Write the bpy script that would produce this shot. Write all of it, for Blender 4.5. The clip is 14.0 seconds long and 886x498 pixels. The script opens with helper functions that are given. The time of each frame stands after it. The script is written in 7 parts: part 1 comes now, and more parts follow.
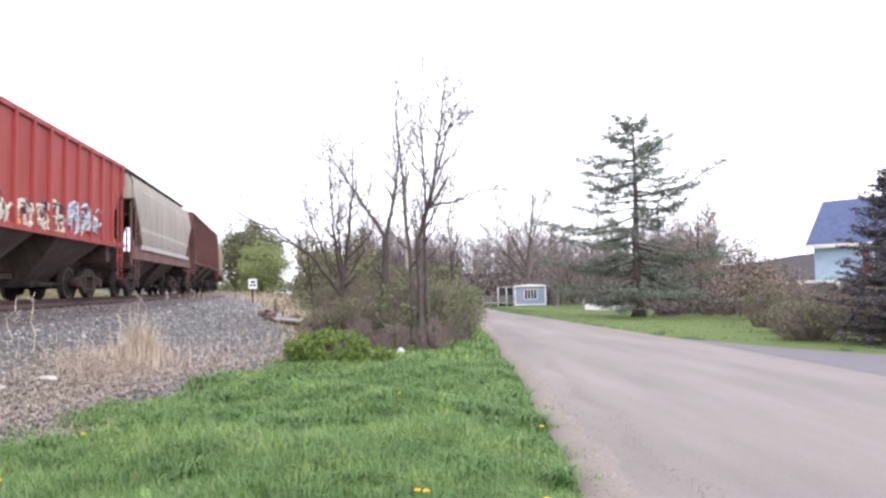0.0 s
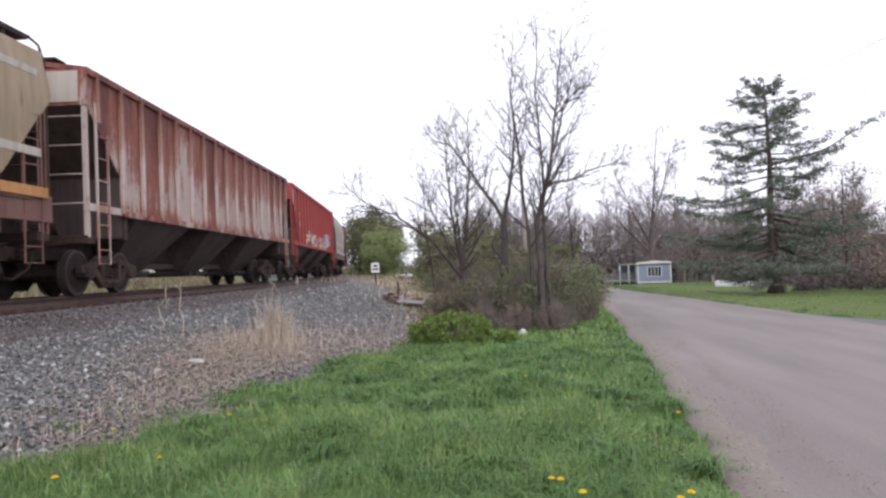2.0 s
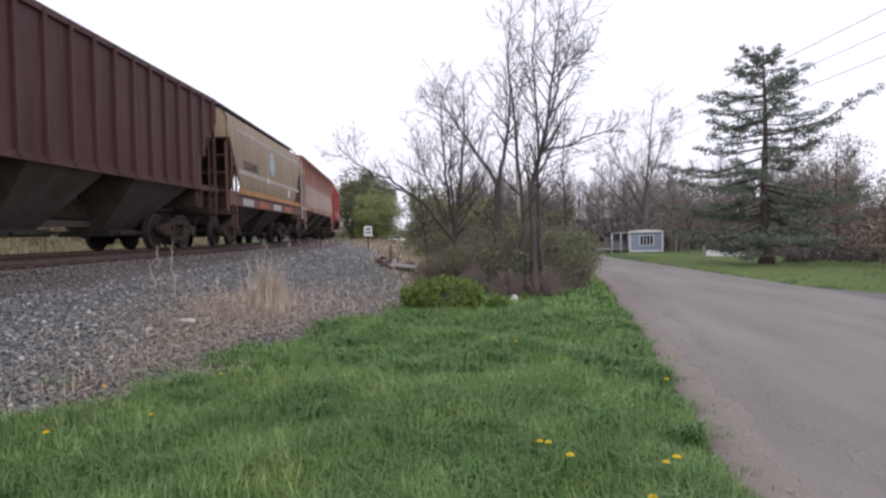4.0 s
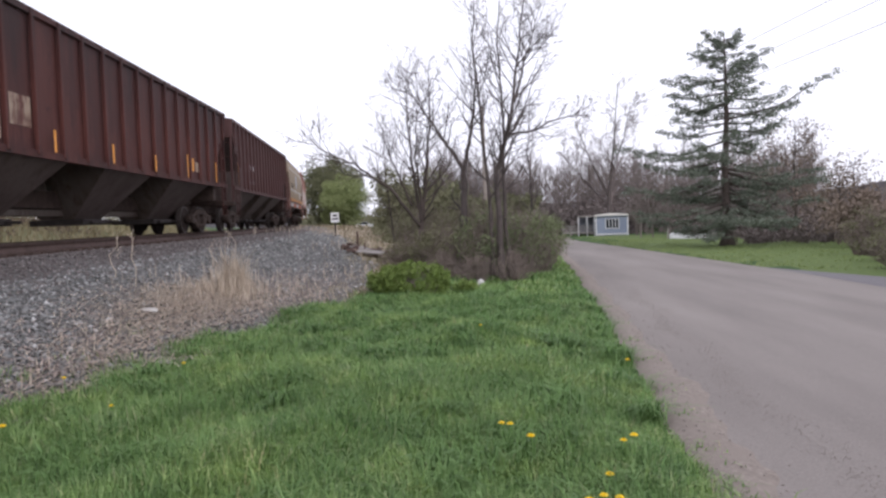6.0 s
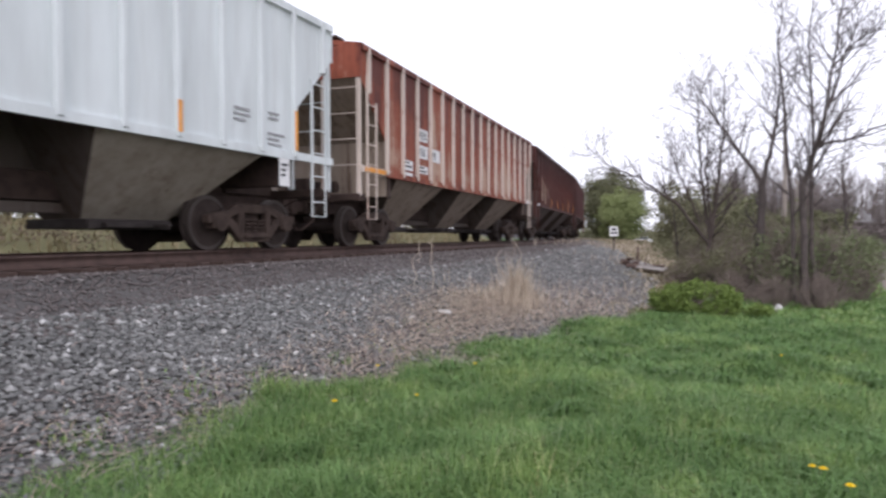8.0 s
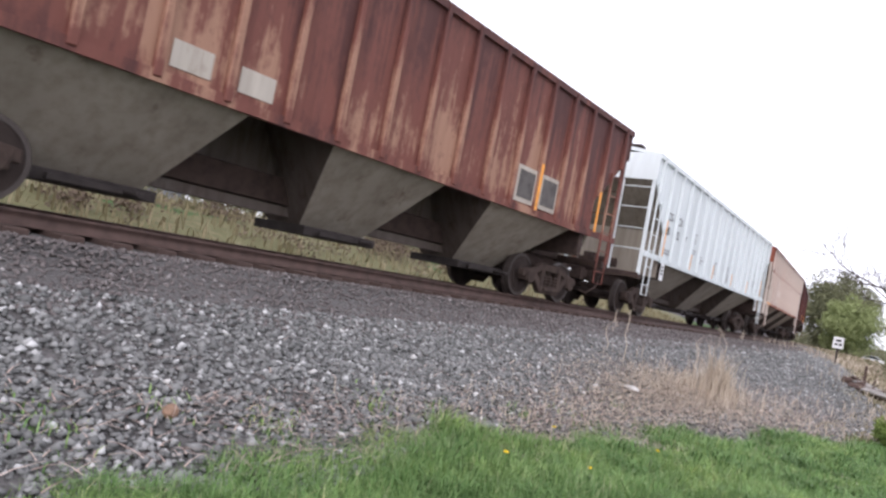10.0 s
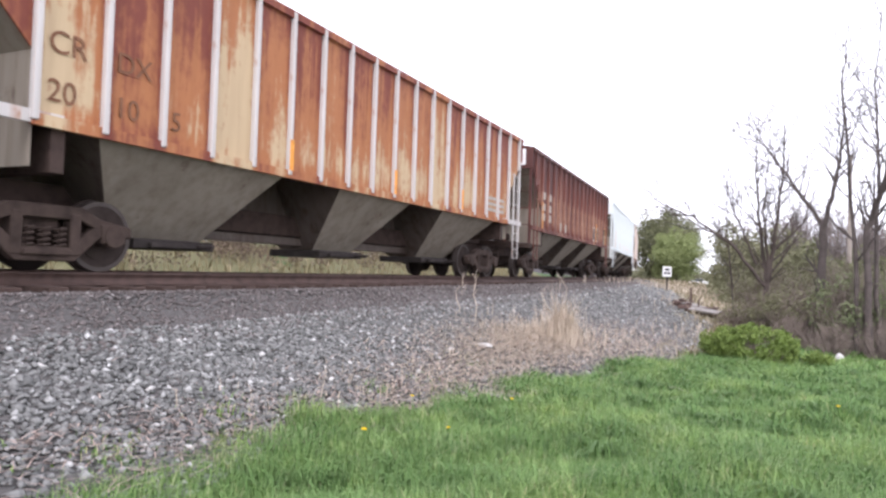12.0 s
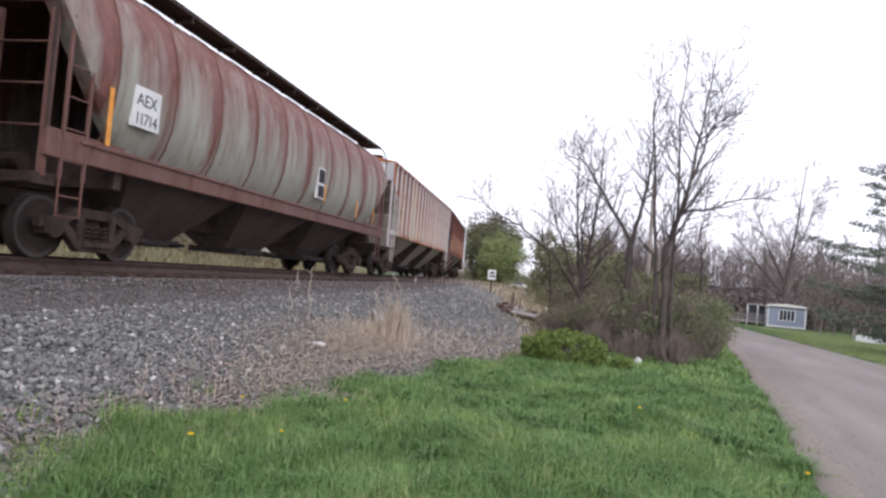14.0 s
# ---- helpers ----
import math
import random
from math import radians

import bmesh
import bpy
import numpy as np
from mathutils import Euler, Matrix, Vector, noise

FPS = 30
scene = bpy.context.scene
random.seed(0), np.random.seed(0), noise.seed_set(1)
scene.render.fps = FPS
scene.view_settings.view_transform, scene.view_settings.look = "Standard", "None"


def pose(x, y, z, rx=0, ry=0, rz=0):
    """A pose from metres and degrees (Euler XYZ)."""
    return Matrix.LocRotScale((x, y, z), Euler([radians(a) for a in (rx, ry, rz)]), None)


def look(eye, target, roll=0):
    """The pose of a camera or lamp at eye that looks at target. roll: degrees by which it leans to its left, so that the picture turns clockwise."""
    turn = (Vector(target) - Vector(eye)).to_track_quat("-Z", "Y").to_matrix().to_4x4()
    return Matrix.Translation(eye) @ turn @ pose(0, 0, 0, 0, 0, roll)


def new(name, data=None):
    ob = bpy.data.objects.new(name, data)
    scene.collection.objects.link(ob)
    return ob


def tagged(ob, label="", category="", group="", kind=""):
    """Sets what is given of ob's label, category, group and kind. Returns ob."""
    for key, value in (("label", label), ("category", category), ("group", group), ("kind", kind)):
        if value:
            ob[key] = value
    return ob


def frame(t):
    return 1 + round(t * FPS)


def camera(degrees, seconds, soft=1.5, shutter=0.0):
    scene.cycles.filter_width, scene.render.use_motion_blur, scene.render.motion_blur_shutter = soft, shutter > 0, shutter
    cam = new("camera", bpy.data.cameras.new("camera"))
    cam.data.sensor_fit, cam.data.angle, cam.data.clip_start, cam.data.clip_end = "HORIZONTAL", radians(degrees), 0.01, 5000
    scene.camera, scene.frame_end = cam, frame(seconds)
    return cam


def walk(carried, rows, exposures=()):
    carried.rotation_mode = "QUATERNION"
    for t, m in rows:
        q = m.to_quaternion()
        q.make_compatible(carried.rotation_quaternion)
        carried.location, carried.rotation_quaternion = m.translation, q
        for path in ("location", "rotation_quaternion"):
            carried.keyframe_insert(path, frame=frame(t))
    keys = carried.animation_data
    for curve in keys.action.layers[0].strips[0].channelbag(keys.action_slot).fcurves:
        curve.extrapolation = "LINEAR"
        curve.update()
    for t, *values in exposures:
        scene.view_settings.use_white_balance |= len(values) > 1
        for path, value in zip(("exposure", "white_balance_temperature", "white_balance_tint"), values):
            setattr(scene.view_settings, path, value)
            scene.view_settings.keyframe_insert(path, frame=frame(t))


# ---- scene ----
cam = camera(65.84, 14.0, soft=2.55, shutter=0.07)
# seconds, eye x y z, yaw to the left, pitch up, lean
PATH = [
    (0, 0.086, -0.056, 1.582, -1.21, 3.03, -1.11),
    (0.3, 0.100, -0.021, 1.594, -1.68, -0.73, -1.42),
    (0.5, 0.091, -0.007, 1.590, 1.98, -3.49, -2.28),
    (1, 0.053, 0.074, 1.583, -5.60, -6.79, 1.64),
    (1.5, 0.068, 0.084, 1.608, -4.99, -1.94, -5.46),
    (2, 0.021, 0.048, 1.610, 8.61, 1.69, -2.51),
    (2.5, 0.019, 0.053, 1.607, 9.27, 1.52, -1.36),
    (3, 0.012, 0.079, 1.601, 9.05, -0.99, -0.97),
    (3.2, 0.011, 0.070, 1.606, 8.20, -1.25, -1.55),
    (5.3, 0.039, 0.072, 1.593, 8.04, -1.25, -1.23),
    (5.5, 0.058, 0.074, 1.594, 6.70, -1.12, -1.44),
    (6, 0.067, 0.056, 1.602, 5.51, -2.57, -2.00),
    (6.5, 0.040, 0.031, 1.599, 10.21, -1.19, 0.20),
    (7, 0.018, 0.022, 1.598, 12.53, -0.95, 0.73),
    (7.5, -0.015, -0.005, 1.599, 15.44, -0.67, 2.20),
    (8, -0.038, -0.083, 1.616, 28.23, -1.05, -0.22),
    (8.1, -0.057, -0.088, 1.608, 34.26, -1.14, -0.93),
    (8.5, -0.116, -0.109, 1.599, 40.72, -1.14, 8.27),
    (9, -0.131, -0.115, 1.613, 42.95, 2.26, 11.40),
    (9.2, -0.140, -0.120, 1.613, 44.96, 1.85, 11.16),
    (11.3, -0.041, -0.026, 1.578, 41.45, 1.68, 8.18),
    (11.5, -0.017, -0.003, 1.579, 38.70, 1.70, 6.51),
    (12, 0.031, 0.035, 1.580, 32.51, 1.71, 1.85),
    (12.5, 0.005, 0.002, 1.571, 31.81, 1.19, 4.59),
    (13, -0.041, 0.025, 1.604, 23.26, 2.45, 0.19),
    (13.5, -0.093, -0.023, 1.634, 16.85, 2.47, 3.40),
    (14, -0.092, -0.026, 1.642, 18.41, 2.14, 4.73),]


def aim(x, y, z, yaw, pitch, lean):
    a, p = radians(yaw), radians(pitch)
    way = Vector((-math.sin(a) * math.cos(p), math.cos(a) * math.cos(p), math.sin(p)))
    return look((x, y, z), Vector((x, y, z)) + way, lean)


walk(cam, [(r[0], aim(*r[1:])) for r in PATH],
     [(t, stops, 6150, 17) for t, stops in ((0.0, 0.98), (0.4, 0.53), (1.0, 0.31), (1.6, 0.42), (2.0, 0.25), (3.2, -0.1), (5.3, 0.08), (7.5, 0.16), (8.5, 0.27), (9.2, 0.36), (11.3, 1.02), (12.0, 0.98), (13.0, 0.76), (14.0, 0.28))])

# ---- sky and light: bright overcast evening ----
world = bpy.data.worlds.new("overcast")
scene.world = world
world.use_nodes = True
wn, wl = world.node_tree.nodes, world.node_tree.links
wn.clear()
w_out, w_bg = wn.new("ShaderNodeOutputWorld"), wn.new("ShaderNodeBackground")
w_sky, w_mix = wn.new("ShaderNodeTexSky"), wn.new("ShaderNodeMixRGB")
w_sat = wn.new("ShaderNodeHueSaturation")
w_sky.sky_type, w_sky.sun_disc = "NISHITA", False
w_sky.sun_elevation, w_sky.sun_rotation = radians(38), radians(150)
w_sky.air_density, w_sky.dust_density = 1.0, 4.0
w_sat.inputs["Saturation"].default_value = 0.25
w_sat.inputs["Value"].default_value = 0.1
w_mix.inputs["Fac"].default_value = 0.75
w_mix.inputs["Color2"].default_value = (1.0, 1.0, 1.04, 1)
w_bg.inputs["Strength"].default_value = 1.3
wl.new(w_sky.outputs["Color"], w_sat.inputs["Color"])
wl.new(w_sat.outputs["Color"], w_mix.inputs["Color1"])
wl.new(w_mix.outputs["Color"], w_bg.inputs["Color"])
wl.new(w_bg.outputs["Background"], w_out.inputs["Surface"])
sun = new("sun", bpy.data.lights.new("sun", "SUN"))
sun.data.energy, sun.data.angle, sun.data.color = 0.7, radians(25), (1.0, 0.95, 0.9)
sun.matrix_world = look((20, -30, 40), (0, 20, 0))


# ---- materials ----
class Mat:
    """A small helper round a node material."""

    def __init__(self, name, rough=0.8, metal=0.0, spec=0.3):
        self.m = bpy.data.materials.new(name)
        self.m.use_nodes = True
        self.n, self.l = self.m.node_tree.nodes, self.m.node_tree.links
        self.b = self.n["Principled BSDF"]
        self.b.inputs["Roughness"].default_value = rough
        self.b.inputs["Metallic"].default_value = metal
        self.b.inputs["Specular IOR Level"].default_value = spec
        self.tc = self.n.new("ShaderNodeTexCoord")

    def noise(self, scale=1.0, stretch=(1, 1, 1), detail=4.0, rough=0.55, offset=(0, 0, 0)):
        mp, t = self.n.new("ShaderNodeMapping"), self.n.new("ShaderNodeTexNoise")
        mp.inputs["Scale"].default_value, mp.inputs["Location"].default_value = stretch, offset
        t.inputs["Scale"].default_value, t.inputs["Detail"].default_value, t.inputs["Roughness"].default_value = scale, detail, rough
        self.l.new(self.tc.outputs["Object"], mp.inputs["Vector"])
        self.l.new(mp.outputs["Vector"], t.inputs["Vector"])
        return t.outputs["Fac"]

    def ramp(self, fac, *stops):
        r = self.n.new("ShaderNodeValToRGB")
        while len(r.color_ramp.elements) < len(stops):
            r.color_ramp.elements.new(0.5)
        for e, (p, c) in zip(r.color_ramp.elements, stops):
            e.position, e.color = p, (*c, 1) if len(c) == 3 else c
        self.l.new(fac, r.inputs["Fac"])
        return r.outputs["Color"]

    def gray(self, fac, lo, hi):
        return self.ramp(fac, (lo, (0, 0, 0)), (hi, (1, 1, 1)))

    def mix(self, fac, a, b, mode="MIX"):
        x = self.n.new("ShaderNodeMixRGB")
        x.blend_type = mode
        for key, v in (("Fac", fac), ("Color1", a), ("Color2", b)):
            if isinstance(v, (int, float)):
                x.inputs[key].default_value = v
            elif isinstance(v, tuple):
                x.inputs[key].default_value = (*v, 1)
            else:
                self.l.new(v, x.inputs[key])
        return x.outputs["Color"]

    def math(self, op, a, b=0.0, c=0.0):
        x = self.n.new("ShaderNodeMath")
        x.operation = op
        for k, v in enumerate((a, b, c)):
            if isinstance(v, (int, float)):
                x.inputs[k].default_value = v
            else:
                self.l.new(v, x.inputs[k])
        return x.outputs["Value"]

    def span(self, v, lo, hi, top):
        """0 at lo to top at hi."""
        r = self.n.new("ShaderNodeMapRange")
        r.inputs["From Min"].default_value, r.inputs["From Max"].default_value, r.inputs["To Max"].default_value = lo, hi, top
        self.l.new(v, r.inputs["Value"])
        return r.outputs["Result"]

    def island(self):
        return self.n.new("ShaderNodeNewGeometry").outputs["Random Per Island"]

    def pick(self):
        return self.n.new("ShaderNodeObjectInfo").outputs["Random"]

    def height(self):
        s = self.n.new("ShaderNodeSeparateXYZ")
        self.l.new(self.tc.outputs["Object"], s.inputs["Vector"])
        return s.outputs["Z"]

    def color(self, c):
        if isinstance(c, tuple):
            self.b.inputs["Base Color"].default_value = (*c, 1)
        else:
            self.l.new(c, self.b.inputs["Base Color"])
        return self

    def bump(self, fac, strength=0.4, dist=0.02):
        b = self.n.new("ShaderNodeBump")
        b.inputs["Strength"].default_value, b.inputs["Distance"].default_value = strength, dist
        self.l.new(fac, b.inputs["Height"])
        self.l.new(b.outputs["Normal"], self.b.inputs["Normal"])
        return self

    def through_light(self, c, amount=0.35):
        """Thin leaves and blades let some light through."""
        t, x = self.n.new("ShaderNodeBsdfTranslucent"), self.n.new("ShaderNodeMixShader")
        x.inputs["Fac"].default_value = amount
        self.l.new(c, t.inputs["Color"])
        self.l.new(self.b.outputs["BSDF"], x.inputs[1])
        self.l.new(t.outputs["BSDF"], x.inputs[2])
        self.l.new(x.outputs["Shader"], self.n["Material Output"].inputs["Surface"])
        return self


def plain(name, c, rough=0.8, metal=0.0, vary=0.25, scale=3.0, spec=0.3):
    m = Mat(name, rough, metal, spec)
    dark = tuple(v * (1 - vary) for v in c)
    light = tuple(min(1, v * (1 + vary * 0.6)) for v in c)
    f = m.noise(scale, detail=6)
    m.color(m.ramp(f, (0.3, dark), (0.5, c), (0.72, light))).bump(m.noise(scale * 14, detail=3), 0.15, 0.01)
    return m.m


def leafy(name, a, b, c, rough=0.75, thin=0.0):
    """Foliage that varies from piece to piece."""
    m = Mat(name, rough, 0, 0.2)
    tone = m.mix(m.gray(m.noise(0.6), 0.35, 0.65), m.ramp(m.island(), (0, a), (0.55, b), (1, c)), b)
    m.color(tone)
    if thin:
        m.through_light(tone, thin)
    return m.m


def rusty(name, paint, rust, amount, streak=0.5, dirt=0.4, deep=(0.06, 0.03, 0.022)):
    """Old freight-car paint: chalked colour, rust coming through in streaks down the sheet, road dirt."""
    m = Mat(name, 0.62, 0, 0.3)
    run = m.noise(1.0, (5.5, 5.5, 0.35), 5, 0.6)
    patch = m.noise(1.1, (1.3, 1.3, 0.8), 7, 0.62, (3.1, 1.7, 4.2))
    fine = m.noise(7.0, (1.6, 1.6, 0.7), 6, 0.7)
    base = m.mix(m.gray(m.noise(0.7, (2.4, 2.4, 0.5), 4, 0.5, (7, 2, 1)), 0.3, 0.7), paint, tuple(min(1, v * 1.22 + 0.02) for v in paint))
    both = m.mix(streak, patch, run)
    both = m.mix(0.22, both, fine)
    lo = 0.72 - 0.42 * amount
    mask = m.gray(both, lo, lo + 0.11)
    tone = m.mix(m.gray(fine, 0.35, 0.65), rust, deep)
    tone = m.mix(0.6, tone, m.mix(m.gray(run, 0.35, 0.65), rust, tuple(min(1, v * 1.5) for v in rust)))
    c = m.mix(mask, base, tone)
    grime = m.gray(m.noise(2.2, (3, 3, 0.3), 5, 0.6, (1, 9, 3)), 0.42, 0.8)
    mul = m.mix(dirt, (1, 1, 1), m.ramp(grime, (0, (1, 1, 1)), (1, (0.42, 0.36, 0.33))))
    m.color(m.mix(1.0, c, mul, "MULTIPLY")).bump(fine, 0.2, 0.01)
    return m.m


def weathered(name, pale, mid, deep, shift=0.0, dirt=0.3, post=(0.85, 0.0), wash=1.0):
    """Rust in three tones: each sheet between two posts has weathered in its own way, with runs from the roof seam,
    along the posts and above the sill. post: spacing of the posts and the place of one of them."""
    m = Mat(name, 0.65, 0, 0.28)
    run = m.noise(1.0, (3.0, 3.0, 0.22), 4, 0.55)
    blot = m.noise(0.9, (1.2, 1.2, 0.7), 6, 0.6, (4.1, 2.2, 7.7))
    thin = m.noise(1.0, (13, 13, 0.6), 4, 0.6, (2, 6, 1))
    fine = m.noise(9.0, (1.4, 1.4, 0.8), 6, 0.7)
    f = m.mix(0.4, run, blot)
    f = m.mix(0.2, f, thin)
    f = m.mix(0.16, f, fine)
    sep = m.n.new("ShaderNodeSeparateXYZ")
    m.l.new(m.tc.outputs["Object"], sep.inputs["Vector"])
    bay = m.math("MULTIPLY_ADD", sep.outputs["X"], 1 / post[0], -post[1] / post[0])
    own = m.n.new("ShaderNodeTexWhiteNoise")
    own.noise_dimensions = "1D"
    m.l.new(m.math("FLOOR", bay), own.inputs["W"])
    near_post = m.math("PINGPONG", bay, 0.5)
    rim = m.span(near_post, 0.2, 0.02, 0.075 * wash)
    roof_run = m.span(sep.outputs["Z"], 2.2, 4.2, 0.17 * wash)
    sill_run = m.span(sep.outputs["Z"], 1.95, 1.68, 0.06 * wash)
    f = m.math("ADD", f, m.math("MULTIPLY_ADD", own.outputs["Value"], 0.13, -0.065))
    f = m.math("ADD", m.math("ADD", f, rim), m.math("ADD", roof_run, sill_run))
    c = m.ramp(f, (0.48 + shift, pale), (0.545 + shift, mid), (0.585 + shift, mid), (0.68 + shift, deep))
    spots = m.gray(m.noise(3.5, (1.2, 1.2, 0.6), 7, 0.7, (9, 3, 2)), 0.58, 0.7)
    c = m.mix(spots, c, m.mix(0.5, deep, mid))
    grime = m.gray(m.noise(1.7, (4, 4, 0.25), 5, 0.6, (1, 9, 3)), 0.45, 0.8)
    m.color(m.mix(1.0, c, m.mix(dirt, (1, 1, 1), m.ramp(grime, (0, (1, 1, 1)), (1, (0.4, 0.34, 0.32)))), "MULTIPLY")).bump(fine, 0.2, 0.008)
    return m.m


def roof_washed(name, paint, rust, start, full):
    """Pale paint with rust washed down from the roof edge and along the seams."""
    m = Mat(name, 0.6, 0, 0.3)
    run = m.noise(1.0, (3.2, 3.2, 0.22), 5, 0.6)
    fine = m.noise(6.0, (1.6, 1.6, 0.6), 6, 0.7)
    z = m.height()
    mr = m.n.new("ShaderNodeMapRange")
    mr.inputs["From Min"].default_value, mr.inputs["From Max"].default_value = start, full
    m.l.new(z, mr.inputs["Value"])
    wash = m.mix(0.5, mr.outputs["Result"], m.gray(run, 0.3, 0.75))
    sx = m.n.new("ShaderNodeSeparateXYZ")
    m.l.new(m.tc.outputs["Object"], sx.inputs["Vector"])
    step, fold = m.n.new("ShaderNodeMath"), m.n.new("ShaderNodeMath")
    step.operation, fold.operation = "MULTIPLY_ADD", "PINGPONG"
    step.inputs[1].default_value, step.inputs[2].default_value = 1 / 1.544, 6.95 / 1.544
    fold.inputs[1].default_value = 0.5
    m.l.new(sx.outputs["X"], step.inputs[0])
    m.l.new(step.outputs["Value"], fold.inputs[0])
    seam = m.ramp(fold.outputs["Value"], (0.0, (0.55, 0.55, 0.55)), (0.1, (0.12, 0.12, 0.12)), (0.2, (0, 0, 0)))
    wash = m.mix(m.gray(m.noise(0.5, (1, 1, 0.3), 2, 0.5, (3, 3, 3)), 0.3, 0.6), wash, m.mix(1.0, wash, seam, "ADD"))
    mask = m.gray(m.mix(0.15, wash, fine), 0.36, 0.7)
    soft = m.mix(m.gray(m.noise(0.8, (1, 1, 0.6)), 0.3, 0.7), paint, tuple(v * 0.8 for v in paint))
    c = m.mix(mask, soft, m.mix(m.gray(fine, 0.35, 0.65), rust, tuple(v * 0.7 for v in rust)))
    grime = m.gray(m.noise(2.2, (3, 3, 0.3), 5, 0.6, (1, 9, 3)), 0.5, 0.85)
    m.color(m.mix(1.0, c, m.ramp(grime, (0, (1, 1, 1)), (1, (0.6, 0.5, 0.45))), "MULTIPLY")).bump(fine, 0.15, 0.01)
    return m.m


def soil_mat(name, a, b, c, scale, bump=0.6, dist=0.03, spec=0.2):
    m = Mat(name, 0.95, 0, spec)
    f = m.noise(scale, detail=8, rough=0.7)
    g = m.noise(scale * 0.12, detail=4)
    m.color(m.mix(m.gray(g, 0.38, 0.62), m.ramp(f, (0.3, a), (0.5, b), (0.7, c)), b)).bump(f, bump, dist)
    return m.m


GRASS_SOIL = soil_mat("lawn", (0.026, 0.05, 0.014), (0.048, 0.09, 0.026), (0.075, 0.125, 0.04), 9.0)
FIELD = soil_mat("field", (0.075, 0.075, 0.034), (0.12, 0.115, 0.055), (0.2, 0.16, 0.095), 2.0)
BANK_SOIL = soil_mat("bank_soil", (0.1, 0.085, 0.055), (0.165, 0.145, 0.085), (0.24, 0.21, 0.13), 1.3)
LAWN_SOIL = soil_mat("mown_lawn", (0.07, 0.105, 0.03), (0.11, 0.155, 0.05), (0.165, 0.195, 0.08), 4.0)
ASPHALT = Mat("old_asphalt", 0.9, 0, 0.25)
_f = ASPHALT.noise(55, detail=6, rough=0.75)
_g = ASPHALT.noise(0.35, (2.2, 0.35, 1), detail=5)
_s = ASPHALT.noise(1.4, (3.5, 0.5, 1), detail=6, rough=0.65)
ASPHALT.color(ASPHALT.mix(0.35, ASPHALT.ramp(_g, (0.3, (0.186, 0.161, 0.146)), (0.7, (0.29, 0.257, 0.232))), ASPHALT.ramp(_f, (0.3, (0.088, 0.08, 0.077)), (0.7, (0.315, 0.292, 0.277)))))
ASPHALT.bump(_f, 0.5, 0.006)
ASPHALT = ASPHALT.m
ROAD_DIRT = soil_mat("road_edge_dirt", (0.145, 0.118, 0.1), (0.225, 0.192, 0.168), (0.33, 0.292, 0.262), 26, 0.7, 0.01)
STREAK = soil_mat("pale_grit", (0.2, 0.175, 0.157), (0.28, 0.25, 0.228), (0.37, 0.34, 0.315), 30, 0.7, 0.008)
DARK_ASPHALT = soil_mat("driveway_asphalt", (0.11, 0.105, 0.11), (0.17, 0.16, 0.168), (0.24, 0.228, 0.238), 40, 0.5, 0.006)
BALLAST = soil_mat("ballast_bed", (0.06, 0.057, 0.056), (0.13, 0.123, 0.12), (0.24, 0.228, 0.22), 16, 1.0, 0.05)
_m = Mat("ballast_stone", 0.9, 0, 0.25)
_m.color(_m.mix(_m.gray(_m.noise(9), 0.3, 0.7), _m.ramp(_m.island(), (0, (0.06, 0.062, 0.06)), (0.4, (0.152, 0.152, 0.148)), (0.8, (0.29, 0.292, 0.283)), (0.95, (0.45, 0.45, 0.44)), (0.985, (0.7, 0.7, 0.69))), (0.17, 0.171, 0.166)))
STONE = _m.m
_m = Mat("dusty_ballast_stone", 0.95, 0, 0.2)
_m.color(_m.mix(_m.gray(_m.noise(9), 0.3, 0.7), _m.ramp(_m.island(), (0, (0.068, 0.06, 0.058)), (0.5, (0.138, 0.122, 0.118)), (0.9, (0.215, 0.193, 0.186)), (0.99, (0.4, 0.38, 0.37))), (0.138, 0.12, 0.116)))
DUSTY_STONE = _m.m
PALE_STONE = plain("pale_limestone", (0.54, 0.53, 0.51), 0.9, vary=0.3, scale=8)
BROWN_STONE = plain("brown_sandstone", (0.25, 0.16, 0.11), 0.9, vary=0.3, scale=8)
_m = Mat("grass_blade", 0.5, 0, 0.25)
_c = _m.ramp(_m.island(), (0, (0.088, 0.168, 0.05)), (0.55, (0.172, 0.292, 0.088)), (0.93, (0.305, 0.435, 0.178)), (1, (0.47, 0.45, 0.27)))
_c = _m.mix(1.0, _c, _m.ramp(_m.noise(0.9, detail=3), (0.32, (0.68, 0.76, 0.68)), (0.5, (1, 1, 1)), (0.68, (1.35, 1.22, 1.1))), "MULTIPLY")
_c = _m.mix(1.0, _c, _m.ramp(_m.noise(3.2, detail=2, offset=(3, 1, 0)), (0.3, (0.8, 0.84, 0.9)), (0.7, (1.15, 1.1, 1.0))), "MULTIPLY")
BLADE = _m.color(_c).through_light(_c, 0.2).m
TUFT = leafy("coarse_grass_blade", (0.07, 0.14, 0.042), (0.135, 0.24, 0.075), (0.26, 0.385, 0.155), 0.55, 0.2)
LAWN_BLADE = leafy("mown_grass_blade", (0.14, 0.18, 0.06), (0.21, 0.265, 0.095), (0.32, 0.37, 0.16), 0.6, 0.2)
STRAW = leafy("dry_straw", (0.37, 0.3, 0.235), (0.53, 0.45, 0.36), (0.66, 0.575, 0.475), 0.8)
LITTER = leafy("dead_grass_litter", (0.26, 0.19, 0.16), (0.4, 0.31, 0.268), (0.55, 0.45, 0.39), 0.9)
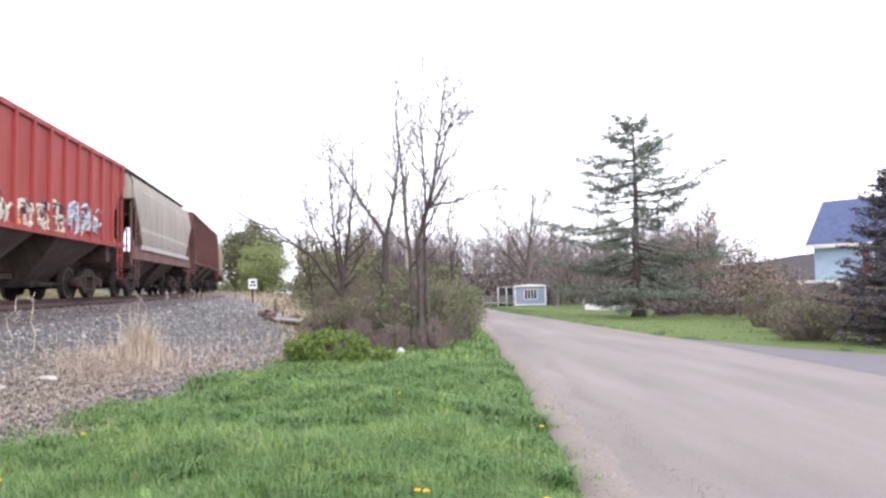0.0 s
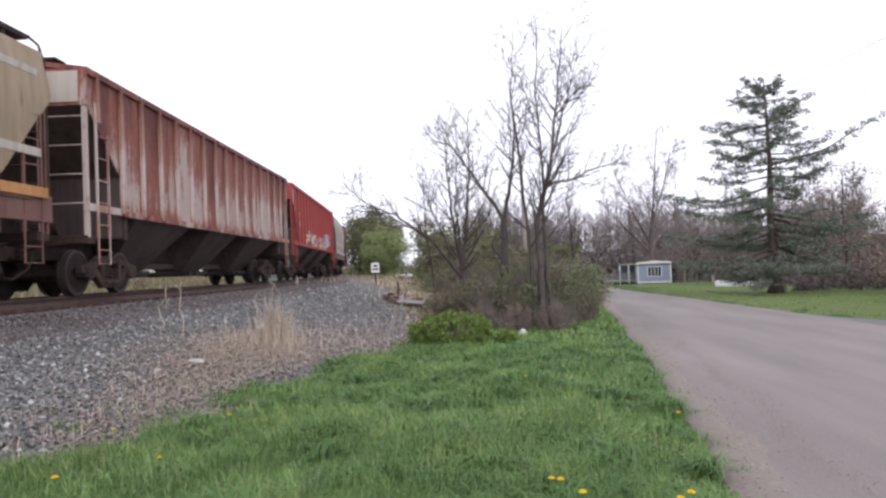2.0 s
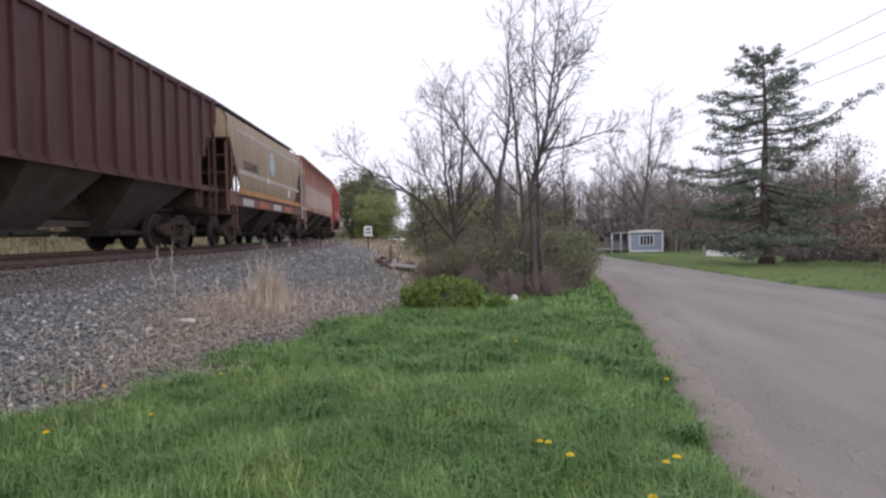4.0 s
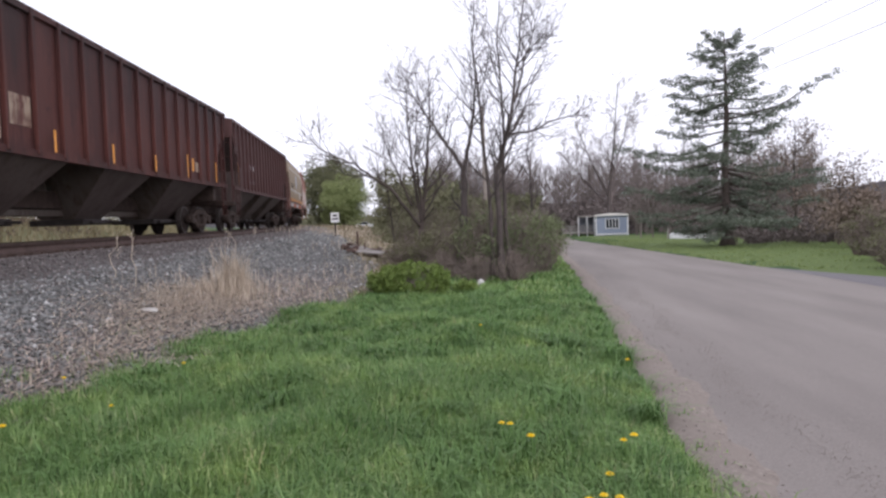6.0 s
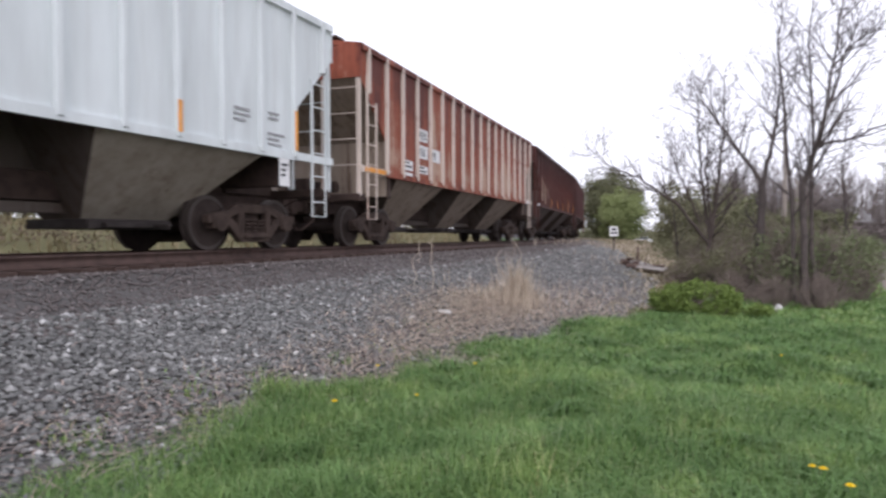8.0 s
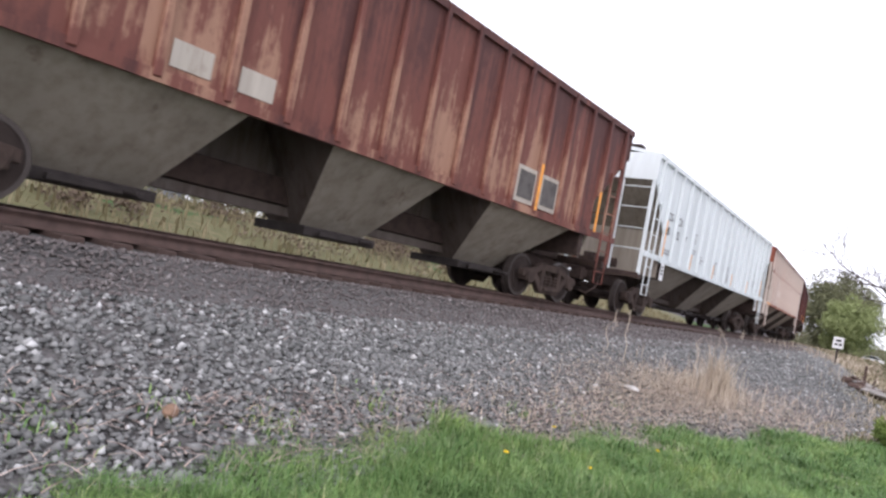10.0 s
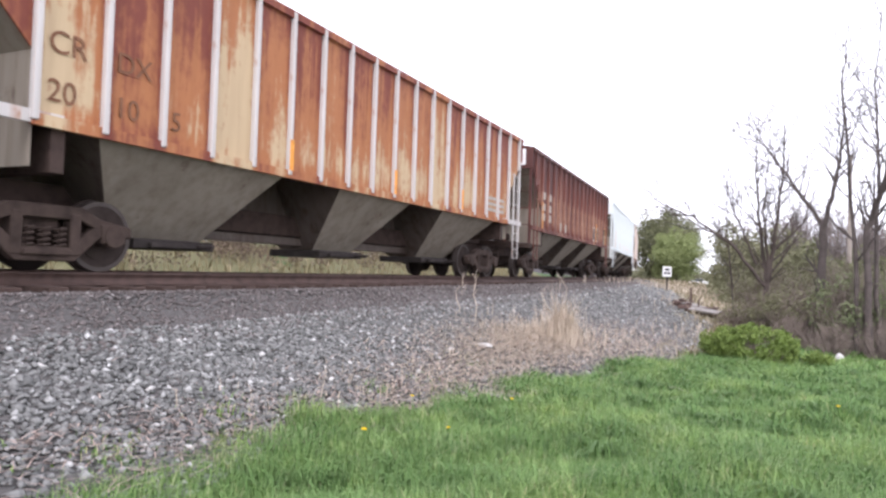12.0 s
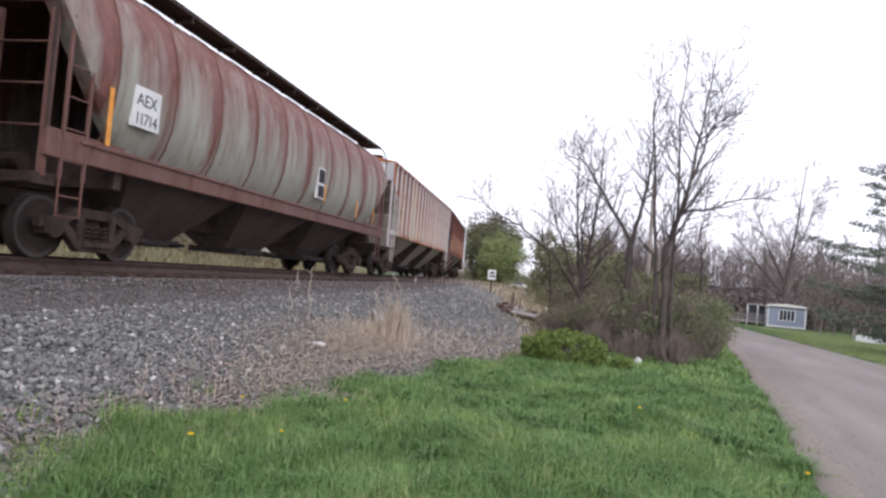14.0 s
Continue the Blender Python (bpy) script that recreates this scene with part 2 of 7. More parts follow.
FIELD_BLADE = leafy("field_grass_blade", (0.15, 0.128, 0.07), (0.225, 0.195, 0.112), (0.34, 0.285, 0.19), 0.8, 0.2)
YELLOW = plain("dandelion_yellow", (0.85, 0.62, 0.02), 0.7, vary=0.15, scale=30)
STEM = plain("green_stem", (0.12, 0.25, 0.05), 0.7)
BARK = plain("grey_bark", (0.09, 0.075, 0.07), 0.95, vary=0.4, scale=7)
DARK_BARK = plain("dark_bark", (0.085, 0.068, 0.06), 0.95, vary=0.4, scale=7)
TWIG = plain("brown_twig", (0.22, 0.18, 0.155), 0.95, vary=0.3)
FAR_TWIG = leafy("bare_wood_twigs", (0.12, 0.1, 0.095), (0.185, 0.155, 0.145), (0.25, 0.22, 0.2), 0.95)
NEEDLE = leafy("blue_green_needles", (0.092, 0.115, 0.088), (0.158, 0.185, 0.142), (0.25, 0.278, 0.218), 0.7, 0.15)
DARK_NEEDLE = leafy("dark_spruce_needles", (0.048, 0.047, 0.054), (0.092, 0.088, 0.098), (0.17, 0.16, 0.172), 0.7)
NEW_LEAF = leafy("fresh_spring_leaves", (0.085, 0.132, 0.036), (0.17, 0.24, 0.06), (0.32, 0.405, 0.115), 0.6, 0.15)
SHRUB_LEAF = leafy("small_shrub_leaves", (0.12, 0.145, 0.075), (0.19, 0.225, 0.115), (0.29, 0.325, 0.18), 0.7, 0.2)
DULL_OLIVE = leafy("dull_olive_leaves", (0.115, 0.12, 0.07), (0.172, 0.178, 0.1), (0.255, 0.26, 0.15), 0.8, 0.22)
OLIVE_LEAF = leafy("olive_budding_leaves", (0.13, 0.13, 0.074), (0.195, 0.195, 0.115), (0.28, 0.27, 0.176), 0.8, 0.2)
SPRING_TREE = leafy("light_green_crown", (0.19, 0.225, 0.095), (0.28, 0.325, 0.14), (0.38, 0.42, 0.21), 0.7, 0.25)
BRUSH = leafy("dead_brush_stems", (0.085, 0.062, 0.048), (0.14, 0.105, 0.078), (0.22, 0.17, 0.125), 0.9)
RUSSET = leafy("russet_buds", (0.15, 0.115, 0.092), (0.22, 0.172, 0.138), (0.3, 0.24, 0.195), 0.85)
STEEL = plain("rusted_steel", (0.055, 0.036, 0.03), 0.85, 0, 0.4, 6)
RAIL_TOP = plain("worn_rail", (0.088, 0.056, 0.047), 0.7, 0.1, 0.35, 6)
TIE = plain("creosoted_tie", (0.075, 0.05, 0.042), 0.95, 0, 0.4, 6)
WHEEL = plain("wheel_steel", (0.05, 0.038, 0.034), 0.9, 0, 0.4, 4, 0.15)
TREAD = plain("worn_tread", (0.085, 0.07, 0.064), 0.5, 0.4, 0.1, 4)
FRAME = plain("truck_casting", (0.062, 0.044, 0.037), 0.9, 0, 0.45, 5, 0.2)
BLACK = plain("black_grime", (0.045, 0.037, 0.035), 0.9, 0, 0.4, 5)
WHITE = plain("white_paint", (0.74, 0.74, 0.74), 0.6, 0, 0.15, 3)
ORANGE = plain("amber_stripe", (0.78, 0.33, 0.06), 0.6, 0, 0.25, 9)
RED_TAPE = plain("red_tape", (0.6, 0.08, 0.04), 0.5, 0, 0.2, 9)
INK = plain("black_lettering", (0.03, 0.03, 0.035), 0.8, 0, 0.2)
GREYINK = plain("faded_lettering", (0.33, 0.33, 0.34), 0.8, 0, 0.2)


# ---- mesh helpers ----
class Acc:
    """Collects vertices and faces of one mesh."""

    def __init__(self):
        self.v, self.f, self.n = [], [], 0

    def add(self, verts, faces):
        k = self.n
        self.v.extend(tuple(p) for p in verts)
        self.f.extend(tuple(i + k for i in q) for q in faces)
        self.n += len(verts)

    def box(self, x0, x1, y0, y1, z0, z1, m=None):
        p = [(x, y, z) for z in (z0, z1) for y in (y0, y1) for x in (x0, x1)]
        if m is not None:
            p = [m @ Vector(q) for q in p]
        self.add(p, [(0, 2, 3, 1), (4, 5, 7, 6), (0, 1, 5, 4), (2, 6, 7, 3), (0, 4, 6, 2), (1, 3, 7, 5)])

    def bar(self, a, b, w=0.03, h=None):
        a, b = Vector(a), Vector(b)
        self.tube([a, b], [w * 0.6, w * 0.6], 6)

    def tube(self, pts, radii, sides=5, cap=True):
        pts = [Vector(p) for p in pts]
        rings, faces = [], []
        up = None
        for i, p in enumerate(pts):
            d = (pts[min(i + 1, len(pts) - 1)] - pts[max(i - 1, 0)])
            d = d.normalized() if d.length > 1e-9 else Vector((0, 0, 1))
            if up is None:
                up = d.orthogonal().normalized()
            s = d.cross(up)
            s = s.normalized() if s.length > 1e-6 else d.orthogonal().normalized()
            up = s.cross(d)
            for j in range(sides):
                a = 2 * math.pi * j / sides
                rings.append(p + (s * math.cos(a) + up * math.sin(a)) * radii[i])
        for i in range(len(pts) - 1):
            for j in range(sides):
                a, b = i * sides + j, i * sides + (j + 1) % sides
                faces.append((a, b, b + sides, a + sides))
        if cap:
            faces.append(tuple(range(sides))[::-1])
            faces.append(tuple((len(pts) - 1) * sides + j for j in range(sides)))
        self.add(rings, faces)

    def prism(self, outline, y0, y1, hole=None):
        """A closed outline in x and z, extruded along y."""
        n = len(outline)
        p = [(x, y0, z) for x, z in outline] + [(x, y1, z) for x, z in outline]
        f = [tuple(range(n)), tuple(range(2 * n - 1, n - 1, -1))]
        f += [(i, i + n, (i + 1) % n + n, (i + 1) % n) for i in range(n)]
        self.add(p, f)

    def disc(self, c, r, y0, y1, sides=20):
        n = sides
        ring = [(c[0] + r * math.cos(2 * math.pi * i / n), c[2] + r * math.sin(2 * math.pi * i / n)) for i in range(n)]
        self.prism(ring, c[1] + y0, c[1] + y1)

    def mesh(self, name, mats, smooth=False, bevel=0.0):
        me = bpy.data.meshes.new(name)
        me.from_pydata(self.v, [], self.f)
        for m in mats if isinstance(mats, (list, tuple)) else [mats]:
            me.materials.append(m)
        bm = bmesh.new()
        bm.from_mesh(me)
        bmesh.ops.recalc_face_normals(bm, faces=bm.faces)
        if bevel:
            bmesh.ops.bevel(bm, geom=bm.edges[:], offset=bevel, segments=1, affect="EDGES", profile=0.5)
        if smooth:
            for fc in bm.faces:
                fc.smooth = True
        bm.to_mesh(me)
        bm.free()
        return me


def big_mesh(name, verts, faces, mat, smooth=False):
    """Quick mesh from arrays: verts (n, 3), faces (m, 3 or 4)."""
    me = bpy.data.meshes.new(name)
    verts, faces = np.asarray(verts, np.float32), np.asarray(faces, np.int32)
    k = faces.shape[1]
    me.vertices.add(len(verts))
    me.vertices.foreach_set("co", verts.ravel())
    me.loops.add(faces.size)
    me.loops.foreach_set("vertex_index", faces.ravel())
    me.polygons.add(len(faces))
    me.polygons.foreach_set("loop_start", np.arange(0, faces.size, k, dtype=np.int32))
    me.polygons.foreach_set("loop_total", np.full(len(faces), k, np.int32))
    if smooth:
        me.polygons.foreach_set("use_smooth", np.ones(len(faces), bool))
    me.update(calc_edges=True)
    me.materials.append(mat)
    return me


def part(name, mesh, parent=None, label="", m=None):
    ob = new(name, mesh)
    if parent is not None:
        ob.parent = parent
    if m is not None:
        ob.matrix_basis = m
    if label:
        ob["label"] = label
    return ob


# ---- the lie of the land ----
RAIL_Z = 1.4          # top of the rails
HALF = 1.6            # half a car's width
A0, B0, C0 = -8.78, -0.085, -0.0016   # track centre: x = A0 + B0 y + C0 y y


def track_x(y):
    return A0 + B0 * y + C0 * y * y


_ty = np.linspace(-220, 230, 4501)
_tx = track_x(_ty)
_ts = np.concatenate([[0], np.cumsum(np.hypot(np.diff(_tx), np.diff(_ty)))])
_ts -= np.interp(0, _ty, _ts)


def on_track(s):
    """The point and heading of the track s metres along it."""
    y = float(np.interp(s, _ts, _ty))
    return track_x(y), y, math.atan2(1.0, B0 + 2 * C0 * y)


def smooth01(a, b, v):
    t = np.clip((v - a) / (b - a), 0, 1)
    return t * t * (3 - 2 * t)


def base_z(y):
    return -0.0155 * np.clip(y - 4, 0, 95)


def line_rise(x, y):
    """The land beside the line climbs back to it further on."""
    return 2.25 * smooth01(45, 100, y) * smooth01(34, 12, off_track(x, y))


def off_track(x, y):
    """Distance to the right of the track's centre."""
    return (x - track_x(y)) / np.sqrt(1 + (B0 + 2 * C0 * y) ** 2)


def foot(y):
    return 4.7 + 0.22 * np.clip(y - 5, 0, 25) + 0.02 * np.clip(-y, 0, 20)


def cover(y):
    """How far from the track's centre the stones reach."""
    return np.where(y < 15, foot(y), np.interp(y, [15, 17, 20, 23, 30, 45, 84], [6.9, 7.1, 6.9, 6.3, 5.5, 4.5, 3.9]))


def ground_z(x, y):
    x, y = np.asarray(x, float), np.asarray(y, float)
    u = off_track(x, y)
    g = base_z(y) + line_rise(x, y)
    top = RAIL_Z - 0.27
    right = top + (g - top) * np.clip((u - 1.75) / (foot(y) - 1.75), 0, 1)
    left = np.where(u > -6, top - 0.55 * smooth01(1.75, 5.0, -u), top - 0.55 + 0.0)
    left = left + 1.5 * smooth01(6, 16, -u) + 1.6 * smooth01(16, 60, -u)
    z = np.where(u > 0, right, left)
    return np.where(np.abs(u) < 1.75, top, z)


# ---- ground, road, track ----
def grid_mesh(name, xs, ys, zf, mat, smooth=True):
    X, Y = np.meshgrid(xs, ys)
    V = np.stack([X, Y, zf(X, Y)], -1).reshape(-1, 3)
    nx, ny = len(xs), len(ys)
    i = np.arange(ny - 1)[:, None] * nx + np.arange(nx - 1)[None]
    i = i.ravel()
    return big_mesh(name, V, np.stack([i, i + 1, i + 1 + nx, i + nx], -1), mat, smooth)


def spaced(near0, near1, step, far0, far1):
    mid = np.arange(near0, near1 + step / 2, step)
    lo = near0 - np.cumsum(step * 1.18 ** np.arange(1, 60))
    hi = near1 + np.cumsum(step * 1.18 ** np.arange(1, 60))
    lo, hi = lo[lo > far0][::-1], hi[hi < far1]
    return np.concatenate([[far0], lo, mid, hi, [far1]])


def rough_z(x, y):
    b = 0.035 * np.sin(1.7 * x + 0.6 * y) * np.sin(1.1 * y - 0.4 * x) + 0.02 * np.sin(3.9 * x - 2.3 * y)
    u = off_track(x, y)
    far = 1.2 * np.sin(x * 0.011) * np.sin(y * 0.013) * smooth01(120, 400, np.hypot(x, y))
    return ground_z(x, y) + b * smooth01(1.9, 3.2, np.abs(u)) + far


def road_left(y):
    return np.interp(y, [-60, 0, 5, 12, 20, 34, 47, 67, 90, 130], [1.0, 1.08, 1.28, 1.67, 2.12, 2.65, 3.2, 3.9, 3.6, -3.0])


def road_right(y):
    return np.interp(y, [-60, 0, 10, 20, 39, 62, 90, 130], [7.6, 7.6, 7.75, 8.0, 7.45, 6.6, 7.4, 2.0])


def land_z(x, y):
    on_road = smooth01(-0.5, 0.35, x - road_left(y)) * smooth01(-0.5, 0.5, road_right(y) + 3.2 * smooth01(24, 12, y) - x)
    u = off_track(x, y)
    bed = smooth01(-4.4, -3.6, u) * smooth01(0.0, -0.7, u - foot(y))
    return rough_z(x, y) * (1 - on_road) + (base_z(y) - 0.035) * on_road - 0.22 * bed


ground = new("ground", grid_mesh("ground", spaced(-14, 12, 0.25, -2500, 2500), spaced(-6, 40, 0.3, -2500, 2500), land_z, GRASS_SOIL))
tagged(ground, "grassy verge and fields running out to the horizon", "ground", kind="structure")


def strip(name, left, right, y0, y1, dy, lift, mat, n=9, wob=0.0, wob2=0.0):
    ys = np.arange(y0, y1 + dy / 2, dy)
    V, F = [], []
    for y in ys:
        a, b = left(y), right(y)
        if wob:
            a += wob * noise.noise((0.0, y * 0.9, 3.0)) + 0.4 * wob * noise.noise((5.0, y * 2.3, 1.0))
        b += wob2 * noise.noise((9.0, y * 0.7, 2.0)) + 0.5 * wob2 * noise.noise((2.0, y * 2.9, 7.0))
        for k in range(n):
            x = a + (b - a) * k / (n - 1)
            V.append((x, y, float(lift(x, y, k / (n - 1))) - (0.07 if k == 0 else 0)))
    for i in range(len(ys) - 1):
        for k in range(n - 1):
            q = i * n + k
            F.append((q, q + 1, q + 1 + n, q + n))
    return big_mesh(name, V, F, mat, True)


def field_z(x, y):
    return land_z(x, y) + 0.05


def field_strip():
    ss, ks = np.arange(-110, 160, 2.0), np.linspace(0, 1, 26)
    V = []
    for s in ss:
        for k in ks:
            p = across(s, -4.05 - 70 * k ** 1.6, 0)
            V.append((p.x, p.y, float(field_z(p.x, p.y)) - 0.12 * (k == 0)))
    n = len(ks)
    F = [(i * n + k, (i + 1) * n + k, (i + 1) * n + k + 1, i * n + k + 1) for i in range(len(ss) - 1) for k in range(n - 1)]
    return big_mesh("field", V, F, FIELD, True)


road = new("road", strip("road", lambda y: float(road_left(y)), lambda y: float(road_right(y)), -60, 128, 0.25,
                         lambda x, y, k: base_z(y) + 0.012 + 0.03 * math.sin(math.pi * k), ASPHALT, wob=0.12))
tagged(road, "worn pale grey asphalt country road with crumbling edge", "road", kind="structure")
drive = new("pavement", strip("pavement", lambda y: float(road_right(y)) - 0.05, lambda y: float(np.interp(y, [-60, 8, 14, 17.5, 22.5, 24], [24, 16, 10.9, 9.3, 7.95, 7.9])), -60, 23, 0.5,
                              lambda x, y, k: base_z(y) + 0.004, DARK_ASPHALT))
tagged(drive, "darker asphalt driveway apron beside the road", "driveway", kind="structure")
lawn = new("lawn", strip("lawn", lambda y: max(float(road_right(y)) + 0.02, float(np.interp(y, [8, 14, 17.5, 22.5, 24], [16, 10.95, 9.35, 8.0, 0]))), lambda y: 27.0, 11, 84, 0.8,
                          lambda x, y, k: rough_z(x, y) * min(1.0, 4 * k) + (base_z(y)) * max(0.0, 1 - 4 * k) + 0.05, LAWN_SOIL, 22))
tagged(lawn, "bright yellow-green mown lawn across the road", "lawn", kind="structure")
edge = new("road_edge", strip("road_edge", lambda y: float(road_left(y)) - 0.16, lambda y: float(road_left(y)) + 0.42, -8, 50, 0.12,
                              lambda x, y, k: base_z(y) + 0.016 + 0.02 * math.sin(math.pi * k) + 0.012 * noise.noise((x * 3, y * 3, 0)) - 0.06 * k ** 4, ROAD_DIRT, 5, 0.16, 0.3))
tagged(edge, "gravelly dirt along the broken road edge", "road edge", kind="structure")


def across(s, u, z):
    x, y, h = on_track(s)
    return Vector((x + u * math.sin(h), y - u * math.cos(h), z))


tagged(new("field", field_strip()), "rough olive and straw-coloured field beyond the track", "field", kind="structure")


def track_strip(name, section, s0, s1, ds, mat):
    """A section (u, z) swept along the track."""
    ss = np.arange(s0, s1 + ds / 2, ds)
    n = len(section)
    V = [across(s, u, z) for s in ss for u, z in section]
    F = [(i * n + k, i * n + (k + 1) % n, (i + 1) * n + (k + 1) % n, (i + 1) * n + k) for i in range(len(ss) - 1) for k in range(n)]
    return big_mesh(name, V, F, mat)


def ballast_strip():
    ss = np.concatenate([np.arange(-60, 45, 0.5), np.arange(45, 220, 2.0)])
    V, F = [], []
    ks = np.linspace(0, 1, 15)
    for s in ss:
        x, y, h = on_track(s)
        wide = float(cover(y)) + 0.25 + 0.5 * noise.noise((s * 0.4, 2.0, 0)) + 0.25 * noise.noise((s * 1.7, 5.0, 0))
        for k in ks:
            u = -4.2 + (wide + 4.2) * k
            p = across(s, u, 0)
            edge_dip = 0.05 * smooth01(0.86, 1.0, k) + 0.05 * smooth01(0.1, 0.0, k)
            V.append((p.x, p.y, float(ground_z(p.x, p.y)) + 0.04 - edge_dip + 0.02 * noise.noise((p.x * 2, p.y * 2, 0))))
    n = len(ks)
    for i in range(len(ss) - 1):
        for k in range(n - 1):
            q = i * n + k
            F.append((q, q + 1, q + 1 + n, q + n))
    return big_mesh("ballast", V, F, BALLAST, True)


ballast = tagged(new("ballast", ballast_strip()), "grey crushed-stone ballast bank sloping down from the rails", "ballast", kind="structure")

def bank_strip():
    ss, ks = np.arange(13, 150, 1.0), np.linspace(0, 1, 12)
    V = []
    for s in ss:
        y = float(np.interp(s, _ts, _ty))
        lo, hi = float(cover(y)) - 0.7, max(float(foot(y)) + 0.5, float(cover(y)) + 0.3)
        for k in ks:
            p = across(s, lo + (hi - lo) * k, 0)
            V.append((p.x, p.y, float(ground_z(p.x, p.y)) + 0.035 - 0.05 * (k == 0) - 0.25 * k ** 6 + 0.05 * noise.noise((p.x, p.y, 3.0))))
    n = len(ks)
    F = [(i * n + k, i * n + k + 1, (i + 1) * n + k + 1, (i + 1) * n + k) for i in range(len(ss) - 1) for k in range(n - 1)]
    return big_mesh("grass_bank", V, F, BANK_SOIL, True)


tagged(new("grass_bank", bank_strip()), "straw-brown earth slope beside the ballast", "bank", kind="structure")

for side in (-1, 1):
    c = 0.7525 * side
    sec = [(c - 0.07, 1.23), (c + 0.07, 1.23), (c + 0.06, 1.25), (c + 0.012, 1.27), (c + 0.012, 1.35), (c + 0.037, 1.365), (c + 0.037, 1.4), (c - 0.037, 1.4), (c - 0.037, 1.365), (c - 0.012, 1.35), (c - 0.012, 1.27), (c - 0.06, 1.25)]
    tagged(new("rail", track_strip("rail", sec, -120, 200, 1.0, RAIL_TOP)), "long rusty steel rail spiked to wooden ties", "rail", "the two rails", "structure")

_tie = Acc()
_tie.box(-0.115, 0.115, -1.3, 1.3, -0.1, 0.06)
TIE_MESH = _tie.mesh("tie", TIE, bevel=0.012)
for i in range(240):
    s = -40 + i * 0.52
    x, y, h = on_track(s)
    t = new("tie", TIE_MESH)
    t.matrix_basis = pose(x, y, 1.17 + 0.012 * random.random(), 0, 0, math.degrees(h) + random.uniform(-1, 1))
    tagged(t, "dark creosoted wooden railway tie bedded in ballast", "tie", "ties under the rails", "structure")


# rear and front of each car along the train when the clock starts
GAPS = [86.0, 69.0, 52.5, 35.6, 22.8, 6.15, -11.1, -24.1, -40.5, -58.5, -76.2, -93.75, -111.0, -128.95, -145.9, -163.0, -180.5]


def span_of(i):
    return GAPS[i] - GAPS[i + 1]


def posts(i, ribs):
    """Spacing of a car's side posts, and where the first stands."""
    half = span_of(i) / 2 - 0.9
    return 2 * half / ribs, -half


P_RED = rusty("faded_red_paint", (0.3, 0.05, 0.042), (0.17, 0.04, 0.03), 0.35, dirt=0.4)
P_RUSTWHITE = weathered("chalky_rust_paint", (0.46, 0.36, 0.32), (0.24, 0.085, 0.062), (0.12, 0.036, 0.028), 0.025, 0.35, post=posts(5, 16))
P_RUSTPOST = weathered("chalky_posts", (0.5, 0.42, 0.38), (0.34, 0.19, 0.15), (0.17, 0.065, 0.05), 0.07, 0.35, post=posts(5, 16))
P_TAN = rusty("tan_paint", (0.27, 0.205, 0.135), (0.17, 0.12, 0.07), 0.25, 0.6, 0.5)
P_MAROON = rusty("dark_maroon_paint", (0.062, 0.022, 0.02), (0.04, 0.017, 0.015), 0.5, 0.7, 0.45)
P_REX = weathered("maroon_brown_paint", (0.092, 0.03, 0.024), (0.064, 0.021, 0.018), (0.038, 0.016, 0.015), 0.03, 0.4, post=posts(8, 17))
P_AEX = weathered("red_rust_sheet", (0.46, 0.31, 0.23), (0.27, 0.075, 0.042), (0.11, 0.028, 0.02), -0.005, 0.3, post=posts(9, 17))
P_AEXRIB = rusty("chalk_white_posts", (0.56, 0.48, 0.42), (0.3, 0.1, 0.055), 0.46, 0.6, 0.3)
P_WHITE = rusty("white_car_paint", (0.6, 0.64, 0.645), (0.46, 0.44, 0.4), 0.14, 0.7, 0.2)
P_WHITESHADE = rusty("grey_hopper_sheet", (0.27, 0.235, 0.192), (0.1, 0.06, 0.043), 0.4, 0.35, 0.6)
P_TEN = weathered("oxide_rust_sheet", (0.34, 0.19, 0.13), (0.165, 0.06, 0.046), (0.085, 0.033, 0.029), 0.0, 0.4, post=posts(11, 17))
P_ORANGE = weathered("orange_rust_sheet", (0.53, 0.4, 0.25), (0.385, 0.155, 0.066), (0.19, 0.052, 0.036), 0.005, 0.3, post=posts(12, 19))
P_ORRIB = rusty("grey_white_posts", (0.48, 0.455, 0.44), (0.36, 0.15, 0.06), 0.45, 0.6, 0.2)
P_ROUND = roof_washed("pale_green_grey_paint", (0.39, 0.385, 0.33), (0.24, 0.105, 0.088), 1.85, 3.85)
P_ROUNDBAND = rusty("rust_brown_steel", (0.15, 0.075, 0.06), (0.11, 0.045, 0.032), 0.5, 0.5, 0.4)
P_GREY = rusty("dull_tan_grey_paint", (0.3, 0.265, 0.225), (0.17, 0.12, 0.09), 0.3, 0.6, 0.5)
P_BROWN = rusty("brown_paint", (0.1, 0.035, 0.03), (0.06, 0.022, 0.018), 0.4)
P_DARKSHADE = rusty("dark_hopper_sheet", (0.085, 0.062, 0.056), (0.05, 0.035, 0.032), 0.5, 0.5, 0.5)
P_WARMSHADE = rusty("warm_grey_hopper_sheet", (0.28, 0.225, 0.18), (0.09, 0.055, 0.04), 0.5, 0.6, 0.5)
# shade of the fore and aft sheets put into the colour, dirt on top
P_SLOPE = rusty("shaded_dirty_sheet", (0.1, 0.078, 0.066), (0.055, 0.038, 0.03), 0.5, 0.5, 0.6)


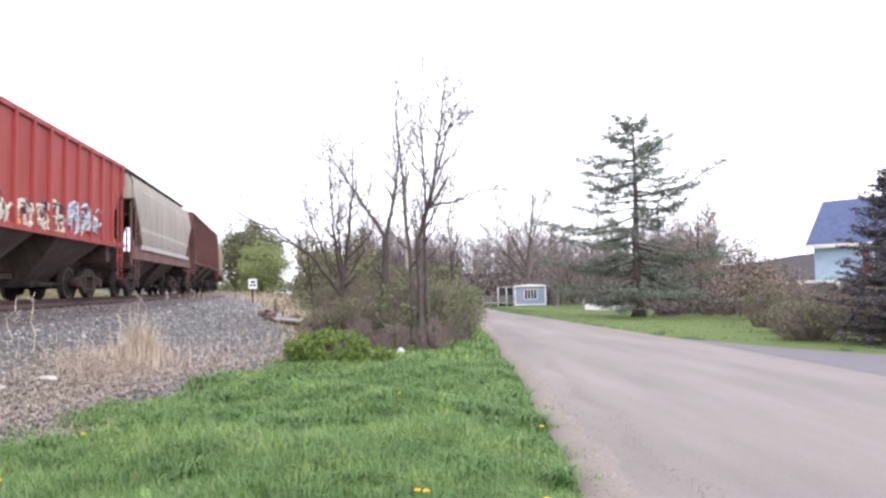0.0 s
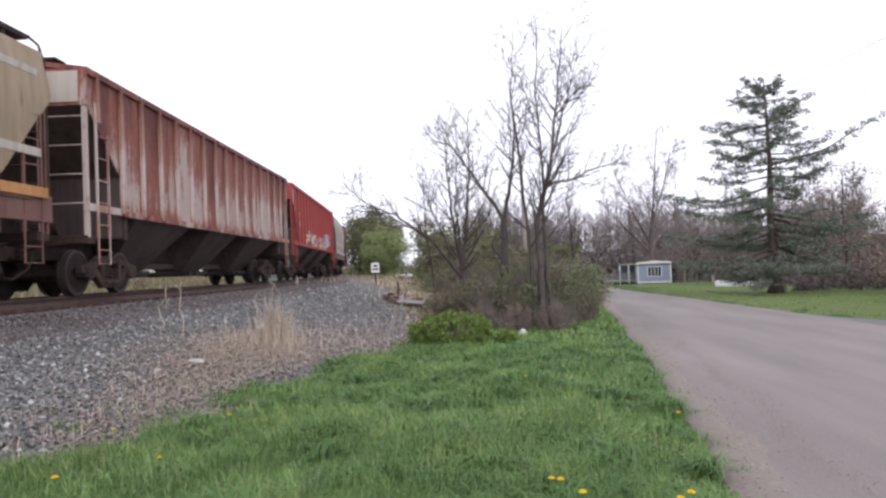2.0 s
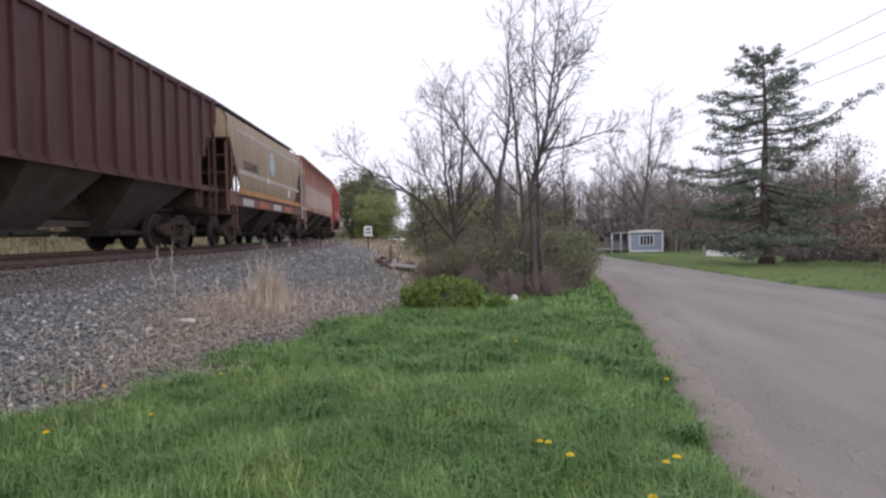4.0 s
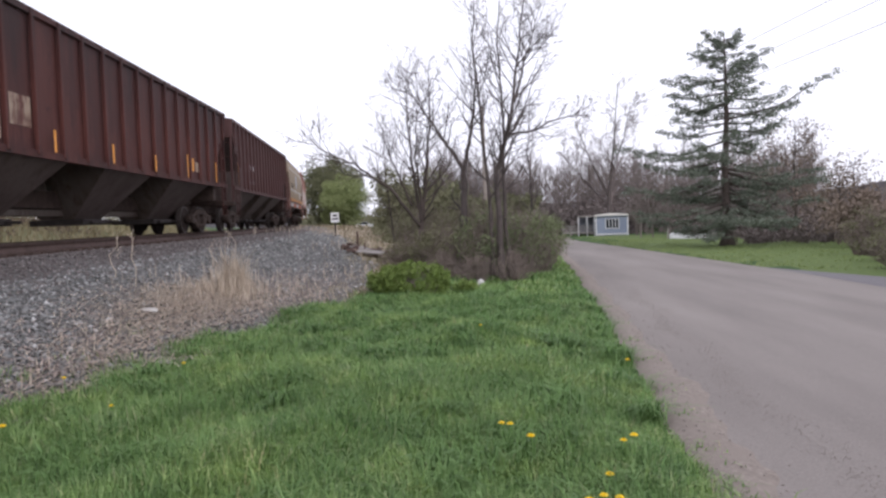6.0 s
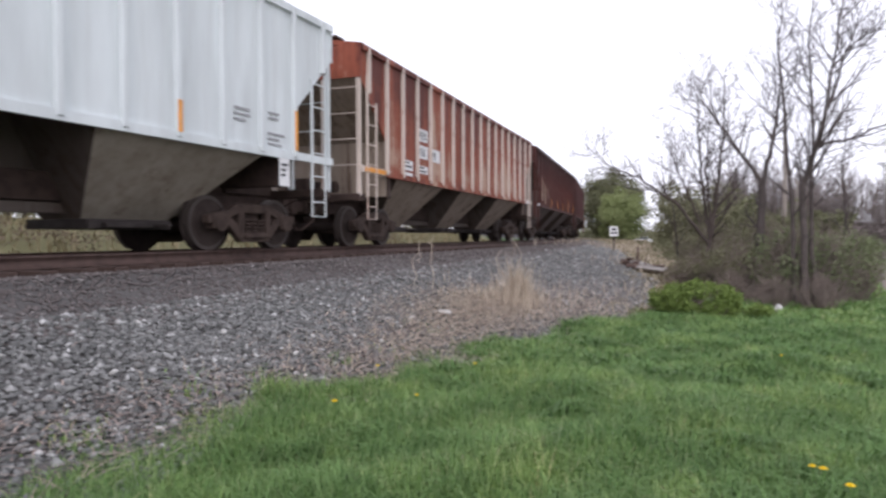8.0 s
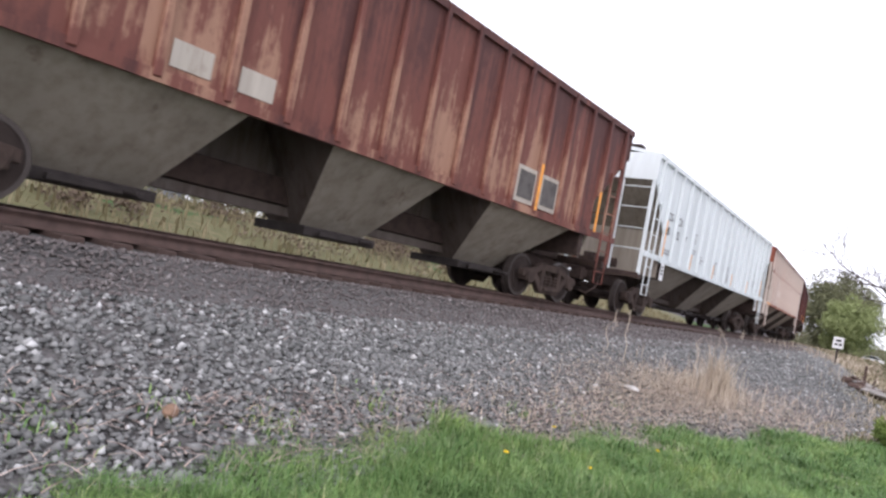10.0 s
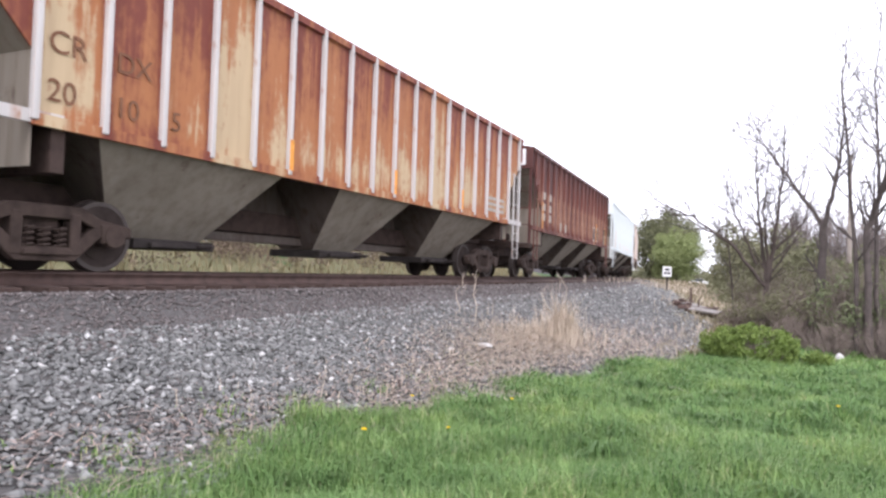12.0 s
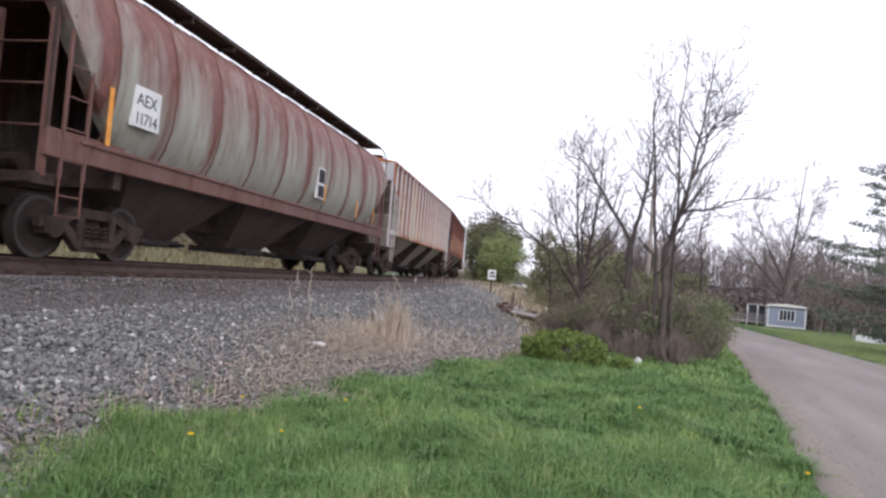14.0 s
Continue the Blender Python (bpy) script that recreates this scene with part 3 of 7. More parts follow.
# ---- freight cars ----
# Car space: x ahead along the track, y to the left, z up from the rails.
def wheel_mesh():
    a = Acc()
    for side in (-1, 1):
        c = (0, 0.75 * side, 0)
        a.disc(c, 0.40, -0.06, 0.06, 28)
        a.disc(c, 0.30, -0.075, 0.03 * side + 0.04, 20)
        a.disc((0, 0.68 * side, 0), 0.485, -0.015, 0.015, 28)
        a.disc((0, 0.86 * side, 0), 0.13, -0.06, 0.06, 14)
        for k in range(3):
            ang = 2 * math.pi * k / 3
            a.disc((0.085 * math.cos(ang), 0.925 * side, 0.085 * math.sin(ang)), 0.022, -0.02, 0.02, 6)
    a.tube([(0, -0.95, 0), (0, 0.95, 0)], [0.085, 0.085], 12)
    first = len(a.f)
    for side in (-1, 1):
        n = 32
        ring = [(r * math.cos(2 * math.pi * i / n), y * side, r * math.sin(2 * math.pi * i / n)) for y, r in ((0.69, 0.46), (0.82, 0.452), (0.82, 0.395), (0.69, 0.395)) for i in range(n)]
        a.add(ring, [(k * n + i, k * n + (i + 1) % n, ((k + 1) % 4) * n + (i + 1) % n, ((k + 1) % 4) * n + i) for k in range(4) for i in range(n)])
    me = a.mesh("wheelset", [WHEEL, TREAD])
    for q in me.polygons[first:]:
        q.material_index = 1
    return me


def side_frame_mesh():
    a = Acc()
    for side in (-1, 1):
        y0, y1 = (0.93, 1.07) if side > 0 else (-1.07, -0.93)
        # top chord, tension members, columns and pedestals of a cast side frame
        a.prism([(-1.16, 0.58), (-0.7, 0.66), (-0.45, 0.79), (0.45, 0.79), (0.7, 0.66), (1.16, 0.58), (1.16, 0.44), (0.75, 0.49), (0.42, 0.63), (-0.42, 0.63), (-0.75, 0.49), (-1.16, 0.44)], y0, y1)
        a.prism([(-0.78, 0.5), (-0.62, 0.56), (-0.3, 0.3), (0.3, 0.3), (0.62, 0.56), (0.78, 0.5), (0.36, 0.13), (-0.36, 0.13)], y0, y1)
        for k in (-1, 1):
            a.prism([(k * 0.36 - 0.07, 0.2), (k * 0.36 + 0.07, 0.2), (k * 0.36 + 0.07, 0.7), (k * 0.36 - 0.07, 0.7)], y0 - 0.01, y1 + 0.01)
            a.prism([(k * 0.89 - 0.17, 0.36), (k * 0.89 + 0.17, 0.36), (k * 0.89 + 0.2, 0.6), (k * 0.89 - 0.2, 0.6)], y0 - 0.02, y1 + 0.03)
            a.disc((k * 0.89, 1.07 * side, 0.457), 0.15, -0.04, 0.05, 16)
        a.box(-0.3, 0.3, min(y0, y1) - 0.05, max(y0, y1) + 0.05, 0.2, 0.27)
    a.box(-0.22, 0.22, -0.95, 0.95, 0.48, 0.72)
    for k in (-1, 1):
        a.box(k * 0.34 - 0.05, k * 0.34 + 0.05, -0.85, 0.85, 0.3, 0.42)
        for s2 in (-1, 1):
            a.box(k * 0.36 - 0.06, k * 0.36 + 0.1 * k + 0.02, s2 * 0.75 - 0.09, s2 * 0.75 + 0.09, 0.3, 0.62)
    return a.mesh("truck", FRAME, bevel=0.012)


def spring_mesh():
    a = Acc()
    pts = [(0.075 * math.cos(t * 1.05), 0.075 * math.sin(t * 1.05), 0.27 + 0.26 * t / 24) for t in range(25)]
    a.tube(pts, [0.018] * 25, 4)
    return a.mesh("spring", FRAME)


WHEEL_MESH, SIDE_MESH, SPRING_MESH = wheel_mesh(), side_frame_mesh(), spring_mesh()
wheels = []


def add_truck(car, x):
    tr = part("truck", SIDE_MESH, car, "grimy cast steel truck", pose(x, 0, 0))
    for side in (-1, 1):
        for k in (-0.2, 0, 0.2):
            part("spring", SPRING_MESH, tr, "", pose(k, side, 0))
    for k in (-0.89, 0.89):
        w = part("wheel", WHEEL_MESH, tr, "", pose(k, 0, 0.457))
        wheels.append((w, k))


def coupler_mesh(E):
    a = Acc()
    for k in (-1, 1):
        a.box(min(k * (E - 0.9), k * (E + 0.35)), max(k * (E - 0.9), k * (E + 0.35)), -0.11, 0.11, 0.76, 0.98)
        a.box(min(k * (E + 0.28), k * (E + 0.54)), max(k * (E + 0.28), k * (E + 0.54)), -0.17, 0.15, 0.7, 1.04)
        a.tube([(k * (E + 0.05), -0.5, 0.85), (k * (E + 0.2), -0.48, 0.55), (k * (E + 0.45), -0.35, 0.36), (k * (E + 0.6), -0.2, 0.42)], [0.03] * 4, 6)
        a.tube([(k * (E + 0.03), -1.4, 1.02), (k * (E + 0.1), -0.6, 0.95), (k * (E + 0.15), -0.2, 0.8)], [0.018] * 3, 5)
    a.box(-E, E, -0.22, 0.22, 0.72, 1.12)
    return a.mesh("coupler", STEEL, bevel=0.015)


def bay_mesh(name, x0, x1, zt, half, mat, gate=0.62, low=0.42):
    """One discharge hopper: four slope sheets down to a gate."""
    a = Acc()
    c = (x0 + x1) / 2
    yb = 0.34
    x0, x1 = c - 0.475 * (x1 - x0), c + 0.475 * (x1 - x0)
    top = [(x0, -half, zt), (x1, -half, zt), (x1, half, zt), (x0, half, zt)]
    bot = [(c - gate, -yb, low), (c + gate, -yb, low), (c + gate, yb, low), (c - gate, yb, low)]
    a.add(top + bot, [(3, 2, 1, 0), (4, 5, 6, 7), (0, 1, 5, 4), (1, 2, 6, 5), (2, 3, 7, 6), (3, 0, 4, 7)])
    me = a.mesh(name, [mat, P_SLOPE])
    # sheets facing along the car get the colour that stands in for shade
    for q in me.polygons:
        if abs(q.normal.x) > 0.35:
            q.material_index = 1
    return me


def ridged_bay(name, c, w, E, end, zs, half, mat, gate=0.66, low=0.46, ridge=2.95):
    """A discharge hopper whose slope sheets run up past the sill to ridges inside the body; end: -1 or 1 for the outer bays, whose outer sheet
    goes on as the slope of the car's end."""
    a = Acc()
    yb = 0.36
    q = []
    for k in (-1, 1):
        if k == end:
            q.append(((k * (E - 3.1), low), (k * (E - 2.05), zs), (k * (E - 1.9), zs + 0.15)))
        else:
            g, r = c + k * gate, c + k * w / 2
            q.append(((g, low), (g + (r - g) * (zs - low) / (ridge - low), zs), (r, ridge)))
    P = [(x, y * (yb if j == 0 else half), z) for side in q for j, (x, z) in enumerate(side) for y in (-1, 1)]
    a.add(P, [(0, 1, 7, 6), (0, 6, 8, 2), (1, 3, 9, 7), (0, 2, 3, 1), (2, 4, 5, 3), (6, 7, 9, 8), (8, 9, 11, 10)])
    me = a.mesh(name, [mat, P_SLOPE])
    # shade painted on: fore and aft sheets take the second, darker-toned material
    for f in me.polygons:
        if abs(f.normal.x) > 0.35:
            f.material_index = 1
    return me


def gate_mesh(cs, gate, low):
    a = Acc()
    for c in cs:
        a.box(c - gate + 0.02, c + gate - 0.02, -0.62, 0.62, low - 0.12, low + 0.02)
        a.box(c - gate * 0.7, c + gate * 0.7, -0.74, -0.66, low - 0.1, low - 0.02)
        a.tube([(c + gate * 0.4, -1.05, low - 0.06), (c + gate * 0.4, 1.05, low - 0.06)], [0.035, 0.035], 6)
    return a.mesh("gate", BLACK, bevel=0.01)


def ladder_mesh(a, E, zlo, zhi, k, side, deep=0.44):
    """Side ladder at the end of a car: two stiles and rungs, with a stirrup step below."""
    y = side * 1.56
    xa, xb = k * (E - 0.28), k * (E - 0.28 - deep)
    for x in (xa, xb):
        a.tube([(x, y, zlo - 0.05), (x, y, zhi if x == xa else zhi - 0.55)], [0.028, 0.028], 4)
    z = zlo + 0.2
    while z < zhi - 0.6:
        a.tube([(xa, y, z), (xb, y, z)], [0.014, 0.014], 5)
        z += 0.43
    a.tube([(xa, y, zlo), (xa, y, zlo - 0.55), (xb, y, zlo - 0.55), (xb, y, zlo)], [0.016] * 4, 5)
    a.tube([(xa, y, zlo - 0.28), (xb, y, zlo - 0.28)], [0.014] * 2, 5)


def end_gear(car, E, zt, mat, band):
    """Corner posts, ladders, sill beam, platform and brake gear on both ends."""
    for k in (-1, 1):
        for s in (-1, 1):
            a = Acc()
            ladder_mesh(a, E, 1.15, zt, k, s)
            a.box(min(k * (E - 1.55), k * E), max(k * (E - 1.55), k * E), s * 1.53 - 0.03, s * 1.53 + 0.03, 1.6, 1.74)
            a.box(k * (E - 0.05) - 0.035, k * (E - 0.05) + 0.035, s * 0.62 - 0.045, s * 0.62 + 0.045, 1.1, zt)
            a.box(k * (E - 0.05) - 0.04, k * (E - 0.05) + 0.04, s * 1.47 - 0.04, s * 1.47 + 0.04, 1.1, zt)
            for z in (1.75, 2.3, 2.85, 3.4):
                a.tube([(k * (E - 0.02), s * 1.5, z), (k * (E - 0.02), s * 0.62, z)], [0.014] * 2, 5)
            part("ladder", a.mesh("ladder", mat), car)
    for k in (-1, 1):
        b = Acc()
        b.box(min(k * (E - 0.3), k * E), max(k * (E - 0.3), k * E), -1.5, 1.5, 0.98, 1.14)
        b.box(min(k * (E - 1.6), k * (E - 0.25)), max(k * (E - 1.6), k * (E - 0.25)), -0.3, 0.3, 1.02, 1.2)
        b.box(min(k * (E - 1.62), k * (E - 1.45)), max(k * (E - 1.62), k * (E - 1.45)), -1.5, 1.5, 1.1, 1.64)
        part("end_platform", b.mesh("end_platform", STEEL, bevel=0.01), car)
    c = Acc()
    x = -(E - 0.75)
    c.tube([(x, -0.55, 1.35), (x + 0.0, 0.35, 1.35)], [0.13, 0.13], 10)
    c.disc((-(E + 0.02), 0.35, 2.55), 0.26, -0.02, 0.02, 18)
    c.box(-(E - 0.35), -(E - 0.05), -0.2, 0.25, 1.16, 1.5)
    c.tube([(-(E - 0.12), 0.35, 1.2), (-(E - 0.02), 0.35, 2.55)], [0.02, 0.02], 5)
    part("brake_gear", c.mesh("brake_gear", STEEL), car)


def roof_mesh(E, half, ze, zp, mat):
    a = Acc()
    sec = [(-half - 0.03, ze - 0.06), (-half - 0.03, ze + 0.02), (-0.5, zp - 0.03), (0.5, zp - 0.03), (half + 0.03, ze + 0.02), (half + 0.03, ze - 0.06), (0.4, zp - 0.12), (-0.4, zp - 0.12)]
    n = len(sec)
    P = [(x, y, z) for x in (-E, E) for y, z in sec]
    a.add(P, [tuple(range(n)), tuple(range(2 * n - 1, n - 1, -1))] + [(i, (i + 1) % n, (i + 1) % n + n, i + n) for i in range(n)])
    return a.mesh("roof", mat)


def hatch_mesh(E, zp):
    a = Acc()
    a.box(-E + 0.9, E - 0.9, -0.36, 0.36, zp - 0.04, zp + 0.1)
    x = -E + 1.2
    while x < E - 1.3:
        a.box(x, x + 0.1, -0.44, 0.44, zp + 0.08, zp + 0.14)
        x += 1.1
    for s in (-1, 1):
        a.box(-E + 0.05, E - 0.05, s * 0.72 - 0.16, s * 0.72 + 0.16, zp - 0.03, zp + 0.02)
    for k in (-1, 1):
        a.box(min(k * (E - 0.4), k * (E - 0.04)), max(k * (E - 0.4), k * (E - 0.04)), -0.95, 0.95, zp - 0.01, zp + 0.025)
    return a.mesh("roof_walk", STEEL)


def ribbed_hopper(length, paint, rib_paint, shade, label, ribs=17, bays=3, rib_w=0.1, cut=1.3):
    """A three-bay covered hopper with outside posts."""
    car = tagged(new("covered_hopper_car"), label, "freight car", "cars of the passing train")
    E = length / 2 - 0.55
    ze, zp, zs = 4.3, 4.52, 1.66
    prof = [(-E, ze), (-E, 3.62), (-E + cut, 2.38), (-E + cut, zs), (E - cut, zs), (E - cut, 2.38), (E, 3.62), (E, ze)]
    # black plate whose colour stands for the shade inside the body
    a = Acc()
    a.box(-E + 2.2, E - 2.2, -HALF + 0.12, HALF - 0.12, 3.1, 3.14)
    body = part("body", a.mesh("body", BLACK), car, "black plate giving the dark inside of the car body")
    for s in (-1, 1):
        a = Acc()
        y = s * (HALF - 0.07)
        a.prism(prof, min(y, y - s * 0.03), max(y, y - s * 0.03))
        part("side_sheet", a.mesh("side_sheet", paint), body)
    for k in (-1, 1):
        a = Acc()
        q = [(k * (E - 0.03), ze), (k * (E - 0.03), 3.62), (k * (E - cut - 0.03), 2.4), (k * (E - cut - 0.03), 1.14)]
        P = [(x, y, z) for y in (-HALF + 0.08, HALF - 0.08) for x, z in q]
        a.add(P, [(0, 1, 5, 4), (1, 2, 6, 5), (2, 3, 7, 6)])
        part("end_sheet", a.mesh("end_sheet", shade), body, "sloping end sheet in the grimy hopper colour")
        b = Acc()
        b.box(k * (E - 0.004) - 0.016, k * (E - 0.004) + 0.016, -HALF + 0.05, HALF - 0.05, 3.6, ze)
        part("end_band", b.mesh("end_band", paint), body)
    for s in (-1, 1):
        b = Acc()
        b.box(-E + cut, E - cut, s * (HALF - 0.05) - 0.035, s * (HALF - 0.05) + 0.035, zs - 0.08, zs + 0.05)
        b.box(-E, E, s * (HALF - 0.04) - 0.03, s * (HALF - 0.04) + 0.03, ze - 0.12, ze)
        part("side_rail", b.mesh("side_rail", paint), body)
    span = 2 * (E - 0.35)
    for s in (-1, 1):
        for i in range(ribs + 1):
            x = -span / 2 + span * i / ribs
            lo = zs - 0.03
            if abs(x) > E - cut + 0.05:
                lo = 2.38 + (abs(x) - (E - cut)) * (3.62 - 2.38) / cut + 0.02
            key = ("rib", round(lo, 2), rib_w, rib_paint.name)
            if key not in RIBS:
                c = Acc()
                c.box(-rib_w / 2, rib_w / 2, -0.045, 0.045, lo, ze - 0.02)
                RIBS[key] = c.mesh("post", rib_paint, bevel=0.012)
            part("post", RIBS[key], body, "", pose(x, s * (HALF - 0.035), 0))
    part("roof", roof_mesh(E, HALF - 0.06, ze, zp, paint), car)
    part("roof_walk", hatch_mesh(E, zp), car)
    w = (2 * (E - 1.9)) / bays
    cs = []
    for i in range(bays):
        x0 = -(E - 1.9) + i * w
        end = -1 if i == 0 else (1 if i == bays - 1 else 0)
        part("hopper", ridged_bay("hopper", x0 + w / 2, w, E, end, zs - 0.05, HALF - 0.12, shade), car, "dirty sloping hopper sheets, fore and aft faces coloured as shaded")
        cs.append(x0 + w / 2)
    for c in cs:
        part("gate", gate_mesh([c], 0.78, 0.46), car)
    # plate closing the view between bays, its colour painted dark for the shade there
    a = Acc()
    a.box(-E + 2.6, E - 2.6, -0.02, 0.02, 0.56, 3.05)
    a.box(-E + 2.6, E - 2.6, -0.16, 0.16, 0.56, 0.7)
    part("centre_sill", a.mesh("centre_sill", P_SLOPE), car, "grimy deep centre sill between the hoppers, coloured as shaded")
    end_gear(car, E, 3.7, rib_paint, shade)
    part("coupler", coupler_mesh(E), car)
    for k in (-1, 1):
        add_truck(car, k * (E - 1.75))
    return car, E


def round_hopper(length, paint, band, shade, label, section, bands=9, bays=3, sill=0.3):
    """A covered hopper with curved sides and no posts."""
    car = tagged(new("covered_hopper_car"), label, "freight car", "cars of the passing train")
    E = length / 2 - 0.55
    zs = 1.66
    half = [(y, z) for y, z in section]
    sec = half + [(-y, z) for y, z in reversed(half[:-1])] if half[-1][0] == 0 else half + [(-y, z) for y, z in reversed(half)]
    a = Acc()
    n = len(sec)
    # the lower part of the body draws in towards the ends
    stations = []
    for x in np.linspace(-1, 1, 41):
        stations.append(x * E)
    P = []
    for x in stations:
        d = E - abs(x)
        lowest = 1.66 if d > 1.5 else 1.66 + (1.5 - d) / 1.5 * 1.75
        for y, z in sec:
            P.append((x, y, max(z, lowest)))
    F = [(i * n + k, i * n + k + 1, (i + 1) * n + k + 1, (i + 1) * n + k) for i in range(len(stations) - 1) for k in range(n - 1)]
    F += [tuple(range(n)), tuple((len(stations) - 1) * n + k for k in range(n))[::-1]]
    a.add(P, F)
    body = part("body", a.mesh("body", paint, smooth=True), car)
    body.data.set_sharp_from_angle(angle=radians(35))
    if bands:
        for i in range(bands):
            x = -(E - 1.2) + 2 * (E - 1.2) * i / (bands - 1)
            c = Acc()
            pts = [(x, y * 1.004 + 0.004 * np.sign(y), z) for y, z in sec if z >= 1.66]
            c.tube(pts, [0.016] * len(pts), 4)
            part("band", c.mesh("band", band), body, "rust-stained seam band")
    for s in (-1, 1):
        b = Acc()
        b.box(-E, E, s * 1.5 - 0.07, s * 1.5 + 0.07, zs - sill, zs)
        b.box(-E + 0.6, E - 0.6, s * 1.57 - 0.03, s * 1.57 + 0.03, zs - 0.04, zs + 0.02)
        part("side_sill", b.mesh("side_sill", band, bevel=0.01), car, "rusty side sill beam")
    w = (2 * (E - 1.9)) / bays
    cs = []
    for i in range(bays):
        x0 = -(E - 1.9) + i * w
        part("hopper", bay_mesh("hopper", x0, x0 + w, zs - 0.1, HALF - 0.2, shade, 0.85, 0.44), car, "dark dirty sloping hopper sheets, fore and aft faces coloured as shaded")
        cs.append(x0 + w / 2)
    for c in cs:
        part("gate", gate_mesh([c], 0.85, 0.44), car)
    zp = sec[len(half) - 1][1]
    part("roof_walk", wide_walk(E, zp), car, "dark roof walkway grating")
    end_gear(car, E, 3.3, band, shade)
    part("coupler", coupler_mesh(E), car)
    for k in (-1, 1):
        add_truck(car, k * (E - 1.75))
    return car, E


def wide_walk(E, zp):
    a = Acc()
    for s in (-1, 1):
        a.box(-E + 0.05, E - 0.05, s * 0.98 - 0.27, s * 0.98 + 0.27, zp + 0.02, zp + 0.1)
        x = -E + 0.4
        while x < E:
            a.box(x, x + 0.05, s * 0.98 - 0.25, s * 0.98 + 0.12, zp - 0.09, zp + 0.06)
            x += 1.55
    for k in (-1, 1):
        a.box(min(k * (E - 0.5), k * E), max(k * (E - 0.5), k * E), -1.25, 1.25, zp + 0.06, zp + 0.1)
        for s in (-1, 1):
            a.tube([(k * E, s * 1.22, zp + 0.08), (k * (E + 0.06), s * 1.35, zp - 0.05), (k * (E - 0.02), s * 1.5, zp - 0.4), (k * (E - 0.02), s * 1.52, 1.7)], [0.025] * 4, 5)
    x = -E + 1.2
    while x < E - 1.3:
        a.box(x, x + 0.85, -0.3, 0.3, zp - 0.02, zp + 0.07)
        x += 1.15
    return a.mesh("roof_walk", STEEL)


RIBS = {}
BIG_ROUND = [(1.3, 1.66), (1.46, 1.95), (1.56, 2.3), (1.6, 2.75), (1.58, 3.2), (1.5, 3.6), (1.36, 3.95), (1.12, 4.24), (0.8, 4.42), (0.35, 4.5)]
SLAB_ROUND = [(1.52, 1.66), (1.57, 1.8), (1.58, 2.2), (1.6, 3.05), (1.57, 3.6), (1.5, 4.0), (1.44, 4.22), (1.2, 4.34), (0.5, 4.42)]

cars = []


def put_car(i, built, short=0.0):
    """short: metres that the front stays behind the gap's middle."""
    cars.append((built[0], (GAPS[i] + GAPS[i + 1] - short) / 2, GAPS[i] - GAPS[i + 1] - short))
    return built


put_car(0, ribbed_hopper(span_of(0), P_MAROON, P_MAROON, P_DARKSHADE, "dark maroon covered hopper car with outside posts"))
put_car(1, round_hopper(span_of(1), P_TAN, P_ROUNDBAND, P_DARKSHADE, "pale tan round-sided covered hopper car", SLAB_ROUND, 0))
put_car(2, ribbed_hopper(span_of(2), P_BROWN, P_BROWN, P_DARKSHADE, "brown covered hopper car with outside posts"))
grey_car, GE = put_car(3, round_hopper(span_of(3), P_GREY, P_ROUNDBAND, P_DARKSHADE, "short dull tan slab-sided covered hopper car with pale stripes", SLAB_ROUND, 0, 2, 0.36))
red_car, RE = put_car(4, ribbed_hopper(span_of(4), P_RED, P_RED, P_DARKSHADE, "faded red covered hopper car with pale spray paint", 16))
rust_car, SE = put_car(5, ribbed_hopper(span_of(5), P_RUSTWHITE, P_RUSTPOST, P_DARKSHADE, "rust-streaked chalky brown covered hopper car", 16))
tan_car, TE = put_car(6, round_hopper(span_of(6), P_TAN, P_ROUNDBAND, P_DARKSHADE, "short tan smooth-sided covered hopper car with orange sill", SLAB_ROUND, 0, 2, 0.38))
maroon_car, _ = put_car(7, ribbed_hopper(span_of(7), P_MAROON, P_MAROON, P_DARKSHADE, "dark maroon ribbed covered hopper car", 18))
rex_car, XE = put_car(8, ribbed_hopper(span_of(8), P_REX, P_REX, P_DARKSHADE, "maroon brown covered hopper car with pale paint patches", 17))
aex_car, AE = put_car(9, ribbed_hopper(span_of(9), P_AEX, P_AEXRIB, P_WARMSHADE, "red rusted covered hopper car with chalky white posts", 17, 3, 0.085))
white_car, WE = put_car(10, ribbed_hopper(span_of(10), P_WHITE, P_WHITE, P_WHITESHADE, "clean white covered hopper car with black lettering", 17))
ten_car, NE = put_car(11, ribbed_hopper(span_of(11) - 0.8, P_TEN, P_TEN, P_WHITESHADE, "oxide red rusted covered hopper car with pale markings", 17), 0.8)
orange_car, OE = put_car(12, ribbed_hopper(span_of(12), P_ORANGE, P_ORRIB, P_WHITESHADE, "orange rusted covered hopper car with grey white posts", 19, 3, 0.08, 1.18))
round_car, UE = put_car(13, round_hopper(span_of(13), P_ROUND, P_ROUNDBAND, P_DARKSHADE, "pale green-grey round-sided covered hopper car streaked with rust", BIG_ROUND, 10))
put_car(14, round_hopper(span_of(14), P_ROUND, P_ROUNDBAND, P_DARKSHADE, "pale grey round-sided covered hopper car, rust-stained", BIG_ROUND, 10))
put_car(15, ribbed_hopper(span_of(15), P_TEN, P_TEN, P_WHITESHADE, "rusted red-brown covered hopper car", 17))


# ---- loose stones, grass and weeds ----
rng = np.random.default_rng(7)


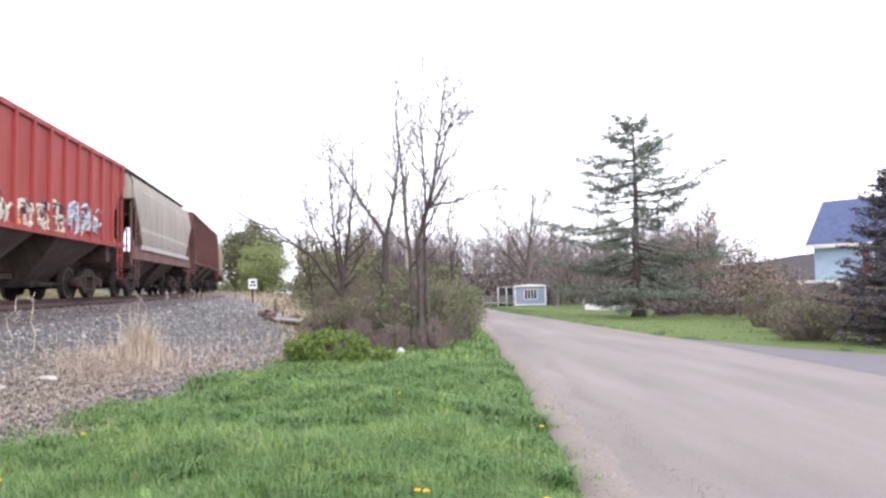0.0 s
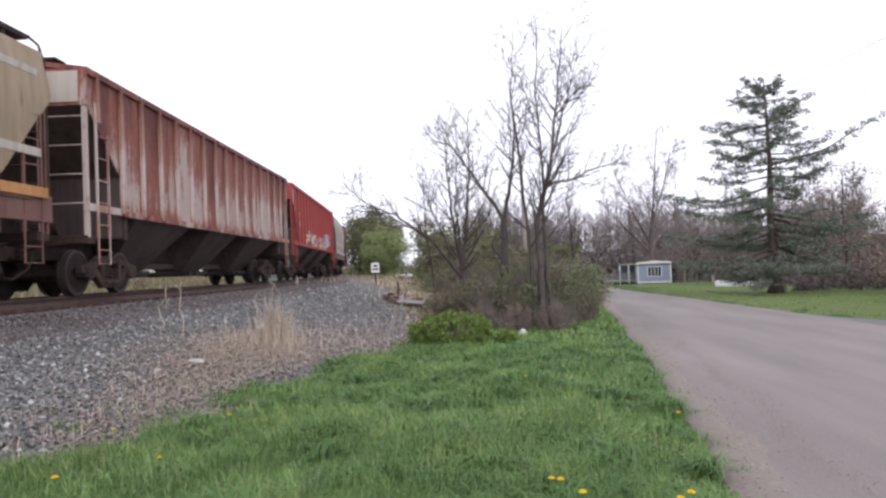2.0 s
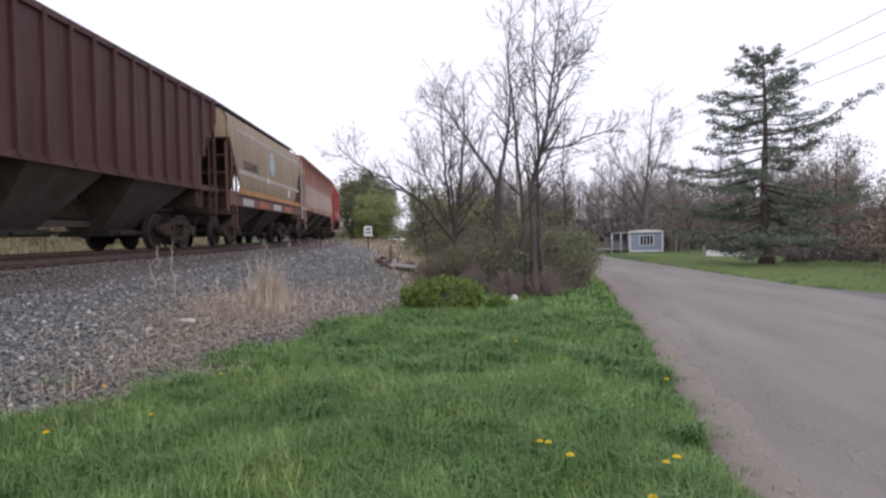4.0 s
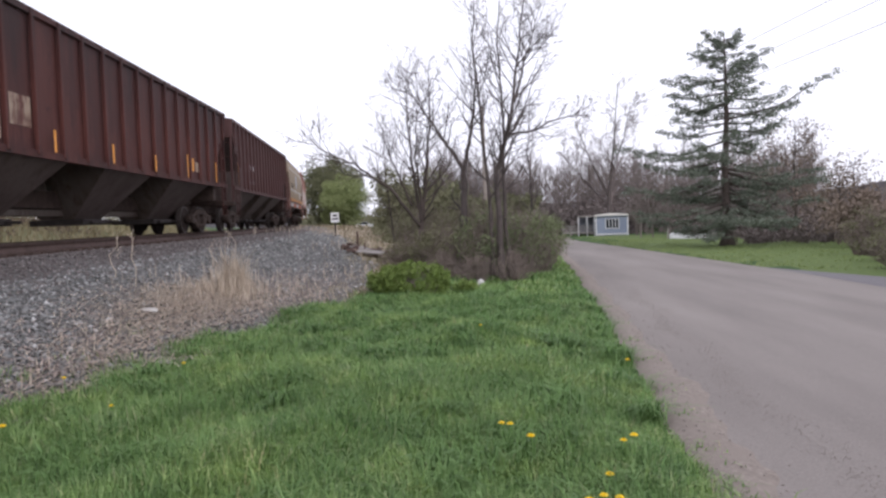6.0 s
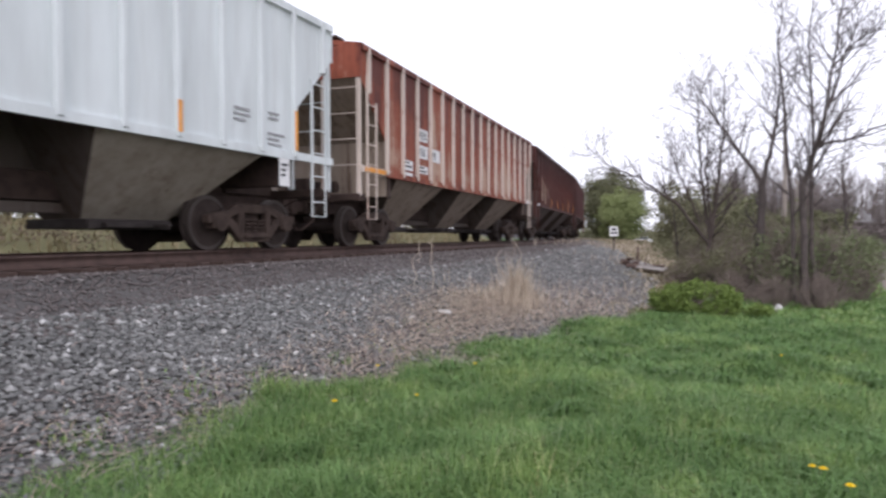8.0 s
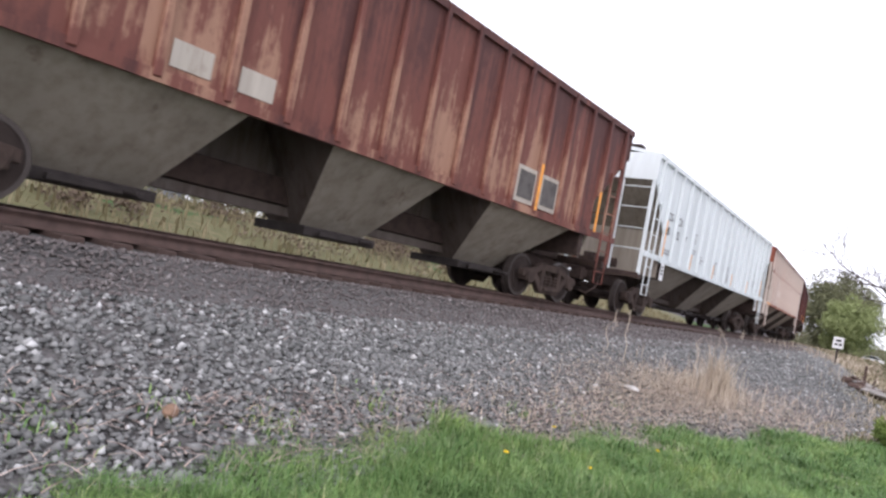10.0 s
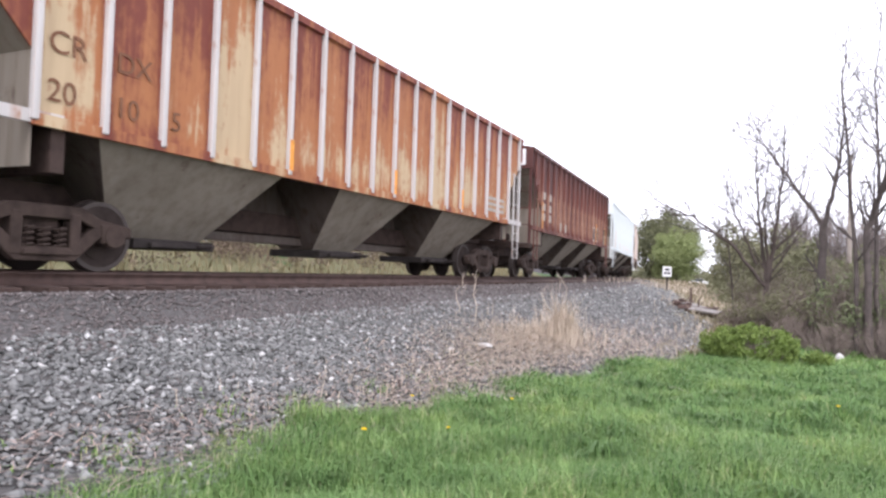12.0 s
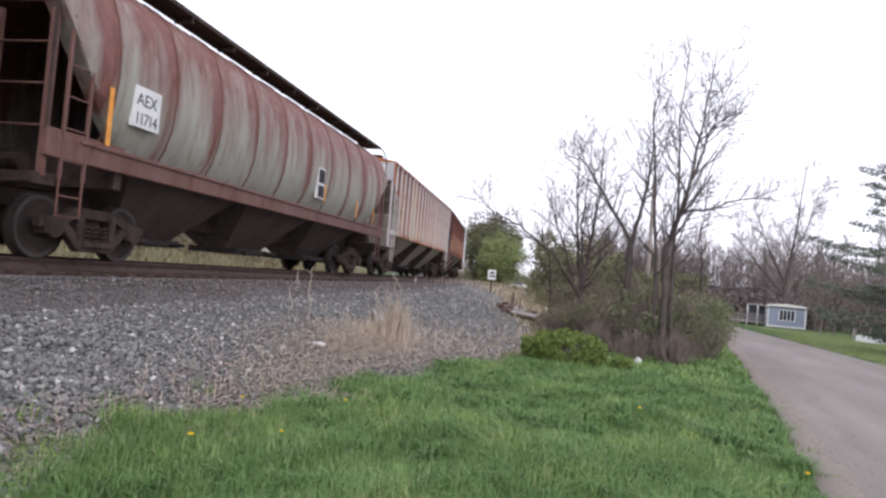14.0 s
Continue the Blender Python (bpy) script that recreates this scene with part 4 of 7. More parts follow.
def stones(px, py, size, lift=0.0):
    """Many rough eight-sided stones as one array."""
    n = len(px)
    o = np.array([(1, 0, 0), (-1, 0, 0), (0, 0.85, 0), (0, -0.85, 0), (0, 0, 0.6), (0, 0, -0.6)], float)
    V = o[None] * (1 + rng.uniform(-0.38, 0.38, (n, 6, 3))) + rng.uniform(-0.22, 0.22, (n, 6, 3))
    a = rng.uniform(0, 6.283, n)
    c, s = np.cos(a)[:, None], np.sin(a)[:, None]
    V = np.stack([V[..., 0] * c - V[..., 1] * s, V[..., 0] * s + V[..., 1] * c, V[..., 2] + 0.35 * V[..., 0] * rng.uniform(-1, 1, n)[:, None]], -1)
    V *= size[:, None, None]
    V += np.stack([px, py, ground_z(px, py) + 0.04 + lift + size * rng.uniform(-0.1, 0.45, n)], -1)[:, None]
    f = np.array([(0, 2, 4), (2, 1, 4), (1, 3, 4), (3, 0, 4), (2, 0, 5), (1, 2, 5), (3, 1, 5), (0, 3, 5)])
    return V.reshape(-1, 3), (np.arange(n)[:, None, None] * 6 + f[None]).reshape(-1, 3)


def bank_points(n, s0, s1, u0, spread):
    s = rng.uniform(s0, s1, n)
    y = np.interp(s, _ts, _ty)
    h = np.arctan2(1.0, B0 + 2 * C0 * y)
    w = cover(y) + 0.3 + 0.35 * np.sin(s * 0.9) - u0
    u = u0 + w * rng.uniform(0, 1, n) ** spread
    return track_x(y) + u * np.sin(h), y - u * np.cos(h)


V0, F0 = [], []
for n, s0, s1, lo, hi in ((26000, -4, 9, 0.021, 0.046), (15000, 9, 22, 0.025, 0.05), (9000, 22, 50, 0.035, 0.065), (5000, -25, -4, 0.03, 0.06)):
    px, py = bank_points(n, s0, s1, 2.6, 1.0)
    V, F = stones(px, py, rng.uniform(lo, hi, n) * rng.choice([0.75, 1.0, 1.35], n, p=[0.45, 0.43, 0.12]))
    F0.append(F + sum(len(v) for v in V0))
    V0.append(V)
V1, F1 = [], []
for n, s0, s1, lo, hi in ((9000, -4, 10, 0.018, 0.036), (6000, 10, 24, 0.022, 0.042), (4000, 24, 50, 0.03, 0.055), (2500, -25, -4, 0.02, 0.04)):
    s = rng.uniform(s0, s1, n)
    u = rng.uniform(1.42, 3.0, n)
    y = np.interp(s, _ts, _ty)
    h = np.arctan2(1.0, B0 + 2 * C0 * y)
    V, F = stones(track_x(y) + u * np.sin(h), y - u * np.cos(h), rng.uniform(lo, hi, n))
    F1.append(F + sum(len(v) for v in V1))
    V1.append(V)
dusty = part("dusty_stones", big_mesh("dusty_stones", np.concatenate(V1), np.concatenate(F1), DUSTY_STONE), ballast)
dusty["kind"] = "stuff"
loose = part("loose_stones", big_mesh("loose_stones", np.concatenate(V0), np.concatenate(F0), STONE), ballast)
loose["kind"] = "stuff"
stone_meshes = []
for k in range(6):
    V, F = stones(np.zeros(1), np.zeros(1), np.array([0.038 + 0.003 * k]))
    V = V - V.mean(0)
    stone_meshes.append(big_mesh("stone", V, F, [STONE, PALE_STONE, STONE, STONE, STONE, PALE_STONE][k]))
px, py = bank_points(290, 1.5, 8, 2.8, 0.8)
for i in range(290):
    k = int(rng.choice([0, 2, 3, 4, 1, 5], p=[0.23, 0.23, 0.23, 0.23, 0.04, 0.04]))
    part("stone", stone_meshes[k], ballast, "", pose(px[i], py[i], float(ground_z(px[i], py[i])) + 0.06, rng.uniform(-20, 20), rng.uniform(-20, 20), rng.uniform(0, 360)))


def single_stone(x, y, w, mat, label, flat=0.45, seed=1):
    r = np.random.default_rng(seed)
    bm = bmesh.new()
    bmesh.ops.create_icosphere(bm, subdivisions=2, radius=0.5)
    for v in bm.verts:
        v.co = Vector((v.co.x * w, v.co.y * w * 0.7, v.co.z * w * flat)) * (1 + 0.3 * noise.noise(v.co * 3 + Vector((seed, 0, 0))))
    me = bpy.data.meshes.new("stone")
    bm.to_mesh(me)
    bm.free()
    me.materials.append(mat)
    ob = new("stone", me)
    ob.matrix_basis = pose(x, y, float(ground_z(x, y)) + 0.04 + w * flat * 0.3, 0, 0, r.uniform(0, 180))
    return tagged(ob, label, "stone")


single_stone(-5.32, 9.72, 0.34, PALE_STONE, "flat pale stone lying in dry grass on the gravel bank", 0.25, 3)
single_stone(-4.76, 2.18, 0.17, BROWN_STONE, "brown angular stone lying among grey ballast", 0.6, 5)
single_stone(-0.69, 17.9, 0.22, PALE_STONE, "small white stone at the foot of the thicket", 0.9, 8)


def blades(px, py, pz, length, width, bend, mat, name, spread=0.5, rise=1.0):
    """Bent tapering blades: five points, three triangles each."""
    n = len(px)
    a = rng.uniform(0, 6.283, n)
    d = np.stack([np.cos(a), np.sin(a), np.zeros(n)], -1)
    side = np.stack([-np.sin(a), np.cos(a), np.zeros(n)], -1)
    lean = rng.uniform(0.05, spread, n)[:, None] * d
    root = np.stack([px, py, pz], -1)
    up = np.array([0, 0, rise])
    L, W = length[:, None], width[:, None]
    mid = root + L * 0.55 * (up + lean * 0.6)
    tip = root + L * (up * (1 - bend[:, None] * 0.5) + lean * (0.9 + bend[:, None]))
    V = np.stack([root - side * W, root + side * W, mid - side * W * 0.8, mid + side * W * 0.8, tip], 1).reshape(-1, 3)
    f = np.array([(0, 1, 3), (0, 3, 2), (2, 3, 4)])
    return big_mesh(name, V, (np.arange(n)[:, None, None] * 5 + f[None]).reshape(-1, 3), mat)


def lawn_points(n, x0, x1, y0, y1, ok):
    got = []
    while sum(len(g) for g in got) < n:
        x, y = rng.uniform(x0, x1, n * 2), rng.uniform(y0, y1, n * 2)
        got.append(np.stack([x, y], -1)[ok(x, y)])
    return np.concatenate(got)[:n].T


def edge_wave(y):
    return 0.3 * np.sin(y * 1.3) + 0.22 * np.sin(y * 3.1 + 1) + 0.12 * np.sin(y * 7.3)


def verge(x, y):
    inside = (x < road_left(y) - 0.02 + 0.12 * np.sin(y * 5.1) * np.sin(y * 1.9)) & (off_track(x, y) > foot(y) + 0.05 + edge_wave(y) + rng.exponential(0.16, x.shape) - 0.25)
    return inside


def tuftiness(x, y):
    return 0.5 + 0.5 * np.sin(x * 2.3 + 1.3 * np.sin(y * 1.1)) * np.sin(y * 1.9 + np.sin(x * 1.7))


V0 = []
for n, y0, y1, w, lo, hi in ((110000, 1.2, 7.5, 0.0034, 0.11, 0.25), (70000, 7.5, 15, 0.006, 0.11, 0.24), (34000, 15, 34, 0.013, 0.1, 0.22), (42000, -8, 1.2, 0.005, 0.1, 0.2)):
    px, py = lawn_points(n, -6.5, 3.5, y0, y1, verge)
    t = tuftiness(px, py)
    ln = rng.uniform(lo, hi, n) * (0.6 + 0.75 * t)
    ln *= np.clip(0.35 + (road_left(py) - px) / 0.7, 0.4, 1)
    me = blades(px, py, land_z(px, py) - 0.01, ln, w * rng.uniform(0.7, 1.3, n), rng.uniform(0.0, 1.2, n) ** 1.2, BLADE, "grass", 0.85)
    tagged(new("grass", me), "thick green spring grass on the verge", "grass", kind="stuff")

# coarser tufts standing out of the verge
cx, cy = lawn_points(430, -5.0, 2.4, 1.3, 15, verge)
px = np.repeat(cx, 85) + rng.normal(0, 1, 430 * 85) * np.repeat(rng.uniform(0.05, 0.13, 430), 85)
py = np.repeat(cy, 85) + rng.normal(0, 1, 430 * 85) * np.repeat(rng.uniform(0.05, 0.13, 430), 85)
ok = (px < road_left(py) - 0.06)
px, py, tl = px[ok], py[ok], np.repeat(rng.uniform(0.7, 1.15, 430), 85)[ok]
tagged(new("grass_tufts", blades(px, py, land_z(px, py) - 0.01, rng.uniform(0.16, 0.33, len(px)) * tl, (0.0024 + 0.00055 * py) * rng.uniform(0.7, 1.3, len(px)), rng.uniform(0.3, 1.4, len(px)), TUFT, "grass_tufts", 1.0)),
       "coarse dark green grass tufts standing in the verge", "grass", kind="stuff")

lawn_ok = lambda x, y: (x > road_right(y) + 0.1 + 3.3 * smooth01(23, 15, y)) & (x > np.interp(y, [8, 14, 17.5, 22.5, 24], [16, 11, 9.4, 8, 0]))
px, py = lawn_points(30000, 4, 26, 11, 62, lawn_ok)
tagged(new("grass", blades(px, py, land_z(px, py) + 0.03, rng.uniform(0.035, 0.085, len(px)), rng.uniform(0.01, 0.025, len(px)), rng.uniform(0, 0.8, len(px)), LAWN_BLADE, "grass")),
       "mown green lawn across the road", "grass", kind="stuff")


# weeds and dry stems where the gravel meets the verge
def scatter_near(cx, cy, rx, ry, n):
    return cx + rng.normal(0, rx, n), cy + rng.normal(0, ry, n)


px, py, tall = [], [], []
for cx, cy, rx, ry, n, hh in ((-5.15, 12.6, 0.12, 0.2, 300, 1.25), (-5.18, 12.5, 0.26, 0.4, 380, 0.75), (-5.3, 12.1, 0.45, 0.7, 340, 0.42), (-5.35, 11.0, 0.4, 0.7, 240, 0.22), (-5.1, 9.4, 0.45, 0.9, 150, 0.18), (-4.7, 7.6, 0.35, 0.8, 90, 0.26),
                              (-4.7, 5.6, 0.3, 0.9, 110, 0.3), (-4.4, 14.5, 0.5, 1.0, 160, 0.35), (-4.4, 20, 0.6, 2.5, 160, 0.35), (-6.6, 36, 1.0, 6, 500, 0.45), (-12.5, 62, 1.8, 12, 1500, 0.6)):
    a, b = scatter_near(cx, cy, rx, ry, n)
    px, py, tall = np.r_[px, a], np.r_[py, b], np.r_[tall, np.full(n, hh)]
near = np.hypot(px, py)
straw = new("dry_grass", blades(px, py, ground_z(px, py) + 0.03, rng.uniform(0.3, 1.0, len(px)) * tall, (0.0016 + 0.0003 * near) * rng.uniform(0.6, 1.2, len(px)), rng.uniform(0, 0.8, len(px)), STRAW, "dry_grass", 0.6))
tagged(straw, "dry straw-coloured grass tufts on the gravel bank", "dry grass", kind="stuff")


# grass on the earth slope
s_, k_ = rng.uniform(14, 130, 9000), rng.uniform(0, 1, 9000)
y_ = np.interp(s_, _ts, _ty)
h_ = np.arctan2(1.0, B0 + 2 * C0 * y_)
u_ = cover(y_) + 0.1 + (np.maximum(foot(y_) + 0.5, cover(y_) + 0.3) - cover(y_)) * k_
px, py = track_x(y_) + u_ * np.sin(h_), y_ - u_ * np.cos(h_)
for pick, mat, label in ((rng.random(9000) < 0.55, FIELD_BLADE, "thin olive grass on the earth slope by the line"), (rng.random(9000) < 0.4, STRAW, "bleached dead grass on the earth slope by the line")):
    n = int(pick.sum())
    tagged(new("bank_grass", blades(px[pick], py[pick], ground_z(px[pick], py[pick]) + 0.02, rng.uniform(0.12, 0.42, n), (0.003 + 0.0005 * py[pick]) * rng.uniform(0.6, 1.2, n), rng.uniform(0.2, 1.0, n), mat, "bank_grass", 0.8)), label, "grass", kind="stuff")


# flattened straw litter
def lay_litter(spots, mat, width, label):
    px, py = [], []
    for cx, cy, rx, ry, n in spots:
        a, b = scatter_near(cx, cy, rx, ry, n)
        px, py = np.r_[px, a], np.r_[py, b]
    ob = new("straw_litter", blades(px, py, ground_z(px, py) + 0.085, rng.uniform(0.08, 0.3, len(px)), width * rng.uniform(0.6, 1.3, len(px)), np.full(len(px), 0.4), mat, "straw_litter", 1.6, 0.16))
    tagged(ob, label, "dry grass", kind="stuff")


lay_litter(((-5.2, 11.7, 0.42, 0.8, 2600), (-5.15, 10.4, 0.5, 1.1, 3200), (-4.7, 8.2, 0.4, 1.1, 1100), (-4.5, 13.4, 0.5, 1.3, 800)), STRAW, 0.0058, "flattened dead grass lying over the ballast foot")
lay_litter(((-4.95, 10.5, 0.7, 2.0, 2600), (-4.6, 6.6, 0.4, 1.5, 1500), (-4.4, 13.6, 0.6, 1.6, 1700), (-4.4, 17.0, 0.8, 2.2, 1500), (-4.6, 3.6, 0.3, 1.0, 420), (-4.6, 1.8, 0.3, 0.9, 200)), LITTER, 0.0052, "brown rotted grass and leaf litter along the gravel edge")
# green weeds at the foot of the ballast
px, py = [], []
for cx, cy, n in ((-4.75, 6.3, 130), (-4.85, 5.2, 110), (-4.6, 7.2, 90), (-4.95, 4.2, 70), (-4.9, 8.6, 60), (-4.55, 3.0, 160), (-4.8, 2.2, 50), (-4.6, 1.3, 100)):
    a, b = scatter_near(cx, cy, 0.14, 0.16, n)
    px, py = np.r_[px, a], np.r_[py, b]
tagged(new("weeds", blades(px, py, ground_z(px, py) + 0.03, rng.uniform(0.03, 0.13, len(px)), rng.uniform(0.003, 0.009, len(px)), rng.uniform(0, 1, len(px)), BLADE, "weeds", 0.9)),
       "small green weeds growing out of the gravel", "weeds", kind="stuff")


py = rng.uniform(1.5, 22, 900)
px = road_left(py) + np.abs(rng.normal(0.0, 0.32, 900)) - 0.08
V, F = stones(px, py, rng.uniform(0.005, 0.014, 900))
V[:, 2] += np.repeat(base_z(py) + 0.03 - ground_z(px, py) - 0.04, 6)
crumbs = tagged(new("road_crumbs", big_mesh("road_crumbs", V, F, STREAK)), "crumbs of broken asphalt and grit along the road edge", "gravel", kind="stuff")
# a thin line of washed-out grit on the asphalt
py = rng.uniform(1.2, 16, 2600)
px = road_left(py) + 0.7 + 0.012 * py + 0.12 * np.sin(py * 1.7) + rng.normal(0, 0.09, 2600)
V, F = stones(px, py, rng.uniform(0.003, 0.008, 2600))
V[:, 2] += np.repeat(base_z(py) + 0.026 - ground_z(px, py) - 0.04, 6)
tagged(new("road_grit", big_mesh("road_grit", V, F, STREAK)), "pale fine grit washed along the asphalt", "gravel", kind="stuff")
py = np.concatenate([rng.normal(cy, 0.12, 60) for cy in (3.1, 3.9, 4.6, 5.6, 6.4, 7.7, 9.0, 10.6, 12.5, 15.0)])
px = road_left(py) + rng.normal(0.05, 0.09, len(py))
tagged(new("weeds", blades(px, py, base_z(py) + 0.0, rng.uniform(0.03, 0.09, len(px)), rng.uniform(0.003, 0.008, len(px)), rng.uniform(0, 1, len(px)), BLADE, "weeds", 1.0)),
       "low weeds creeping over the broken road edge", "weeds", kind="stuff")


def stalk(x, y, h, seed):
    r = random.Random(seed)
    a = Acc()
    z = float(ground_z(x, y))
    pts = [(x + 0.03 * k * r.uniform(-1, 1), y, z + h * k / 5) for k in range(6)]
    a.tube(pts, [0.009 - 0.001 * k for k in range(6)], 4)
    for k in range(7):
        p = Vector(pts[-1]) - Vector((0, 0, 0.06 * k))
        a.tube([p, p + Vector((r.uniform(-0.09, 0.09), r.uniform(-0.05, 0.05), 0.08))], [0.005, 0.003], 3)
    tagged(new("dry_stalk", a.mesh("dry_stalk", STRAW)), "tall dead weed stalk standing in the ballast", "weed", "dead weed stalks")


stalk(-6.2, 10.97, 0.95, 1)
stalk(-6.75, 11.3, 0.75, 2)
stalk(-5.2, 12.8, 1.25, 3)
stalk(-6.6, 15.0, 0.6, 4)


def dandelion(x, y, h, size):
    a = Acc()
    z = float(land_z(np.array(x), np.array(y)))
    a.tube([(x, y, z), (x + 0.01, y, z + h * 0.6), (x, y, z + h)], [0.003] * 3, 5)
    flower = tagged(new("dandelion", a.mesh("stem", STEM)), "yellow dandelion flower in the grass", "flower", "dandelions in the verge")
    b = Acc()
    for ring, (rr, lift) in enumerate(((1.0, 0.0), (0.7, 0.25), (0.4, 0.4))):
        for k in range(14):
            t = 2 * math.pi * (k + 0.5 * ring) / 14
            c, s = math.cos(t) * size * rr, math.sin(t) * size * rr
            w = size * 0.2
            b.add([(x, y, z + h), (x + c - s * 0.2, y + s + c * 0.2, z + h + size * lift), (x + c + s * 0.2, y + s - c * 0.2, z + h + size * lift), (x + c * 0.6, y + s * 0.6, z + h - size * 0.2)], [(0, 1, 2), (0, 3, 1), (0, 2, 3), (1, 3, 2)])
    part("flower_head", b.mesh("flower_head", YELLOW), flower)


for x, y in ((-0.02, 4.73), (0.04, 4.69), (0.17, 4.41), (0.74, 4.33), (0.81, 4.37), (0.58, 3.82), (0.5, 3.46), (0.42, 3.39), (0.57, 3.41), (0.62, 3.23), (0.55, 3.17), (0.72, 3.18), (0.9, 3.14), (0.38, 2.99), (0.8, 2.87), (0.86, 2.85), (0.89, 2.82), (1.05, 3.07), (1.09, 3.03), (1.21, 6.98), (-0.34, 9.15), (-4.24, 6.21), (-3.44, 7.03), (-3.64, 4.64), (-3.22, 5.32)):
    dandelion(x, y, 0.17 + 0.04 * random.random(), 0.022 + 0.006 * random.random())


# ---- woody plants ----
def wobble(r, s):
    return Vector((r.uniform(-s, s), r.uniform(-s, s), r.uniform(-s, s)))


def grow(big, fine, p, d, length, rad, level, r, kids=5, spread=0.75, least=0.0035):
    """A branch that bends upwards on its way and bears smaller ones."""
    steps = 5 if level < 2 else 3
    pts, dirs = [p.copy()], []
    d = d.normalized()
    for k in range(steps):
        d = (d + wobble(r, 0.13) + Vector((0, 0, 0.1 if level < 3 else 0.04))).normalized()
        pts.append(pts[-1] + d * length / steps)
        dirs.append(d.copy())
    radii = [max(least, rad * (1 - 0.7 * k / steps)) for k in range(steps + 1)]
    fine.tube(pts, radii, 5 if level < 2 else 3, cap=False)
    if level >= 3 or length < 0.24:
        return
    for k in range(kids):
        f = 0.18 + 0.8 * (k + r.random()) / kids
        i = min(int(f * steps), steps - 1)
        q = pts[i].lerp(pts[i + 1], f * steps - i)
        side = dirs[i].cross(wobble(r, 1)).normalized()
        nd = dirs[i] * (1 - 0.4 * spread) + side * spread
        grow(big, fine, q, nd, length * r.uniform(0.3, 0.62) * (1.2 - 0.5 * f), max(least, rad * (1 - 0.65 * f) * 0.58), level + 1, r, max(3, kids - 1), spread, least)


def limb(big, fine, pts, r0, r1, r, kids, length, smooth=5, least=0.0035):
    """A main limb through a few bends, with branches along it."""
    pts = [Vector(p) for p in pts]
    path = []
    for i in range(len(pts) - 1):
        for k in range(smooth):
            path.append(pts[i].lerp(pts[i + 1], k / smooth) + wobble(r, 0.03))
    path.append(pts[-1])
    n = len(path)
    big.tube(path, [r0 + (r1 - r0) * (k / (n - 1)) ** 0.8 for k in range(n)], 7, cap=False)
    for k in range(kids):
        f = 0.25 + 0.75 * (k + r.random()) / kids
        i = min(int(f * (n - 1)), n - 2)
        d = (path[i + 1] - path[i]).normalized()
        side = d.cross(wobble(r, 1)).normalized()
        grow(big, fine, path[i], d * 0.75 + side * 0.75, length * r.uniform(0.4, 1.35) * (1.2 - 0.5 * f), (r0 + (r1 - r0) * f) * 0.36 + 0.006, 1, r, 5, 0.72, least)


def tree_from(name, label, x, y, limbs, seed, bark, twig, cat="tree", group="", least=0.0045):
    r = random.Random(seed)
    z = float(land_z(np.array(x), np.array(y))) - 0.05
    tree = tagged(new(name), label, cat, group)
    tree.matrix_basis = pose(x, y, z)
    big, fine = Acc(), Acc()
    for pts, r0, r1, kids, length in limbs:
        limb(big, fine, pts, r0, r1, r, kids, length, 5, least)
    part("trunk", big.mesh("trunk", bark, smooth=True), tree)
    c = part("crown", fine.mesh("crown", twig), tree)
    return tree


tree_from("bare_tree", "tall leafless grey tree with a forked trunk", -0.15, 20.0, [
    ([(0, 0, 0), (-0.06, 0, 3.2), (0.3, 0, 4.35), (0.62, 0.2, 6.4), (0.92, 0.3, 8.9)], 0.11, 0.01, 26, 1.9),
    ([(-0.25, 0.1, 0), (-0.3, 0, 2.4), (-0.5, -0.3, 5.0), (-0.62, -0.5, 6.6), (-0.5, -0.6, 8.6)], 0.075, 0.008, 20, 1.5),
    ([(0.26, 0, 4.2), (1.0, 0.4, 4.4), (1.9, 0.5, 4.75), (2.7, 0.6, 4.8)], 0.045, 0.006, 12, 0.9),
    ([(0.22, 0.3, 0), (0.12, 0.3, 2.6), (0.16, 0.5, 5.2), (0.05, 0.8, 7.0), (0.2, 0.9, 9.3)], 0.07, 0.008, 20, 1.5),
    ([(0.5, 0.2, 5.2), (0.9, 0.4, 6.6), (1.4, 0.5, 8.2)], 0.045, 0.006, 14, 1.1),
    ([(0.6, 0.2, 6.2), (1.1, 0.3, 6.8), (1.7, 0.3, 7.2)], 0.032, 0.006, 10, 0.8)], 11, BARK, BARK)
tree_from("bare_tree", "leafless grey tree splitting in a wide fork", -1.35, 21.3, [
    ([(0, 0, 0), (0.08, 0, 2.0), (0.1, 0, 3.4)], 0.13, 0.1, 3, 1.0),
    ([(0.1, 0, 3.4), (-0.5, 0.2, 4.3), (-1.4, 0.3, 5.7), (-1.9, 0.4, 6.2)], 0.07, 0.009, 16, 1.4),
    ([(0.1, 0, 3.4), (0.4, -0.2, 4.6), (0.55, -0.3, 5.8), (0.5, -0.4, 7.3)], 0.075, 0.009, 16, 1.3)], 23, BARK, BARK)
